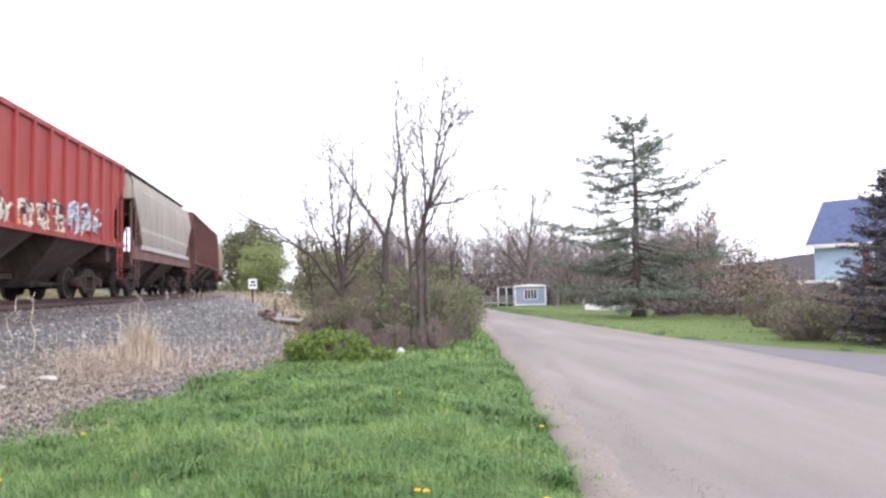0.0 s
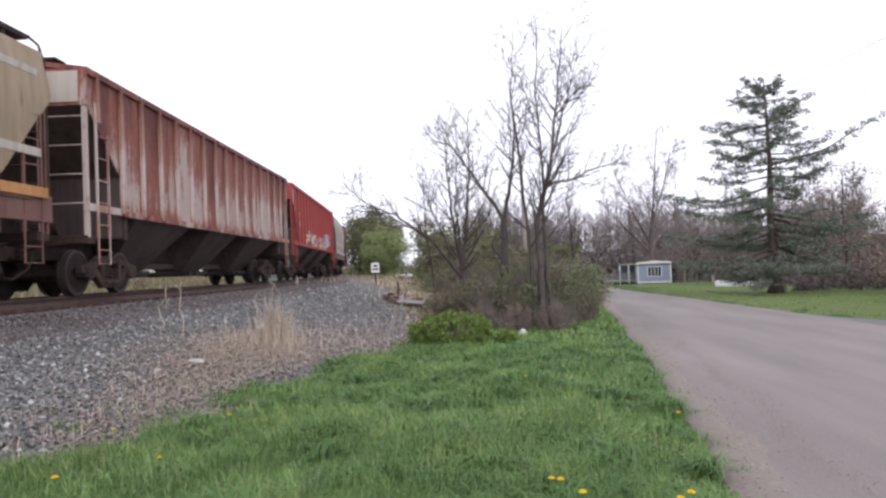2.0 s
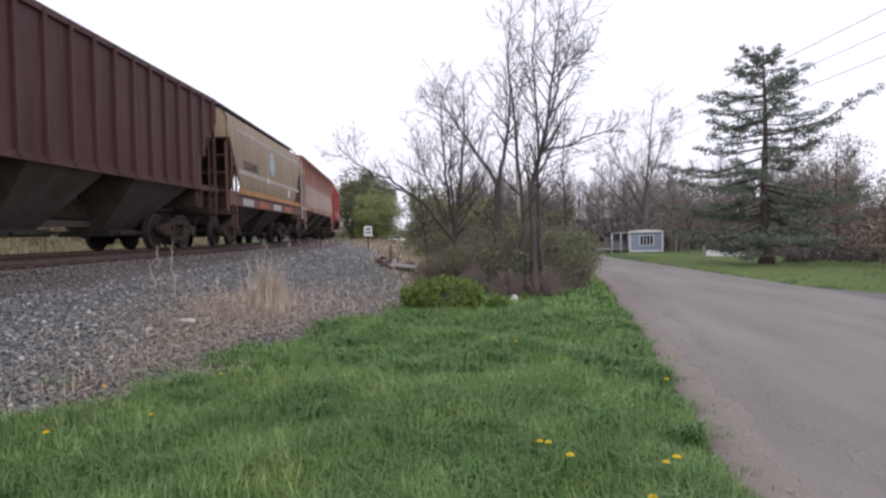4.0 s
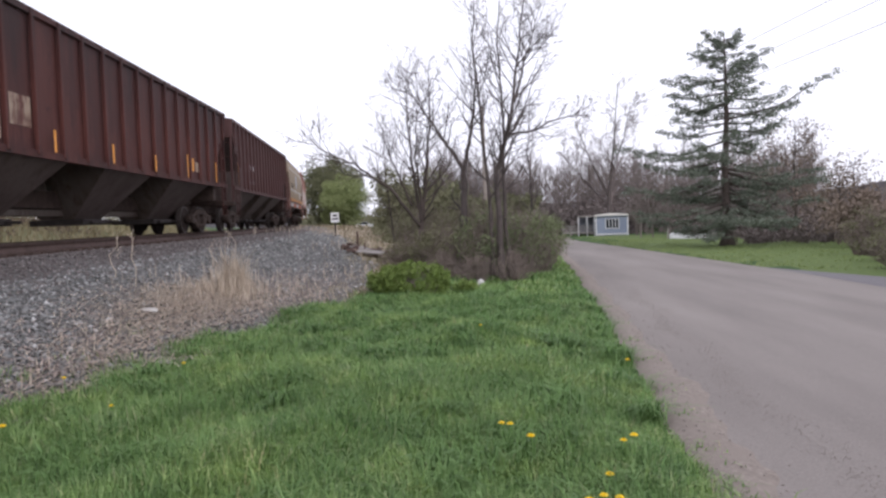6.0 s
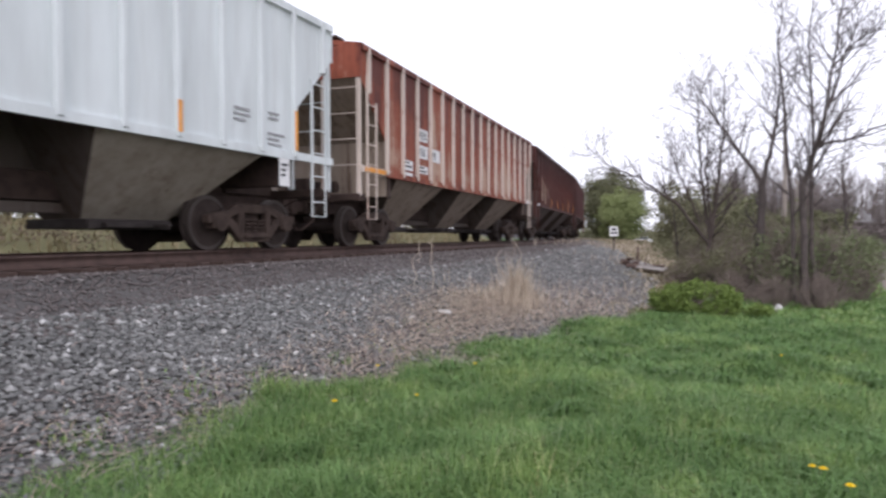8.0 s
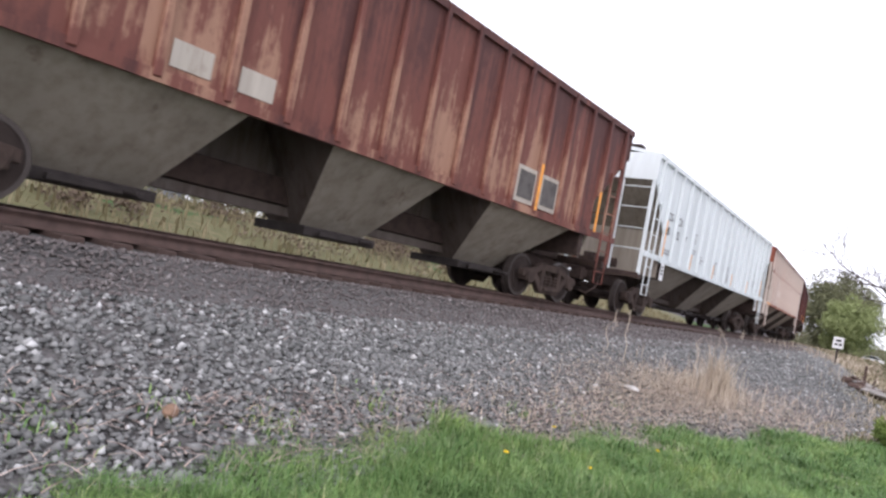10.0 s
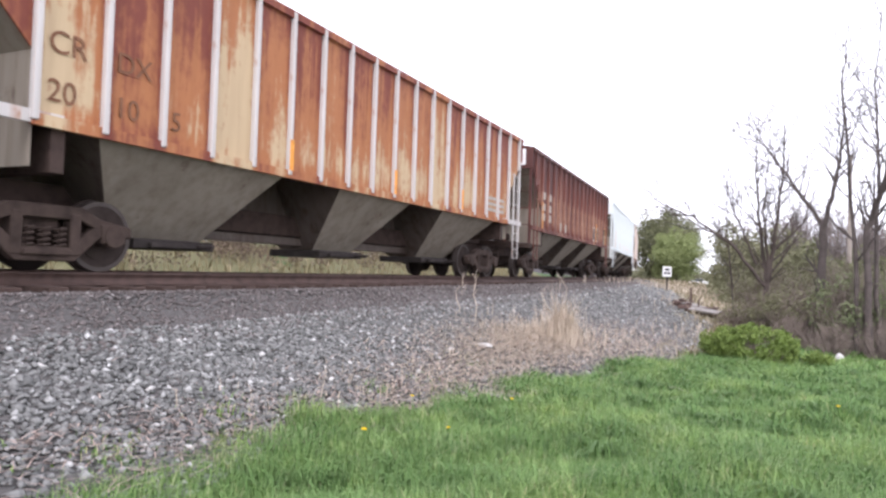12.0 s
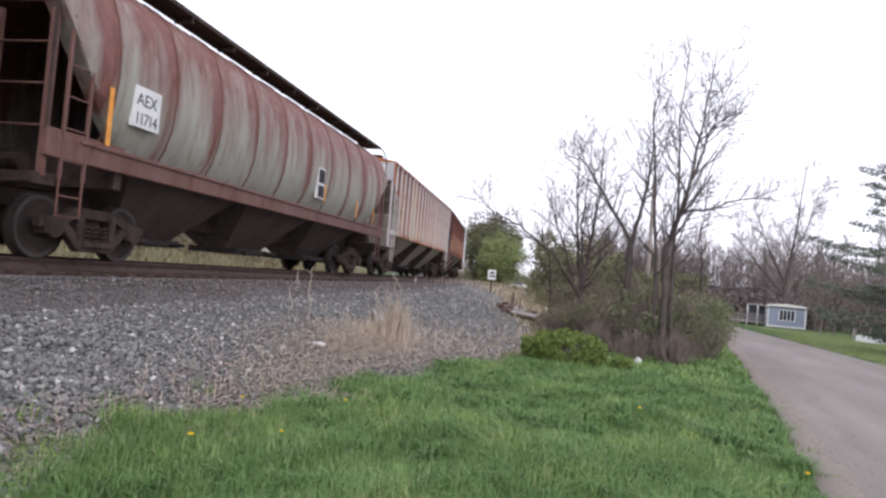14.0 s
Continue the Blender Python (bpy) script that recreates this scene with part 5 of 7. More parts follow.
tree_from("bare_tree", "dark leafless tree with several upright stems and a long low limb", -2.9, 22.8, [
    ([(0, 0, 0), (0.1, 0, 1.8), (0.3, 0, 3.4), (0.45, 0.2, 5.2), (0.5, 0.3, 7.2)], 0.115, 0.009, 20, 1.4),
    ([(0.1, 0, 1.9), (-0.2, 0.4, 3.6), (-0.35, 0.5, 5.2), (-0.3, 0.5, 7.0)], 0.07, 0.008, 18, 1.4),
    ([(0.12, 0, 2.2), (0.0, -0.3, 4.0), (0.15, -0.3, 6.3)], 0.055, 0.008, 14, 1.2),
    ([(0.05, 0, 1.7), (-0.9, -0.4, 3.0), (-2.0, -0.6, 3.8), (-2.9, -0.7, 4.2), (-3.7, -0.7, 4.95)], 0.065, 0.007, 22, 1.3),
    ([(-0.2, 0, 2.4), (-0.9, 0.2, 3.9), (-1.3, 0.3, 5.4)], 0.045, 0.007, 14, 1.2),
    ([(0.25, 0, 2.8), (1.0, 0.3, 3.6), (1.35, 0.4, 4.8)], 0.045, 0.007, 10, 1.0)], 37, DARK_BARK, DARK_BARK)
tree_from("bare_tree", "slender leafless sapling among the brush", 0.75, 22.5, [
    ([(0, 0, 0), (0.1, 0, 2.0), (0.0, 0, 4.0), (0.15, 0, 5.6)], 0.05, 0.006, 16, 0.9)], 41, BARK, BARK)
tree_from("bare_tree", "slender leafless sapling among the brush", -4.0, 24.5, [
    ([(0, 0, 0), (-0.1, 0, 2.0), (-0.3, 0, 3.6), (-0.3, 0, 5.0)], 0.05, 0.006, 16, 0.9)], 43, DARK_BARK, DARK_BARK)


def leaf_cloud(centers, radii, per, size, flat=1.0):
    """Leaves in clumps round the centres, as small bent quads."""
    V, n0 = [], 0
    centers, radii = np.asarray(centers, float), np.asarray(radii, float)
    idx = np.repeat(np.arange(len(centers)), per)
    n = len(idx)
    p = rng.normal(0, 1, (n, 3))
    p /= np.linalg.norm(p, axis=1, keepdims=True)
    p *= rng.uniform(0.25, 1.0, (n, 1)) ** 0.5
    P = centers[idx] + p * radii[idx][:, None] * np.array([1, 1, flat])
    a, b = rng.normal(0, 1, (n, 3)), rng.normal(0, 1, (n, 3))
    a /= np.linalg.norm(a, axis=1, keepdims=True)
    b -= a * (a * b).sum(1, keepdims=True)
    b /= np.linalg.norm(b, axis=1, keepdims=True)
    s = size * rng.uniform(0.6, 1.3, (n, 1))
    c = np.cross(a, b) * s * 0.25
    V = np.stack([P - a * s, P - b * s * 0.45 + c, P + a * s, P + b * s * 0.45 + c], 1).reshape(-1, 3)
    F = np.arange(n)[:, None] * 4 + np.array([[0, 1, 2, 3]])
    return V, F


def clumps_in(cx, cy, cz, rx, ry, rz, n, shell=0.35):
    p = rng.normal(0, 1, (n, 3))
    p /= np.linalg.norm(p, axis=1, keepdims=True)
    p *= rng.uniform(shell, 1.0, (n, 1))
    return np.array([cx, cy, cz]) + p * np.array([rx, ry, rz])


def bush(name, label, x, y, rx, ry, h, n, per, leaf, mat, twigs=40, low=0.0, clump=0.22, cat="bush", twig_mat=None, twig_r=0.006, shell=0.35):
    z = float(land_z(np.array(x), np.array(y)))
    ob = tagged(new(name), label, cat)
    ob.matrix_basis = pose(x, y, z - 0.03)
    a = Acc()
    r = random.Random(int(abs(x * 91 + y * 17)))
    for k in range(twigs):
        t, q = r.uniform(0, 6.283), r.uniform(0.1, 1.0)
        tip = Vector((rx * q * math.cos(t), ry * q * math.sin(t), h * (1.05 - 0.55 * q * q) * r.uniform(0.7, 1.1)))
        root = Vector((tip.x * 0.45, tip.y * 0.45, 0))
        mid = root.lerp(tip, 0.55) + wobble(r, 0.12 * h)
        a.tube([root, mid, tip], [twig_r * 1.6, twig_r, twig_r * 0.5], 3, cap=False)
        for j in range(3):
            p = mid.lerp(tip, r.random())
            a.tube([p, p + wobble(r, 0.22 * h) + Vector((0, 0, 0.08 * h))], [twig_r * 0.7, twig_r * 0.3], 3, cap=False)
    part("brushwood", a.mesh("brushwood", twig_mat or TWIG), ob)
    if n:
        c = clumps_in(0, 0, h * 0.5 + low, rx, ry, h * 0.5, n, shell)
        c[:, 2] = np.abs(c[:, 2])
        V, F = leaf_cloud(c, rng.uniform(0.6, 1.3, n) * clump, per, leaf)
        V[:, 2] = np.maximum(V[:, 2], 0.02)
        part("leaves", big_mesh("leaves", V, F, mat), ob)
    return ob


bush("green_bush", "low bright green leafy bush at the foot of the gravel", -2.2, 15.3, 0.92, 0.72, 0.72, 150, 90, 0.034, NEW_LEAF, 60, 0.04, 0.13, shell=0.8)
bush("green_bush", "small bright green shoots beside the bush", -1.0, 16.4, 0.45, 0.35, 0.3, 24, 60, 0.03, NEW_LEAF, 10, 0.0, 0.12)
# thicket round the bare trees
for x, y, rx, ry, h, n, mat in ((-2.9, 22.2, 1.3, 1.0, 1.35, 44, OLIVE_LEAF), (-1.6, 21.0, 1.2, 1.0, 1.55, 56, OLIVE_LEAF), (-0.6, 20.6, 1.0, 0.9, 1.9, 66, SHRUB_LEAF), (0.35, 21.2, 0.95, 0.9, 2.0, 80, SHRUB_LEAF),
                                (0.95, 22.5, 0.9, 1.2, 1.9, 80, SHRUB_LEAF), (-3.7, 24.0, 1.0, 1.2, 1.0, 16, OLIVE_LEAF), (-1.2, 23.5, 2.0, 1.4, 2.5, 50, OLIVE_LEAF), (1.3, 26.0, 1.0, 1.6, 1.9, 60, SHRUB_LEAF), (-3.0, 26.5, 2.0, 1.5, 2.4, 50, OLIVE_LEAF)):
    bush("thicket_shrub", "tangled brown twiggy shrub just coming into leaf", x, y, rx, ry, h, n, 60, 0.042, mat, 190, 0.15, 0.3, "shrub", None, 0.008)
for x, y, h in ((0.2, 19.3, 0.9), (-0.9, 19.2, 0.8), (-1.9, 19.9, 0.9)):
    bush("dead_brush", "dead brown stems and brambles at the thicket edge", x, y, 0.7, 0.45, h, 0, 0, 0, None, 130, 0, 0, "brush", TWIG, 0.007)


def conifer(name, label, x, y, h, width, first, seed, mat, sparse, needle, per, whorl, droop, bare=0.0, lop=None, shape=0.8, gap=0.036, thick=1.0):
    """A conifer: trunk, whorled boughs that sag and turn up, tufts of needles along them."""
    r = random.Random(seed)
    z = float(land_z(np.array(x), np.array(y)))
    tree = tagged(new(name), label, "tree")
    tree.matrix_basis = pose(x, y, z - 0.05)
    tr, br = Acc(), Acc()
    tr.tube([(0, 0, 0), (0.03, 0, h * 0.08), (0.0, 0.03, h * 0.5), (0, 0, h)], [h * 0.028, h * 0.019, h * 0.011, 0.02], 9)
    centers, sizes = [], []
    zz = first * h
    k = 0
    while zz < h * 0.985:
        f = (zz - first * h) / (h * (1 - first))
        reach = width * ((1 - f) ** shape * (0.7 + 0.3 * min(1, f * 5)) + 0.07)
        for j in range(whorl):
            t = 2.4 * k + 6.283 * j / whorl + r.uniform(-0.35, 0.35)
            ln = reach * r.uniform(0.55, 1.12)
            if r.random() < sparse:
                continue
            if lop:
                ln *= lop(t, f)
            sag = droop * ln * (1 - f)
            d = Vector((math.cos(t), math.sin(t), 0))
            p0 = Vector((0, 0, min(h * 0.985, zz + r.uniform(-1, 1) * gap * h * 0.55)))
            p1 = p0 + d * ln * 0.5 + Vector((0, 0, -sag * 0.7 + 0.12 * ln * f))
            p2 = p0 + d * ln + Vector((0, 0, -sag * 0.45 + 0.32 * ln * f + 0.05 * ln))
            br.tube([p0, p1, p2], [0.012 + 0.012 * ln, 0.008 + 0.006 * ln, 0.004], 4, cap=False)
            m = max(3, int(thick * ln / (needle * 0.9)))
            for q in range(m):
                g = bare + (1 - bare) * (q + r.random()) / m
                p = p0.lerp(p1, g * 2) if g < 0.5 else p1.lerp(p2, g * 2 - 1)
                sw = 0.42 * ln * (1 - abs(g - 0.55)) * r.uniform(-1, 1)
                e = p + d.cross(Vector((0, 0, 1))) * sw + Vector((0, 0, r.uniform(-0.4, 0.3) * needle))
                if abs(sw) > 0.12:
                    br.tube([p, e], [0.008, 0.004], 3, cap=False)
                centers.append(tuple(e))
                sizes.append(needle * r.uniform(0.6, 1.2))
        zz += h * (gap + 0.012 * r.random()) * (1.25 - 0.5 * f)
        k += 1
    part("trunk", tr.mesh("trunk", DARK_BARK, smooth=True), tree)
    part("branchwork", br.mesh("branchwork", DARK_BARK), tree)
    V, F = leaf_cloud(centers, sizes, per, needle * 0.34, 0.5)
    part("crown", big_mesh("crown", V, F, mat), tree)
    return tree


def plate_conifer(name, label, x, y, h, seed, mat, needle, per):
    """An old open conifer: long level boughs in uneven tiers, each bearing flat sprays that turn up at the tip."""
    r = random.Random(seed)
    z = float(land_z(np.array(x), np.array(y)))
    tree = tagged(new(name), label, "tree")
    tree.matrix_basis = pose(x, y, z - 0.05)
    tr, br = Acc(), Acc()
    tr.tube([(0, 0, 0), (0.05, 0, h * 0.06), (-0.05, 0.05, h * 0.3), (0.08, 0.03, h * 0.62), (0, 0, h * 0.97)], [0.5, 0.28, 0.2, 0.12, 0.025], 10)
    centers, sizes = [], []
    zz, tier = h * 0.12, 0
    long_right, long_left = False, 0
    while zz < h * 0.975:
        f = zz / h
        reach = float(np.interp(f, [0.1, 0.2, 0.35, 0.55, 0.75, 0.88, 0.94, 1.0], [4.6, 5.6, 5.6, 4.9, 3.9, 2.5, 1.5, 0.35]))
        for j in range(5 if f < 0.36 else (3 if f < 0.85 else 4)):
            t = 2.4 * tier + 2.1 * j + r.uniform(-0.5, 0.5)
            ln = reach * r.uniform(0.42, 1.06)
            lean_up = 0.0
            if f > 0.53 and not long_right:
                t, ln, lean_up, long_right = -0.1, 5.7, 0.3, True
            if f > (0.3, 0.42)[min(long_left, 1)] and long_left < 2 and j == 1:
                t, ln, long_left = math.pi + 0.12, 6.0 + 0.3 * long_left, long_left + 1
            rise = lean_up + float(np.interp(f, [0.1, 0.35, 0.6, 0.85, 1.0], [-0.2, -0.08, 0.04, 0.16, 0.5])) + r.uniform(-0.1, 0.1)
            d = Vector((math.cos(t), math.sin(t), 0))
            side = Vector((-d.y, d.x, 0))
            p0 = Vector((0, 0, zz + r.uniform(-0.25, 0.25)))
            p1 = p0 + d * ln * 0.5 + side * r.uniform(-0.3, 0.3) + Vector((0, 0, ln * (rise * 0.5 - 0.07)))
            p2 = p0 + d * ln + side * r.uniform(-0.5, 0.5) + Vector((0, 0, ln * (rise + 0.06)))
            br.tube([p0, p1, p2], [0.025 + 0.009 * ln, 0.015 + 0.005 * ln, 0.008], 5, cap=False)
            inner = r.uniform(0.04, 0.25)
            m = max(5, int(ln * 3.6))
            for q in range(m):
                g = inner + (1 - inner) * (q + r.random()) / m
                p = p0.lerp(p1, g * 2) if g < 0.5 else p1.lerp(p2, g * 2 - 1)
                wide = 0.34 * ln * (1.12 - g) * r.uniform(0.15, 1.0) * r.choice((-1, 1))
                e = p + side * wide + d * abs(wide) * 0.6 + Vector((0, 0, r.uniform(-0.28, 0.14)))
                br.tube([p, e], [0.012, 0.004], 3, cap=False)
                for w in (0.35, 0.7, 1.0):
                    centers.append(tuple(p.lerp(e, w) + Vector((r.uniform(-0.1, 0.1), r.uniform(-0.1, 0.1), r.uniform(-0.06, 0.14)))))
                    sizes.append(needle * r.uniform(0.5, 1.25) * (1.0 if f < 0.8 else 0.72))
        zz += h * r.uniform(0.024, 0.046)
        tier += 1
    # dead snags low on the trunk
    for k in range(14):
        t, zq = r.uniform(0, 6.283), h * r.uniform(0.08, 0.3)
        br.tube([(0, 0, zq), (1.2 * math.cos(t), 1.2 * math.sin(t), zq - 0.1), (2.4 * math.cos(t + 0.2), 2.4 * math.sin(t + 0.2), zq - 0.5)], [0.03, 0.02, 0.008], 4, cap=False)
    part("trunk", tr.mesh("trunk", DARK_BARK, smooth=True), tree)
    part("branchwork", br.mesh("branchwork", DARK_BARK), tree)
    V, F = leaf_cloud(centers, sizes, per, 0.068, 0.42)
    part("crown", big_mesh("crown", V, F, mat), tree)
    return tree


plate_conifer("tall_conifer", "tall open-branched blue-green conifer on the lawn", 12.4, 40.2, 12.3, 5, NEEDLE, 0.34, 15)
conifer("dark_spruce", "dark dense spruce tree beside the driveway", 12.0, 17.2, 4.75, 1.95, 0.05, 9, DARK_NEEDLE, 0.2, 0.115, 13, 9, 0.1, 0.2, None, 0.8, 0.036, 1.35)


def far_tree(name, label, x, y, h, rx, mat, n=46, per=60, leaf=0.22, seed=3, stem=0.35):
    r = random.Random(seed)
    z = float(land_z(np.array(x), np.array(y)))
    tree = tagged(new(name), label, "tree")
    tree.matrix_basis = pose(x, y, z - 0.1)
    big, fine = Acc(), Acc()
    limb(big, fine, [(0, 0, 0), (0.1, 0, h * 0.3), (0, 0, h * 0.62), (0.1, 0, h * 0.9)], h * 0.016, 0.02, r, 12, h * 0.3)
    part("trunk", big.mesh("trunk", DARK_BARK), tree)
    part("branches", fine.mesh("branches", DARK_BARK), tree)
    if n:
        c = clumps_in(0, 0, h * (0.5 + stem * 0.4), rx, rx, h * (0.5 - stem * 0.4), n, 0.3)
        V, F = leaf_cloud(c, rng.uniform(0.6, 1.25, n) * rx * 0.3, per, leaf)
        part("crown", big_mesh("crown", V, F, mat), tree)
    return tree


far_tree("leafy_tree", "round green tree beyond the bend of the track", -27.6, 106, 11.0, 4.9, DULL_OLIVE, 190, 120, 0.2, 3, 0.1)
far_tree("leafy_tree", "fresh light green tree beyond the bend of the track", -23.5, 97, 7.5, 3.5, SPRING_TREE, 150, 120, 0.15, 4, 0.05)
for x, y, h, rx, mat, sd in ((-9.6, 62, 6.6, 3.2, OLIVE_LEAF, 5), (-6.4, 56, 6.0, 3.0, OLIVE_LEAF, 6), (-12.5, 78, 6.5, 3.0, OLIVE_LEAF, 7), (-2.2, 46, 4.6, 2.3, DULL_OLIVE, 8), (0.4, 50, 4.4, 2.2, DULL_OLIVE, 9), (-4.4, 50, 4.6, 2.2, OLIVE_LEAF, 10)):
    far_tree("scrub_tree", "dull green scrubby tree behind the thicket", x, y, h, rx, mat, 60, 70, 0.17, sd, 0.1)
far_tree("russet_tree", "small russet budding tree behind the conifer", 18.4, 46, 8.4, 2.7, RUSSET, 90, 30, 0.085, 12, 0.12)
far_tree("russet_tree", "feathery tan budding tree behind the hedge", 21.5, 45, 5.6, 2.6, RUSSET, 80, 30, 0.085, 14, 0.05)
far_tree("russet_tree", "low feathery tan tree beside the hedge", 17.2, 37.5, 4.3, 2.2, RUSSET, 70, 30, 0.08, 15, 0.05)
far_tree("russet_tree", "small russet budding tree beside the lawn", 16.2, 33, 3.2, 1.8, RUSSET, 40, 60, 0.1, 13, 0.05)
for x, y, h in ((12.2, 22.5, 1.1), (13.6, 20.6, 1.5), (14.4, 24.0, 1.5), (15.4, 28.0, 1.6), (13.3, 26.5, 1.7), (10.9, 19.3, 1.0), (13.0, 18.3, 1.5), (15.6, 21.5, 2.2), (16.8, 26.0, 1.9), (14.8, 19.2, 2.5), (17.6, 23.0, 3.0)):
    bush("hedge_shrub", "brown twiggy hedge shrub with a few olive leaves", x, y, 1.2, 1.0, h, 26, 40, 0.05, OLIVE_LEAF if x < 13.5 else RUSSET, 170, 0.2, 0.3, "shrub", TWIG, 0.011)

# leafless trees that stand out over the woods
tree_from("bare_tree", "tall leafless tree rising over the far house", 13.4, 93, [
    ([(0, 0, 0), (0.2, 0, 6), (0.8, 0, 11), (1.6, 0, 20.0)], 0.36, 0.03, 26, 4.4),
    ([(0.2, 0, 5), (-2.2, 0, 10), (-4.2, 0, 15.5)], 0.14, 0.03, 20, 3.8),
    ([(0.5, 0, 8), (2.4, 1, 13), (3.4, 1, 17.5)], 0.12, 0.03, 18, 3.6),
    ([(0.1, 0, 4), (-3.0, 1, 7.5), (-6.2, 1, 11.5)], 0.16, 0.03, 16, 3.4)], 51, BARK, FAR_TWIG, least=0.016)
tree_from("bare_tree", "leafless limb of a tree beside the blue house", 27.5, 33.5, [
    ([(0, 0, 0), (0.1, 0, 4), (-0.3, 0, 8.0), (-0.9, 0, 11)], 0.25, 0.03, 18, 2.4),
    ([(-0.2, 0, 6.2), (-2.2, 0, 7.6), (-3.6, 0, 8.4)], 0.12, 0.015, 12, 1.6)], 52, DARK_BARK, DARK_BARK)


def wood(name, label, spots, hmin, hmax, seed, mat):
    """A stand of leafless trees too many to count."""
    r = random.Random(seed)
    a = Acc()
    for x, y in spots:
        h = r.uniform(hmin, hmax)
        z = float(land_z(np.array(x), np.array(y))) - 0.2
        lean = r.uniform(-0.05, 0.05) * h
        top = Vector((x + lean, y, z + h))
        base = Vector((x, y, z))
        a.tube([base, base.lerp(top, 0.5) + wobble(r, 0.3), top], [h * 0.012, h * 0.008, 0.02], 4, cap=False)
        for k in range(26):
            f = r.uniform(0.22, 0.97)
            p = base.lerp(top, f)
            t = r.uniform(0, 6.283)
            ln = h * 0.3 * (1.15 - f) + 0.5
            q = p + Vector((math.cos(t) * ln * 0.7, math.sin(t) * ln * 0.7, ln * 0.75))
            m = p.lerp(q, 0.5) + wobble(r, 0.2)
            a.tube([p, m, q], [0.05, 0.035, 0.015], 3, cap=False)
            for j in range(3):
                s0 = m.lerp(q, r.random())
                a.tube([s0, s0 + wobble(r, 0.5 * ln) + Vector((0, 0, 0.35 * ln))], [0.025, 0.012], 3, cap=False)
    ob = new(name, a.mesh(name, mat))
    return tagged(ob, label, "woods", kind="stuff")


def polar(az, d):
    return -math.sin(radians(az)) * d, math.cos(radians(az)) * d


_r = random.Random(77)
wood("woods", "leafless grey-brown woods behind the far house", [polar(_r.uniform(-23, 7), _r.uniform(102, 150)) for _ in range(250)], 9, 14.5, 5, FAR_TWIG)
wood("woods", "leafless scrub woodland beyond the lawn", [polar(_r.uniform(-23, -10), _r.uniform(66, 98)) for _ in range(50)], 4.5, 8, 6, FAR_TWIG)
wood("woods", "low leafless scrub beyond the lawn", [polar(_r.uniform(-42, -21), _r.uniform(62, 90)) for _ in range(40)], 2.2, 4.2, 16, FAR_TWIG)


def undergrowth(name, label, spots, h, mat, leaf, per=26):
    c, s = [], []
    for x, y in spots:
        z = float(land_z(np.array(x), np.array(y)))
        hh = h * rng.uniform(0.6, 1.2)
        for k in range(5):
            c.append((x + rng.normal(0, h * 0.5), y + rng.normal(0, h * 0.5), z + hh * rng.uniform(0.1, 0.9)))
            s.append(h * 0.36)
    V, F = leaf_cloud(c, s, per, leaf)
    return tagged(new(name, big_mesh(name, V, F, mat)), label, "undergrowth", kind="stuff")


undergrowth("undergrowth", "brown leafless undergrowth along the wood edge", [polar(_r.uniform(-23, 8), _r.uniform(98, 135)) for _ in range(220)], 4.5, FAR_TWIG, 0.3, 34)
undergrowth("undergrowth", "brown brush behind the lawn", [polar(_r.uniform(-40, -14.5), _r.uniform(60, 76)) for _ in range(150)], 2.2, FAR_TWIG, 0.18, 30)
undergrowth("undergrowth", "low brown weeds behind the lawn", [polar(_r.uniform(-40, -17.5), _r.uniform(44, 60)) for _ in range(260)], 0.75, FAR_TWIG, 0.09, 34)
undergrowth("undergrowth", "low scrub past the thicket", [polar(_r.uniform(3, 10.3), _r.uniform(50, 100)) for _ in range(90)], 2.0, OLIVE_LEAF, 0.16, 30)
undergrowth("undergrowth", "low scrub past the bend", [polar(_r.uniform(9, 17.5), _r.uniform(157, 190)) for _ in range(110)], 4.0, OLIVE_LEAF, 0.25, 30)

# the far side of the track: rough field, brush and trees
px, py = [], []
for _ in range(18000):
    s, u = _r.uniform(-70, 75), -_r.uniform(3.6, 22)
    p = across(s, u, 0)
    px.append(p.x)
    py.append(p.y)
px, py = np.array(px), np.array(py)
tagged(new("field_grass", blades(px, py, land_z(px, py) - 0.02, rng.uniform(0.25, 0.75, len(px)), rng.uniform(0.02, 0.05, len(px)), rng.uniform(0, 0.8, len(px)), FIELD_BLADE, "field_grass", 0.5)),
       "rough pale green field grass beyond the track", "grass", kind="stuff")
brush = []
for _ in range(170):
    p = across(_r.uniform(-60, 45), -_r.uniform(10.5, 16), 0)
    brush.append((p.x, p.y))
undergrowth("undergrowth", "low russet-brown brush beyond the track", brush, 1.05, BRUSH, 0.07, 40)
far_side = []
for _ in range(230):
    p = across(_r.uniform(-110, 110), -_r.uniform(17, 34), 0)
    far_side.append((p.x, p.y))
undergrowth("undergrowth", "brown and olive brush on the bank beyond the track", far_side, 2.2, OLIVE_LEAF, 0.12, 30)
hedge = []
for _ in range(230):
    p = across(_r.uniform(-60, 210), -_r.uniform(48, 80), 0)
    hedge.append((p.x, p.y))
undergrowth("undergrowth", "tall olive hedge at the far side of the field", hedge, 5.0, OLIVE_LEAF, 0.3, 36)

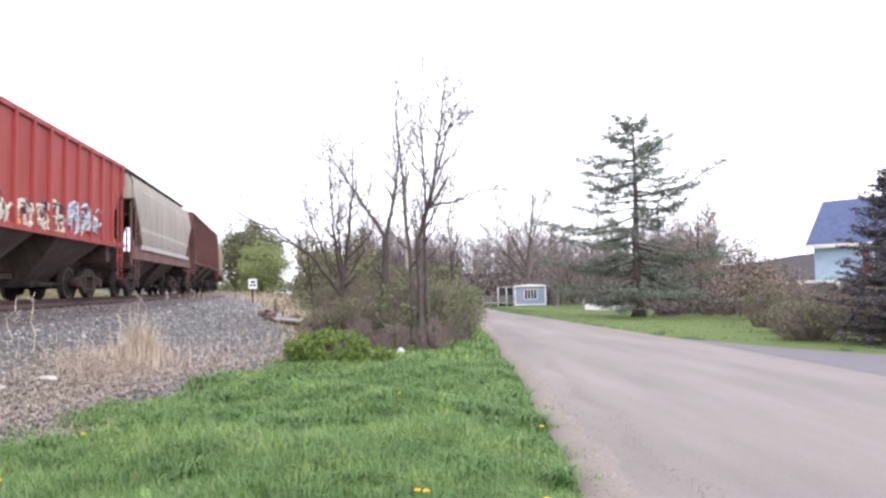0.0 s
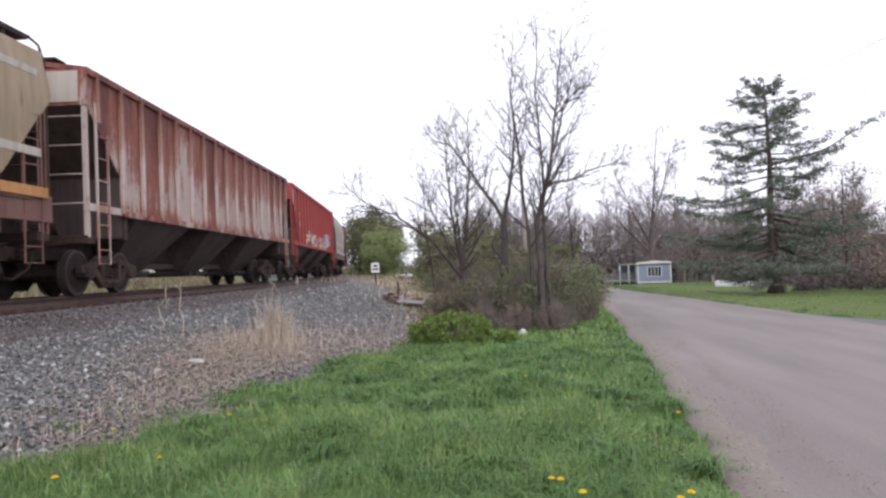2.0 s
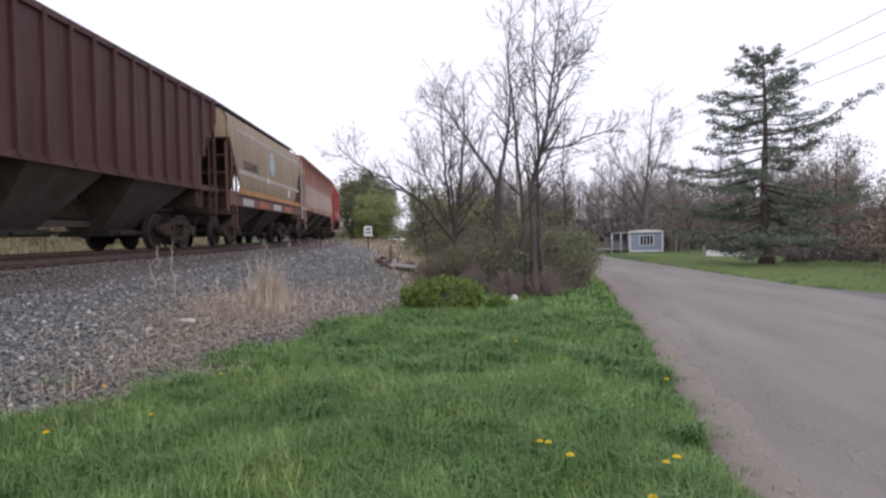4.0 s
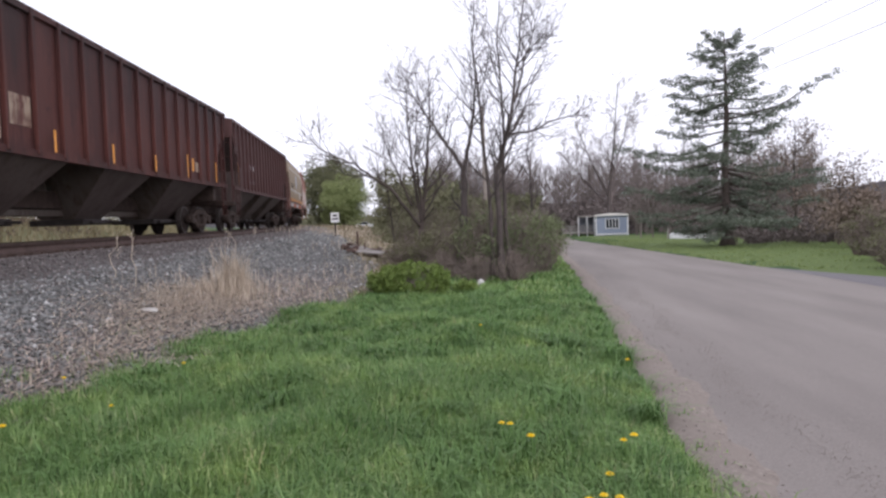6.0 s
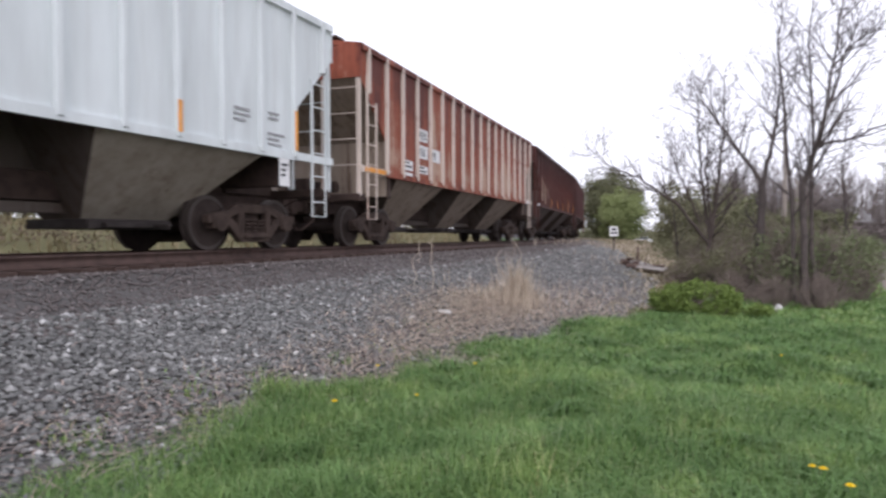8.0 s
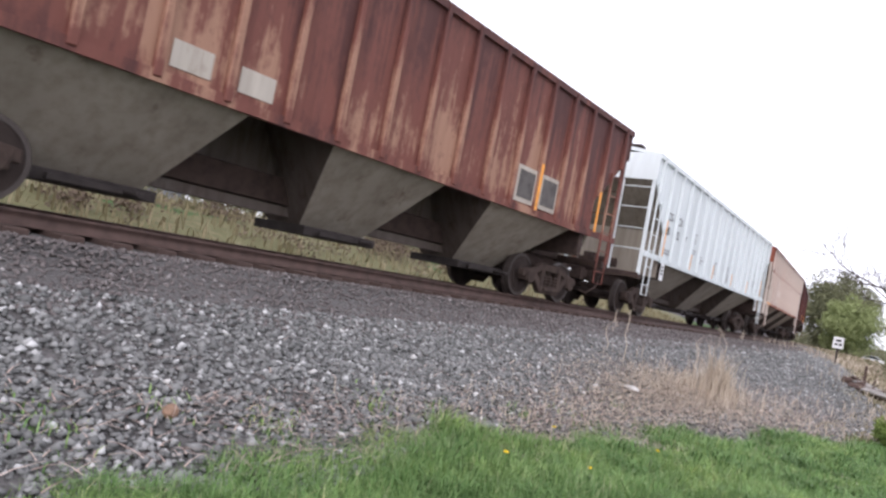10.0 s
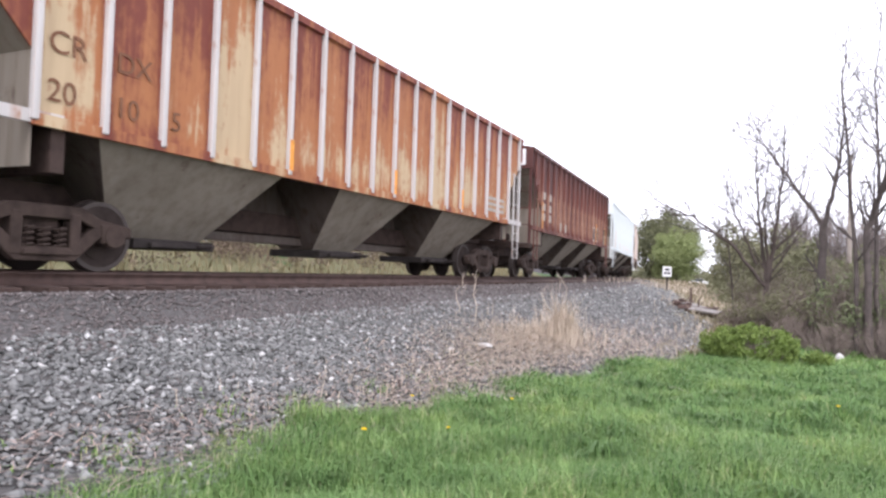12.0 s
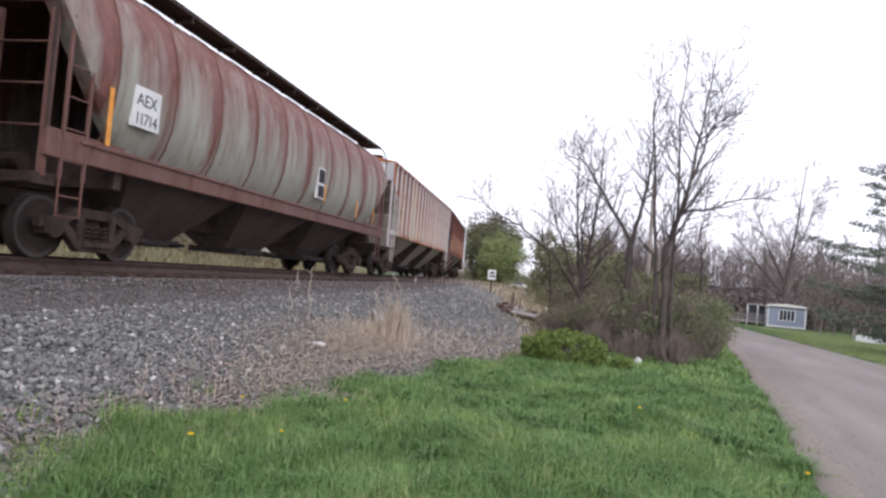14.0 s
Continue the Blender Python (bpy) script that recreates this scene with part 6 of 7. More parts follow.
spots = []
for _ in range(70):
    p = across(_r.uniform(-130, 150), -_r.uniform(44, 75), 0)
    spots.append((p.x, p.y))
wood("woods", "grey woods beyond the field across the track", spots, 7, 12, 8, FAR_TWIG)
for k in range(44):
    p = across(-70 + k * 3.6 + _r.uniform(-1, 1), -_r.uniform(33, 46), 0)
    far_tree("leafy_tree", "olive green tree beyond the track", p.x, p.y, _r.uniform(10, 13.5), _r.uniform(3.2, 4.4), DULL_OLIVE if k % 4 else OLIVE_LEAF, 95 if 18 < k < 34 else 44, 90 if 18 < k < 34 else 60, 0.19 if 18 < k < 34 else 0.22, 100 + k, 0.1)


def hill():
    az = np.linspace(-75, 62, 140)
    dist = np.array([300, 420, 560, 700, 900])
    V = []
    for d in dist:
        for a in az:
            x, y = polar(a, d)
            crest = 40 * (math.exp(-((a + 40) / 14) ** 2) + 0.35 * math.exp(-((a + 5) / 20) ** 2) + 0.3 * math.exp(-((a - 40) / 18) ** 2))
            k = {300: 0.0, 420: 0.35, 560: 0.85, 700: 1.0, 900: 0.8}[int(d)]
            V.append((x, y, -2 + crest * k * (1 + 0.06 * noise.noise((a * 0.5, d * 0.01, 0))) + 1.2 * noise.noise((a * 2.1, d, 1))))
    n = len(az)
    F = [(i * n + k, i * n + k + 1, (i + 1) * n + k + 1, (i + 1) * n + k) for i in range(len(dist) - 1) for k in range(n - 1)]
    m = Mat("wooded_hill", 1.0, 0, 0.0)
    m.color(m.ramp(m.noise(0.09, detail=8, rough=0.7), (0.3, (0.06, 0.055, 0.06)), (0.5, (0.09, 0.083, 0.088)), (0.7, (0.12, 0.118, 0.108))))
    return tagged(new("backdrop_hill", big_mesh("hill", V, F, m.m, True)), "wooded grey hillside in the distance", "hill", kind="structure")


hill()


# ---- houses, sign, poles and the rest ----
SIDING = Mat("blue_grey_siding", 0.7, 0, 0.3)
_w = SIDING.n.new("ShaderNodeTexWave")
_w.wave_type, _w.bands_direction = "BANDS", "Z"
_w.inputs["Scale"].default_value = 2.6
SIDING.l.new(SIDING.tc.outputs["Object"], _w.inputs["Vector"])
SIDING.color(SIDING.mix(SIDING.gray(SIDING.noise(1.2), 0.3, 0.7), (0.24, 0.28, 0.36), (0.29, 0.33, 0.42))).bump(_w.outputs["Fac"], 0.5, 0.02)
SIDING = SIDING.m
BLUE_ROOF = soil_mat("blue_slate_roof", (0.07, 0.09, 0.17), (0.1, 0.125, 0.22), (0.14, 0.165, 0.27), 5.0, 0.5, 0.02)
LIGHT_BLUE = plain("pale_blue_siding", (0.33, 0.42, 0.52), 0.7, 0, 0.12, 2)
CREAM = plain("cream_trim", (0.72, 0.7, 0.66), 0.6, 0, 0.1, 3)
DARKWIN = Mat("window_glass", 0.08, 0, 0.6).color((0.03, 0.035, 0.045)).m
GREYWOOD = plain("weathered_wood", (0.3, 0.28, 0.26), 0.9, 0, 0.3, 5)
DARKWALL = plain("shaded_wall", (0.16, 0.17, 0.2), 0.8, 0, 0.2, 2)
BRICKRED = plain("red_brown_shutter", (0.3, 0.09, 0.08), 0.8, 0, 0.2, 4)
POLEWOOD = plain("pale_pole_wood", (0.3, 0.26, 0.23), 0.9, 0, 0.3, 5)
TARP = plain("white_sheet_metal", (0.7, 0.71, 0.73), 0.5, 0, 0.1, 2)
BROWNWOOD = plain("rotting_wood", (0.12, 0.08, 0.068), 0.95, 0, 0.4, 6)


def boxed(name, parent, mat, x0, x1, y0, y1, z0, z1, label="", bevel=0.0):
    a = Acc()
    a.box(x0, x1, y0, y1, z0, z1)
    return part(name, a.mesh(name, mat, bevel=bevel), parent, label)


def window_at(parent, x0, x1, y, z0, z1, panes=3, trim=WHITE):
    """A window on a wall that faces -y: frame, mullions, panes."""
    a = Acc()
    t = 0.07
    a.box(x0 - t, x1 + t, y - 0.05, y, z0 - t, z0)
    a.box(x0 - t, x1 + t, y - 0.05, y, z1, z1 + t)
    for k in range(panes + 1):
        x = x0 + (x1 - x0) * k / panes
        a.box(x - t / 2 - (t / 2 if k == 0 else 0), x + t / 2 + (t / 2 if k == panes else 0), y - 0.05, y, z0, z1)
    w = part("window", a.mesh("window", trim), parent)
    for k in range(panes):
        boxed("pane", w, DARKWIN, x0 + (x1 - x0) * k / panes + t / 2, x0 + (x1 - x0) * (k + 1) / panes - t / 2, y - 0.012, y - 0.004, z0, z1)


# mobile home at the end of the lawn; its space: x to the right, -y towards the road's near end
home = tagged(new("mobile_home"), "blue-grey mobile home with white trim and a porch", "house")
home.matrix_basis = pose(13.1, 88.2, -1.33, 0, 0, -8.5)
boxed("wall", home, SIDING, -1.95, 1.95, 0, 11, 0.1, 2.55, "blue-grey lap siding")
boxed("skirting", home, DARKWALL, -1.9, 1.9, 0.05, 10.9, 0, 0.12)
for x in (-1.95, 1.95):
    boxed("corner_trim", home, WHITE, x - 0.08, x + 0.08, -0.04, 0.06, 0.05, 2.6)
boxed("base_trim", home, WHITE, -1.9, 1.9, -0.05, -0.004, 0.1, 0.28)
a = Acc()
a.prism([(-2.15, 2.5), (2.15, 2.5), (2.15, 2.66), (0, 2.86), (-2.15, 2.66)], -0.25, 11.2)
part("roof", a.mesh("roof", CREAM), home, "low white roof")
window_at(home, -0.75, 0.85, -0.004, 0.95, 2.1, 4)
boxed("porch_roof", home, GREYWOOD, -4.3, -2.0, 1.0, 5.5, 2.42, 2.55)
boxed("porch_deck", home, GREYWOOD, -6.2, -2.0, 0.8, 5.5, 0.35, 0.48)
# this wall's dark colour carries the shade at the back of the porch
boxed("porch_wall", home, DARKWALL, -4.2, -2.0, 3.6, 3.75, 0.48, 2.42)
for x in (-4.2, -3.1, -2.2):
    boxed("porch_post", home, WHITE, x - 0.06, x + 0.06, 1.0, 1.12, 0, 2.42)
for x in (-6.15, -5.2):
    boxed("rail_post", home, GREYWOOD, x - 0.05, x + 0.05, 0.85, 0.95, 0, 1.35)
for z in (0.9, 1.3):
    boxed("porch_rail", home, GREYWOOD, -6.2, -2.2, 0.86, 0.94, z - 0.05, z + 0.03)
a = Acc()
for k in range(18):
    a.box(-6.1 + k * 0.22, -6.06 + k * 0.22, 0.88, 0.92, 0.48, 1.3)
part("balusters", a.mesh("balusters", GREYWOOD), home)

shed = tagged(new("white_tank"), "low white sheet-metal tank on the lawn edge", "tank")
shed.matrix_basis = pose(14.9, 58.3, -0.86, 0, 0, -10)
a = Acc()
a.prism([(-1.5, 0), (1.5, 0), (1.5, 0.4), (1.35, 0.5), (-1.3, 0.58), (-1.5, 0.45)], -0.5, 0.5)
part("shell", a.mesh("shell", TARP, bevel=0.03), shed)
boxed("post", shed, GREYWOOD, 1.55, 1.68, -0.1, 0.1, 0, 0.95)
boxed("post", shed, GREYWOOD, -1.7, -1.58, -0.1, 0.1, 0, 1.0)
boxed("crate", shed, GREYWOOD, 1.75, 2.3, -0.3, 0.3, 0, 0.72)

# blue-roofed house across the road
house = tagged(new("blue_house"), "pale blue two-part house with slate-blue gabled roofs", "house")
house.matrix_basis = pose(25.3, 36.6, -0.75, 0, 0, -50)


def gable(parent, x0, x1, y0, y1, z0, eave, ridge, wall, roof, over=0.35):
    """A block with its ridge along x."""
    boxed("wall", parent, wall, x0, x1, y0, y1, z0, eave)
    ym = (y0 + y1) / 2
    for x in (x0 + 0.06, x1 - 0.06):
        a = Acc()
        a.add([(x - 0.05, y0, eave), (x - 0.05, y1, eave), (x - 0.05, ym, ridge), (x + 0.05, y0, eave), (x + 0.05, y1, eave), (x + 0.05, ym, ridge)], [(0, 1, 2), (3, 5, 4), (0, 3, 4, 1), (1, 4, 5, 2), (2, 5, 3, 0)])
        part("gable_wall", a.mesh("gable_wall", wall), parent)
    slope = (ridge - eave) / (ym - y0)
    for s in (-1, 1):
        e, m = (y0 - over, ym) if s < 0 else (y1 + over, ym)
        ze = eave - over * slope
        a = Acc()
        a.add([(x0 - over, e, ze), (x1 + over, e, ze), (x1 + over, m, ridge), (x0 - over, m, ridge), (x0 - over, e, ze + 0.14), (x1 + over, e, ze + 0.14), (x1 + over, m, ridge + 0.14), (x0 - over, m, ridge + 0.14)],
              [(0, 3, 2, 1), (4, 5, 6, 7), (0, 1, 5, 4), (1, 2, 6, 5), (2, 3, 7, 6), (3, 0, 4, 7)])
        part("roof", a.mesh("roof", roof), parent, "slate-blue shingle roof")
        boxed("fascia", parent, CREAM, x0 - over - 0.03, x1 + over + 0.03, e - 0.04 if s < 0 else e - 0.02, e + 0.02 if s < 0 else e + 0.04, ze - 0.12, ze + 0.1)
        for x in (x0 - over, x1 + over):
            a = Acc()
            a.add([(x - 0.04, e, ze - 0.1), (x + 0.04, e, ze - 0.1), (x + 0.04, m, ridge - 0.1), (x - 0.04, m, ridge - 0.1), (x - 0.04, e, ze + 0.16), (x + 0.04, e, ze + 0.16), (x + 0.04, m, ridge + 0.16), (x - 0.04, m, ridge + 0.16)],
                  [(0, 3, 2, 1), (4, 5, 6, 7), (0, 1, 5, 4), (1, 2, 6, 5), (2, 3, 7, 6), (3, 0, 4, 7)])
            part("rake_board", a.mesh("rake_board", CREAM), parent)


gable(house, -4.0, 1.6, 0.0, 5.2, 0.0, 4.5, 6.9, LIGHT_BLUE, BLUE_ROOF)
gable(house, 1.7, 10.5, -0.8, 6.8, 0.0, 6.1, 9.7, LIGHT_BLUE, BLUE_ROOF)
window_at(house, -0.9, 0.6, -0.004, 2.5, 3.9, 2)
window_at(house, 3.0, 4.6, -0.804, 2.2, 3.8, 2)
boxed("shutter", house, BRICKRED, -1.45, -1.1, -0.05, -0.004, 2.5, 3.9)
boxed("porch_roof", house, CREAM, -4.3, 1.6, -1.8, -0.004, 2.05, 2.2)
for x in (-4.1, -2.2, -0.3, 1.4):
    boxed("porch_post", house, CREAM, x - 0.07, x + 0.07, -1.75, -1.6, 0, 2.05)
boxed("chimney", house, GREYWOOD, 5.5, 6.2, 2.6, 3.3, 9.0, 10.4)

# white-roofed house beyond the track
cottage = tagged(new("white_roofed_house"), "small dark grey house with a white metal roof", "house")
cottage.matrix_basis = pose(-44.0, 16.0, float(land_z(np.array(-44.0), np.array(16.0))) - 0.1, 0, 0, 62)
boxed("wall", cottage, DARKWALL, -3, 3, -2.2, 2.2, 0, 2.6)
a = Acc()
for s in (-1, 1):
    a.add([(-3.4, s * 2.6, 2.45), (3.4, s * 2.6, 2.45), (3.4, 0, 3.6), (-3.4, 0, 3.6), (-3.4, s * 2.6, 2.6), (3.4, s * 2.6, 2.6), (3.4, 0, 3.75), (-3.4, 0, 3.75)], [(0, 3, 2, 1), (4, 5, 6, 7), (0, 1, 5, 4), (1, 2, 6, 5), (2, 3, 7, 6), (3, 0, 4, 7)])
part("roof", a.mesh("roof", TARP), cottage, "white metal roof")
for x in (-2.9, 2.9):
    a = Acc()
    a.add([(x - 0.05, -2.2, 2.6), (x - 0.05, 2.2, 2.6), (x - 0.05, 0, 3.5), (x + 0.05, -2.2, 2.6), (x + 0.05, 2.2, 2.6), (x + 0.05, 0, 3.5)], [(0, 1, 2), (3, 5, 4), (0, 3, 4, 1), (1, 4, 5, 2), (2, 5, 3, 0)])
    part("gable_wall", a.mesh("gable_wall", DARKWALL), cottage)
window_at(cottage, -1.6, -0.6, -2.204, 1.0, 2.1, 2)
window_at(cottage, 0.7, 1.7, -2.204, 1.0, 2.1, 2)

# track-side sign
sx, sy = -11.2, 44.0
sz = float(ground_z(sx, sy))
sign = tagged(new("track_sign"), "small white trackside sign on a dark post", "sign")
sign.matrix_basis = pose(sx, sy, sz, 0, 0, 12)
boxed("post", sign, BLACK, -0.05, 0.05, -0.04, 0.04, -0.1, 1.35)
boxed("plate", sign, WHITE, -0.27, 0.27, -0.075, -0.045, 0.98, 1.62, "white sign plate", 0.008)
for k, (x0, x1, z) in enumerate(((-0.12, 0.14, 1.42), (-0.17, -0.03, 1.2), (0.02, 0.19, 1.2))):
    boxed("writing", sign, INK, x0, x1, -0.084, -0.077, z - 0.06, z + 0.07)

# white car parked by the crossing
car_w = tagged(new("parked_car"), "white saloon car parked far down the line", "car")
cwx, cwy = polar(12.05, 150)
car_w.matrix_basis = pose(cwx, cwy, float(land_z(np.array(cwx), np.array(cwy))), 0, 0, 185)
a = Acc()
a.prism([(-2.1, 0.35), (2.1, 0.35), (2.15, 0.7), (1.95, 0.9), (1.1, 0.98), (-1.6, 1.0), (-2.1, 0.92)], -0.85, 0.85)
part("body", a.mesh("body", WHITE, bevel=0.05), car_w)
a = Acc()
a.prism([(-1.5, 1.0), (1.05, 0.98), (0.45, 1.42), (-0.95, 1.44)], -0.72, 0.72)
cab = part("cabin", a.mesh("cabin", DARKWIN, bevel=0.04), car_w, "dark glass cabin")
a = Acc()
a.prism([(-0.95, 1.44), (0.45, 1.42), (0.4, 1.47), (-0.9, 1.49)], -0.7, 0.7)
part("roof", a.mesh("roof", WHITE), car_w)
for x in (-1.3, 1.3):
    for s in (-1, 1):
        a = Acc()
        a.disc((x, s * 0.8, 0.31), 0.31, -0.1, 0.1, 18)
        part("wheel", a.mesh("wheel", BLACK), car_w)
ln = strip("lane", lambda y: -46.0, lambda y: -18.0, 144.0, 149.0, 0.8, lambda x, y, k: land_z(np.array(x), np.array(y)) + 0.05, ROAD_DIRT)
tagged(new("side_lane", ln), "pale dirt lane near the line", "lane", kind="structure")


def power_pole(x, y, h, label, arms=True):
    z = float(land_z(np.array(x), np.array(y)))
    p = tagged(new("utility_pole"), label, "utility pole", "utility poles")
    p.matrix_basis = pose(x, y, z - 0.1)
    a = Acc()
    a.tube([(0, 0, 0), (0.02, 0, h * 0.5), (0, 0, h)], [0.15, 0.13, 0.1], 10)
    part("pole", a.mesh("pole", POLEWOOD), p)
    if arms:
        boxed("crossarm", p, POLEWOOD, -1.1, 1.1, -0.06, 0.06, h - 0.5, h - 0.38)
        for x2 in (-1.0, -0.4, 0.4, 1.0):
            a = Acc()
            a.tube([(x2, 0, h - 0.38), (x2, 0, h - 0.2)], [0.04, 0.03], 8)
            part("insulator", a.mesh("insulator", WHITE), p)


power_pole(-1.45, 47.0, 9.9, "weathered wooden utility pole behind the thicket", False)
power_pole(*polar(8.5, 92), 7.6, "pale wooden utility pole beyond the scrub")
power_pole(-1.6, 101.0, 10.2, "weathered wooden utility pole in the woods")
power_pole(17.2, 8.0, 9.6, "weathered wooden utility pole beside the driveway")

WIREMAT = plain("black_wire", (0.06, 0.06, 0.065), 0.7)
for off, z0 in ((-1.0, 9.35), (0.4, 8.2), (1.0, 9.35)):
    a = Acc()
    pts = []
    for k in range(25):
        f = k / 24
        pts.append((17.2 + off - 18.8 * f, 8.0 + 93 * f, z0 - 0.6 * f - 1.0 * 4 * f * (1 - f) * 0.5 + 0.35))
    a.tube(pts, [0.011] * 25, 4)
    tagged(new("overhead_wire", a.mesh("overhead_wire", WIREMAT)), "thin black overhead wire along the road", "wire", "overhead wires")

# rotten timbers dumped at the foot of the bank
for i, (x, y, lng, rz, ry) in enumerate(((-6.2, 27.9, 1.3, 30, 12), (-5.6, 26.6, 1.6, -20, 6), (-5.3, 26.0, 1.1, -8, 3), (-5.9, 27.4, 0.9, 70, 18))):
    a = Acc()
    r = random.Random(i)
    a.tube([(-lng / 2, 0, 0.0), (0, 0.03, 0.03), (lng / 2, 0, 0)], [0.12, 0.14, 0.09], 8)
    for k in range(3):
        p = Vector((r.uniform(-0.4, 0.4) * lng, 0, 0.08))
        a.tube([p, p + Vector((r.uniform(-0.2, 0.2), r.uniform(-0.2, 0.2), r.uniform(0.2, 0.4)))], [0.03, 0.012], 5)
    t = new("rotten_log", a.mesh("rotten_log", BROWNWOOD))
    t.matrix_basis = pose(x, y, float(ground_z(x, y)) + 0.12, 0, ry, rz)
    tagged(t, "rotten brown timber dumped at the foot of the bank", "log", "dumped timbers")
for x, y, lng, rz, ry, rx, mat in ((-5.75, 27.0, 1.5, -38, 9, 14, GREYWOOD), (-5.45, 26.4, 1.3, -15, -3, 8, BROWNWOOD), (-5.2, 25.7, 1.25, -24, 4, 20, GREYWOOD), (-6.0, 27.6, 1.1, 20, 20, -12, BROWNWOOD), (-5.0, 26.5, 0.9, 62, 6, 5, BROWNWOOD)):
    a = Acc()
    a.prism([(-lng / 2, -0.03), (lng / 2 - 0.08, -0.03), (lng / 2, 0.0), (lng / 2 - 0.03, 0.03), (-lng / 2 + 0.05, 0.03)], -0.13, 0.13)
    t = new("old_board", a.mesh("old_board", mat, bevel=0.006))
    t.matrix_basis = pose(x, y, float(ground_z(x, y)) + 0.26, rx, ry, rz)
    tagged(t, "broken weathered board lying on the dumped timbers", "board", "dumped boards")
a = Acc()
a.tube([(0, 0, -0.1), (0.02, 0, 0.45), (0, 0, 0.85)], [0.055, 0.05, 0.04], 8)
t = new("broken_post", a.mesh("broken_post", BROWNWOOD))
t.matrix_basis = pose(-6.3, 28.4, float(ground_z(-6.3, 28.4)), 4, 3, 0)
tagged(t, "short broken wooden post standing by the dumped timbers", "post")
for x, y, w in ((-5.0, 28.6, 0.6), (-4.4, 27.2, 0.5)):
    bush("dead_brush", "low heap of dead brown weeds beside the timbers", x, y, w, w * 0.8, 0.5, 0, 0, 0, None, 90, 0, 0, "brush", TWIG, 0.01)


# ---- lettering, stripes and patches on the cars ----
# The side that faces the road is y = -HALF; panels between posts lie a little further in.
def words(car, text, x, z, size, mat, y=-HALF + 0.055, spacing=1.0):
    cu = bpy.data.curves.new("lettering", "FONT")
    cu.body, cu.size, cu.space_character = text, size, spacing
    cu.extrude = 0.0015
    cu.materials.append(mat)
    ob = new("lettering", cu)
    ob.parent = car
    ob.matrix_basis = pose(x, y, z, 90, 0, 0)
    return ob


def decal(car, x0, x1, z0, z1, mat, name="marking", label="", y=-HALF + 0.062):
    return boxed(name, car, mat, x0, x1, y - 0.002, y + 0.003, z0, z1, label)


def fine_print(car, x, z, w, rows, mat=GREYINK, y=-HALF + 0.058, step=0.09):
    r = random.Random(int(x * 100) + rows)
    for k in range(rows):
        decal(car, x, x + w * r.uniform(0.6, 1.0), z - k * step, z - k * step + step * 0.45, mat, "small_writing", "", y)


def pitch(E, n):
    return 2 * (E - 0.35) / n


def panel(E, i, n=17):
    """Left edge of the panel between posts i and i + 1."""
    return -(E - 0.35) + pitch(E, n) * i + 0.08


# white car
p = [panel(WE, i) for i in range(17)]
words(white_car, "CG", p[1] + 0.1, 2.8, 0.32, INK)
words(white_car, "CX", p[2] + 0.1, 2.8, 0.32, INK)
words(white_car, "20", p[1] + 0.1, 2.4, 0.32, INK)
words(white_car, "22", p[2] + 0.1, 2.4, 0.32, INK)
words(white_car, "7", p[3] + 0.1, 2.4, 0.32, INK)
for i, dx, z, w, rows in ((1, 0.2, 1.95, 0.5, 2), (4, 0.1, 2.8, 0.3, 4), (4, 0.08, 2.3, 0.5, 2), (5, 0.1, 2.2, 0.5, 3), (7, 0.1, 2.25, 0.5, 5), (9, 0.1, 2.3, 0.5, 7), (14, 0.2, 2.25, 0.45, 3), (15, 0.15, 2.3, 0.3, 2), (15, 0.12, 1.95, 0.45, 3)):
    fine_print(white_car, p[i] + dx, z, w, rows)
for i, z0, z1 in ((1, 1.75, 2.75), (4, 1.7, 2.15), (7, 1.7, 2.15), (10, 1.7, 2.15), (13, 1.7, 2.15), (16, 1.75, 2.45)):
    decal(white_car, p[i] - 0.12, p[i] - 0.04, z0, z1, ORANGE, "reflector", "amber reflective stripe", -HALF - 0.012)
for k in (-1, 1):
    decal(white_car, min(k * (WE - 1.75), k * (WE - 1.45)), max(k * (WE - 1.75), k * (WE - 1.45)), 1.1, 1.6, WHITE, "placard", "white placard with black print", -HALF + 0.02)
    fine_print(white_car, k * (WE - 1.6) - 0.1, 1.45, 0.2, 3, INK, -HALF + 0.012)
words(white_car, "CGCX", 0, 0, 0.22, INK).matrix_basis = pose(-WE - 0.02, 0.32, 4.02, 90, 0, -90)
words(white_car, "20227", 0, 0, 0.22, INK).matrix_basis = pose(-WE - 0.02, 0.32, 3.76, 90, 0, -90)

# red rusted car with white plates
p = [panel(AE, i) for i in range(17)]
for i, z0, z1 in ((3, 2.68, 3.0), (3, 2.24, 2.58), (4, 2.24, 2.58), (3, 1.85, 2.05), (2, 1.85, 2.1), (2, 1.64, 1.8)):
    decal(aex_car, p[i], p[i] + (0.72 if i > 2 else 0.6), z0, z1, WHITE, "plate", "white painted lettering panel")
words(aex_car, "AEX", p[3] + 0.06, 2.73, 0.3, INK)
words(aex_car, "126", p[3] + 0.06, 2.3, 0.3, INK)
words(aex_car, "19", p[4] + 0.08, 2.3, 0.3, INK)
fine_print(aex_car, p[3] + 0.05, 1.98, 0.6, 2, INK)
fine_print(aex_car, p[2] + 0.05, 2.02, 0.5, 2, INK)
decal(aex_car, -AE + 0.15, -AE + 1.2, 1.62, 1.72, ORANGE, "reflector", "amber reflective stripe", -HALF + 0.03)
decal(aex_car, AE - 1.4, AE - 0.5, 1.62, 1.72, WHITE, "reflector", "white reflective stripe", -HALF + 0.03)

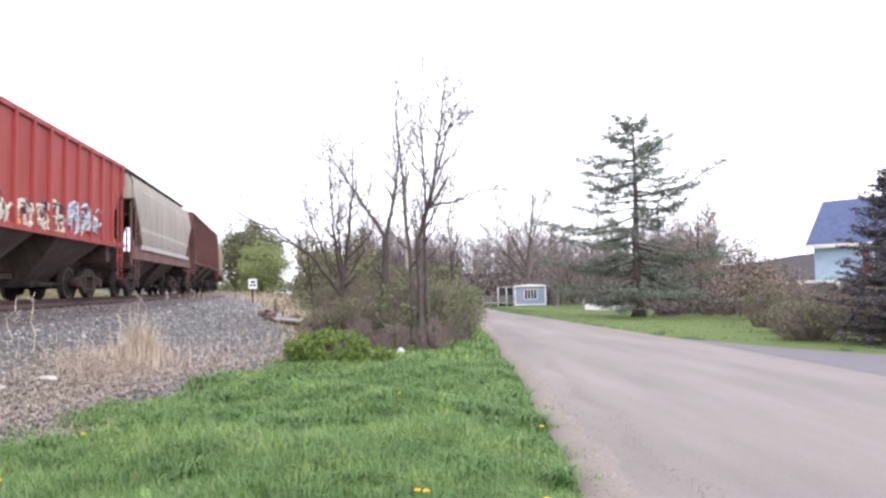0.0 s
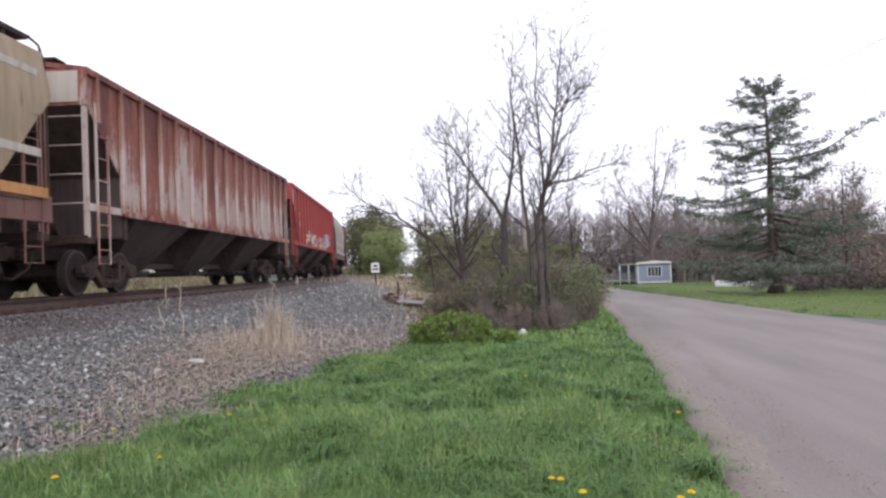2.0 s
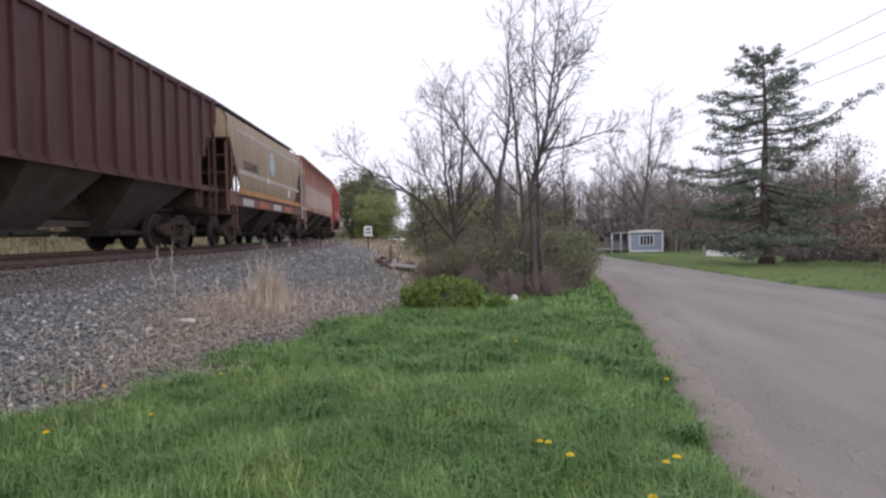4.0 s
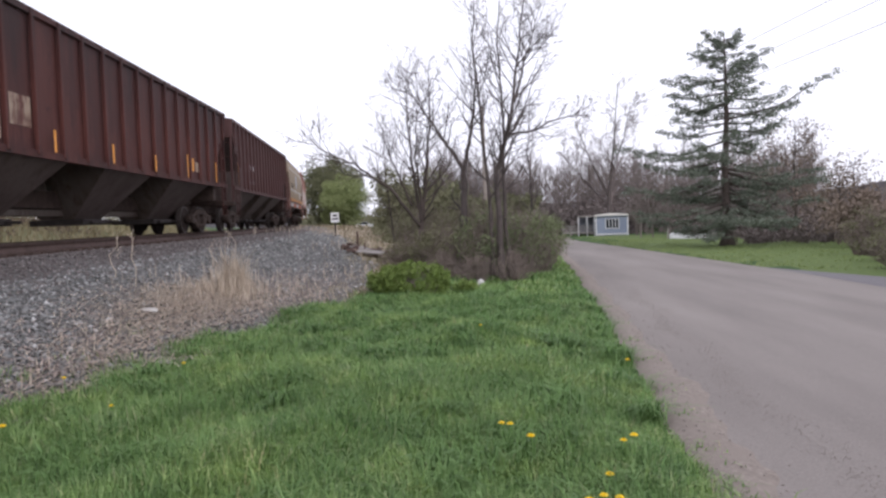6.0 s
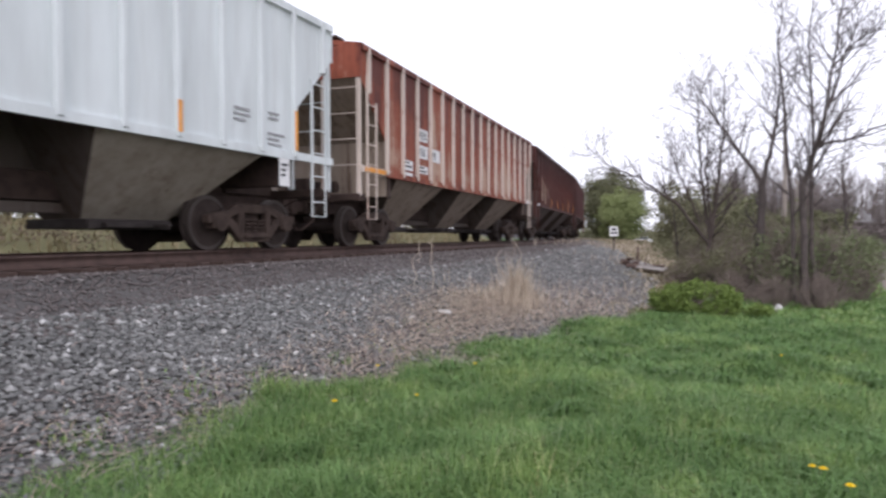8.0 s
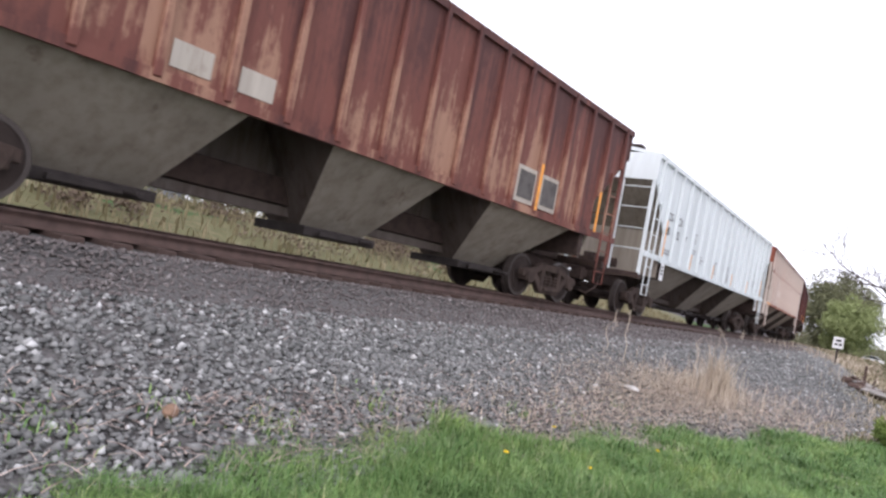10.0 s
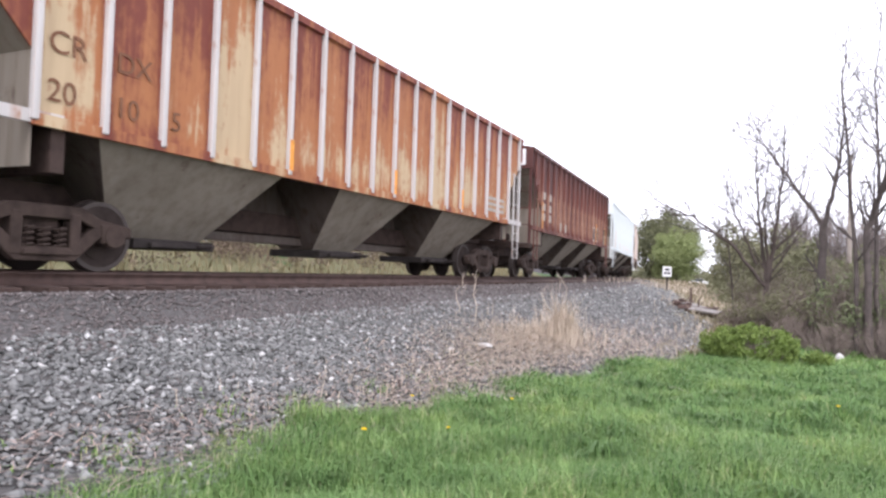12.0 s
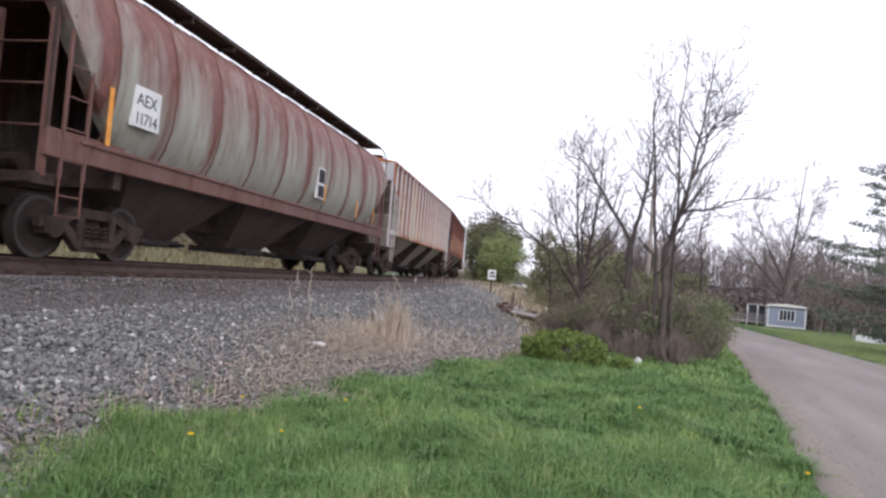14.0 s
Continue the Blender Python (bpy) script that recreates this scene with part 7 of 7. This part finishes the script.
# maroon car with pale patches
p = [panel(XE, i) for i in range(17)]
PATCH = rusty("peeling_pale_paint", (0.4, 0.31, 0.23), (0.1, 0.034, 0.027), 0.62, 0.4, 0.3)
for i, z0, z1 in ((1, 1.95, 3.05), (2, 1.8, 2.75), (3, 2.1, 2.65)):
    decal(rex_car, p[i], p[i] + 0.74, z0, z1, PATCH, "paint_patch", "peeling pale paint patch")
for x in (4.66, 7.2, 9.76, 12.35, 15.3):
    decal(rex_car, -XE + x, -XE + x + 0.08, 1.72, 2.15 if x < 12 else 2.4, ORANGE, "reflector", "amber reflective stripe", -HALF - 0.012)
decal(rex_car, p[13] + 0.05, p[13] + 0.38, 1.95, 2.35, ORANGE, "square_patch", "amber painted square")
decal(rex_car, p[13] + 0.52, p[13] + 0.8, 1.95, 2.25, PATCH, "paint_patch", "peeling pale paint patch")
decal(rex_car, -XE + 0.3, -XE + 0.95, 1.62, 1.74, WHITE, "reflector", "white stripe", -HALF + 0.03)
boxed("end_placard", rex_car, WHITE, -XE - 0.03, -XE - 0.018, -1.25, -0.1, 3.72, 4.2, "white placard on the car end")
for k in range(2):
    boxed("small_writing", rex_car, INK, -XE - 0.036, -XE - 0.031, -1.1, -0.3, 4.02 - 0.22 * k, 4.12 - 0.22 * k)

# front maroon car
for i in (2, 3, 4):
    decal(maroon_car, -6.3 + i * 0.72, -6.1 + i * 0.72, 2.6, 2.8, WHITE, "marking")
    decal(maroon_car, -6.3 + i * 0.72, -6.05 + i * 0.72, 2.0, 2.12, GREYINK, "marking")
decal(maroon_car, -6.75, -6.68, 1.9, 2.7, ORANGE, "reflector", "amber reflective stripe")

# red car: marks and pale spray paint low on the side
p = [panel(RE, i, 16) for i in range(16)]
words(red_car, "AEX", p[1] + 0.05, 2.95, 0.3, WHITE)
decal(red_car, p[1] + 0.05, p[1] + 0.65, 2.5, 2.75, GREYINK, "marking")
decal(red_car, p[2] + 0.05, p[2] + 0.4, 2.5, 2.75, GREYINK, "marking")
SPRAY = plain("pale_spray_paint", (0.55, 0.48, 0.4), 0.7, 0, 0.3, 5)
SPRAY2 = plain("grey_spray_paint", (0.42, 0.45, 0.5), 0.7, 0, 0.3, 5)
r = random.Random(12)
SPRAY3 = plain("dark_spray_outline", (0.09, 0.07, 0.08), 0.7, 0, 0.3, 5)
for i in range(3, 14):
    for k in range(10):
        x, z = p[i] + r.uniform(0.02, 0.62), 1.74 + r.uniform(0.05, 0.55 if i < 11 else 0.7)
        a = Acc()
        t0, bend, reach = r.uniform(0, 6.28), r.choice((-1, 1)) * r.uniform(0.5, 1.0), r.uniform(0.1, 0.24)
        pts = [(x + reach * math.cos(t0 + bend * q) * (1 + 0.2 * q), -HALF + 0.055, max(1.72, z + reach * 1.2 * math.sin(t0 + bend * q))) for q in range(5)]
        w = r.uniform(0.025, 0.065)
        a.tube(pts, [w * 0.6, w, w, w * 1.2, w * 0.4], 5)
        m2 = SPRAY2 if i >= 11 else (SPRAY3 if k % 4 == 3 else SPRAY)
        part("spray_paint", a.mesh("spray_paint", m2), red_car, "pale spray-painted scrawl")
for i in (1, 4, 8, 12, 15):
    decal(red_car, p[i] + 0.1, p[i] + 0.3, 1.72, 1.85, ORANGE, "reflector", "amber reflective stripe")
boxed("white_patch", red_car, SPRAY2, -RE + 0.1, -RE + 0.55, -HALF + 0.045, -HALF + 0.055, 3.4, 4.1, "peeling grey paint patch")

# tan car
words(tan_car, "CLSX 5822", -4.4, 2.56, 0.41, INK, -HALF - 0.006)
SAND = rusty("pale_sand_stripe", (0.4, 0.36, 0.31), (0.24, 0.19, 0.14), 0.4, 0.6, 0.4)
SILL_OR = rusty("worn_orange_sill", (0.42, 0.2, 0.07), (0.22, 0.12, 0.07), 0.45, 0.6, 0.5)
DIRTYW = rusty("dirty_white_panel", (0.42, 0.4, 0.39), (0.24, 0.16, 0.13), 0.4, 0.6, 0.4)
DIRTYR = rusty("dirty_orange_panel", (0.36, 0.11, 0.055), (0.2, 0.09, 0.06), 0.4, 0.6, 0.4)
for z0, z1, m2 in ((3.72, 3.84, SAND), (2.36, 2.5, SAND)):
    boxed("stripe", tan_car, m2, -TE + 1.0, TE - 0.3, -HALF + (0.045 if z0 > 3 else 0.012), -HALF + 0.09, z0, z1, "faded pale stripe along the side")
a = Acc()
a.disc((-0.1, -HALF - 0.004, 3.12), 0.46, -0.006, 0.006, 28)
part("emblem", a.mesh("emblem", SPRAY2), tan_car, "faded pale round emblem")
boxed("sill_stripe", tan_car, SILL_OR, -TE + 0.9, TE - 0.2, -HALF - 0.03, -HALF + 0.02, 1.68, 1.85, "orange sill stripe")
for k in range(4):
    boxed("reflector", tan_car, DIRTYR if k % 2 else DIRTYW, -TE + 1.4 + k * 2.3, -TE + 2.9 + k * 2.3, -1.585, -1.572, 1.32, 1.56, "reflective panel on the sill")
for x, w, z in ((-0.95, 0.22, 2.3), (2.95, 0.34, 1.98)):
    boxed("marking", tan_car, WHITE, x, x + w, -HALF - 0.01, -HALF - 0.002, z, z + w)

# dull tan car ahead
for z0, z1, y, m2 in ((3.72, 3.86, -HALF + 0.045, SAND), (2.34, 2.48, -HALF + 0.012, SAND), (1.68, 1.84, -HALF - 0.03, DIRTYW)):
    boxed("stripe", grey_car, m2, -GE + 1.0, GE - 0.9, y, y + 0.06, z0, z1, "faded pale stripe along the side")

# oxide car: pale lettering blocks
p = [panel(NE, i) for i in range(17)]
for i in (1, 2):
    for z in (2.75, 2.35, 2.0):
        decal(ten_car, p[i] + 0.08, p[i] + 0.55, z, z + 0.25, SAND, "marking")
for i in (4, 5):
    decal(ten_car, p[i] + 0.05, p[i] + 0.55, 1.8, 2.1, SAND, "marking")
STENCIL = plain("faded_dark_stencil", (0.11, 0.1, 0.095), 0.8, 0, 0.35, 5)
for i in (12, 13):
    boxed("panel_border", ten_car, SAND, p[i] + 0.05, p[i] + 0.75, -HALF + 0.052, -HALF + 0.062, 1.76, 2.44, "worn pale border of a stencilled panel")
    boxed("stencil_panel", ten_car, STENCIL, p[i] + 0.13, p[i] + 0.67, -HALF + 0.046, -HALF + 0.05, 1.84, 2.36, "faded dark stencilled panel")
for i in (1, 13, 16):
    decal(ten_car, p[i] - 0.13, p[i] - 0.03, 1.7, 2.6, ORANGE, "reflector", "amber reflective stripe", -HALF - 0.012)
boxed("end_placard", ten_car, WHITE, -NE - 0.03, -NE - 0.018, -1.3, -0.1, 3.72, 4.25, "white placard on the car end")

# orange car
p = [panel(OE, i, 19) for i in range(19)]
FADED = plain("rust_faded_lettering", (0.2, 0.095, 0.055), 0.8, 0, 0.3, 6)
for text, i, z in (("CR", 1, 2.42), ("20", 1, 1.88), ("DX", 2, 2.42), ("10", 2, 1.88), ("5", 3, 1.88)):
    words(orange_car, text, p[i] + 0.06, z, 0.36, FADED)
decal(orange_car, p[1] - 0.12, p[1] - 0.04, 1.7, 2.75, ORANGE, "reflector", "amber stripe", -HALF + 0.006)
for k in range(3):
    decal(orange_car, p[16] + 0.15, p[17] + 0.5, 1.85 + 0.16 * k, 1.94 + 0.16 * k, SAND, "marking")
GREYBAND = rusty("dirty_grey_band", (0.42, 0.41, 0.42), (0.26, 0.2, 0.18), 0.3, 0.6, 0.5)
boxed("end_strip", orange_car, GREYBAND, -OE - 0.03, -OE - 0.012, -1.5, 1.5, 3.6, 4.27, "dirty grey band across the car end")
boxed("end_placard", orange_car, WHITE, -OE - 0.045, -OE - 0.031, -1.25, -0.45, 3.78, 4.15, "white placard on the car end")
for k in range(2):
    boxed("small_writing", orange_car, GREYINK, -OE - 0.052, -OE - 0.046, -1.15, -0.6, 4.0 - 0.14 * k, 4.06 - 0.14 * k)
for i in (6, 10, 14):
    decal(orange_car, p[i] - 0.12, p[i] - 0.02, 1.7, 2.2, ORANGE, "reflector", "amber stripe", -HALF - 0.012)

# round car
boxed("plate", round_car, WHITE, -UE + 1.6, -UE + 2.25, -HALF - 0.016, -HALF + 0.06, 2.12, 2.75, "white painted lettering panel")
words(round_car, "AEX", -UE + 1.64, 2.46, 0.27, INK, -HALF - 0.018)
words(round_car, "11714", -UE + 1.62, 2.17, 0.26, INK, -HALF - 0.018, 0.85)
decal(round_car, -UE + 1.05, -UE + 1.15, 1.7, 2.55, ORANGE, "reflector", "amber stripe", -HALF - 0.0)
for z0, z1 in ((2.02, 2.32), (2.4, 2.75)):
    boxed("panel_border", round_car, WHITE, 1.35, 1.82, -HALF - 0.004, -HALF + 0.07, z0 - 0.04, z1 + 0.04, "white bordered panel")
    boxed("black_panel", round_car, INK, 1.39, 1.78, -HALF - 0.012, -HALF + 0.06, z0, z1, "black panel with white border")
decal(round_car, 1.9, 2.0, 1.95, 2.4, ORANGE, "reflector", "amber stripe", -HALF + 0.01)
decal(round_car, UE - 3.25, UE - 3.15, 1.8, 2.3, ORANGE, "reflector", "amber stripe", -HALF + 0.01)
decal(round_car, UE - 1.45, UE - 1.35, 1.8, 2.2, ORANGE, "reflector", "amber stripe", -HALF + 0.01)

boxed("end_placard", rust_car, SAND, -SE - 0.03, -SE - 0.018, -1.4, 1.4, 3.66, 4.25, "pale band across the car end")


# ---- what moves: the train, with its wheels ----
def run(t):
    """Metres that the train has rolled by t seconds."""
    return 0.32 + 10.88 * t - 0.09 * max(0.0, t - 11.0) ** 2


def motions():
    for car, mid, length in cars:
        rows = []
        for k in range(29):
            t = k * 0.5
            s, arm = mid + run(t), length / 2 - 2.3
            xa, ya, _ = on_track(s - arm)
            xb, yb, _ = on_track(s + arm)
            rows.append((t, pose((xa + xb) / 2, (ya + yb) / 2, RAIL_Z, 0, 0, math.degrees(math.atan2(yb - ya, xb - xa)))))
        walk(car, rows)
    steps = sorted({min(k * 0.0333333, 14.0) for k in range(421)})
    for w, x in wheels:
        walk(w, [(t, pose(x, 0, 0.457, 0, math.degrees(run(t) / 0.457), 0)) for t in steps])


motions()
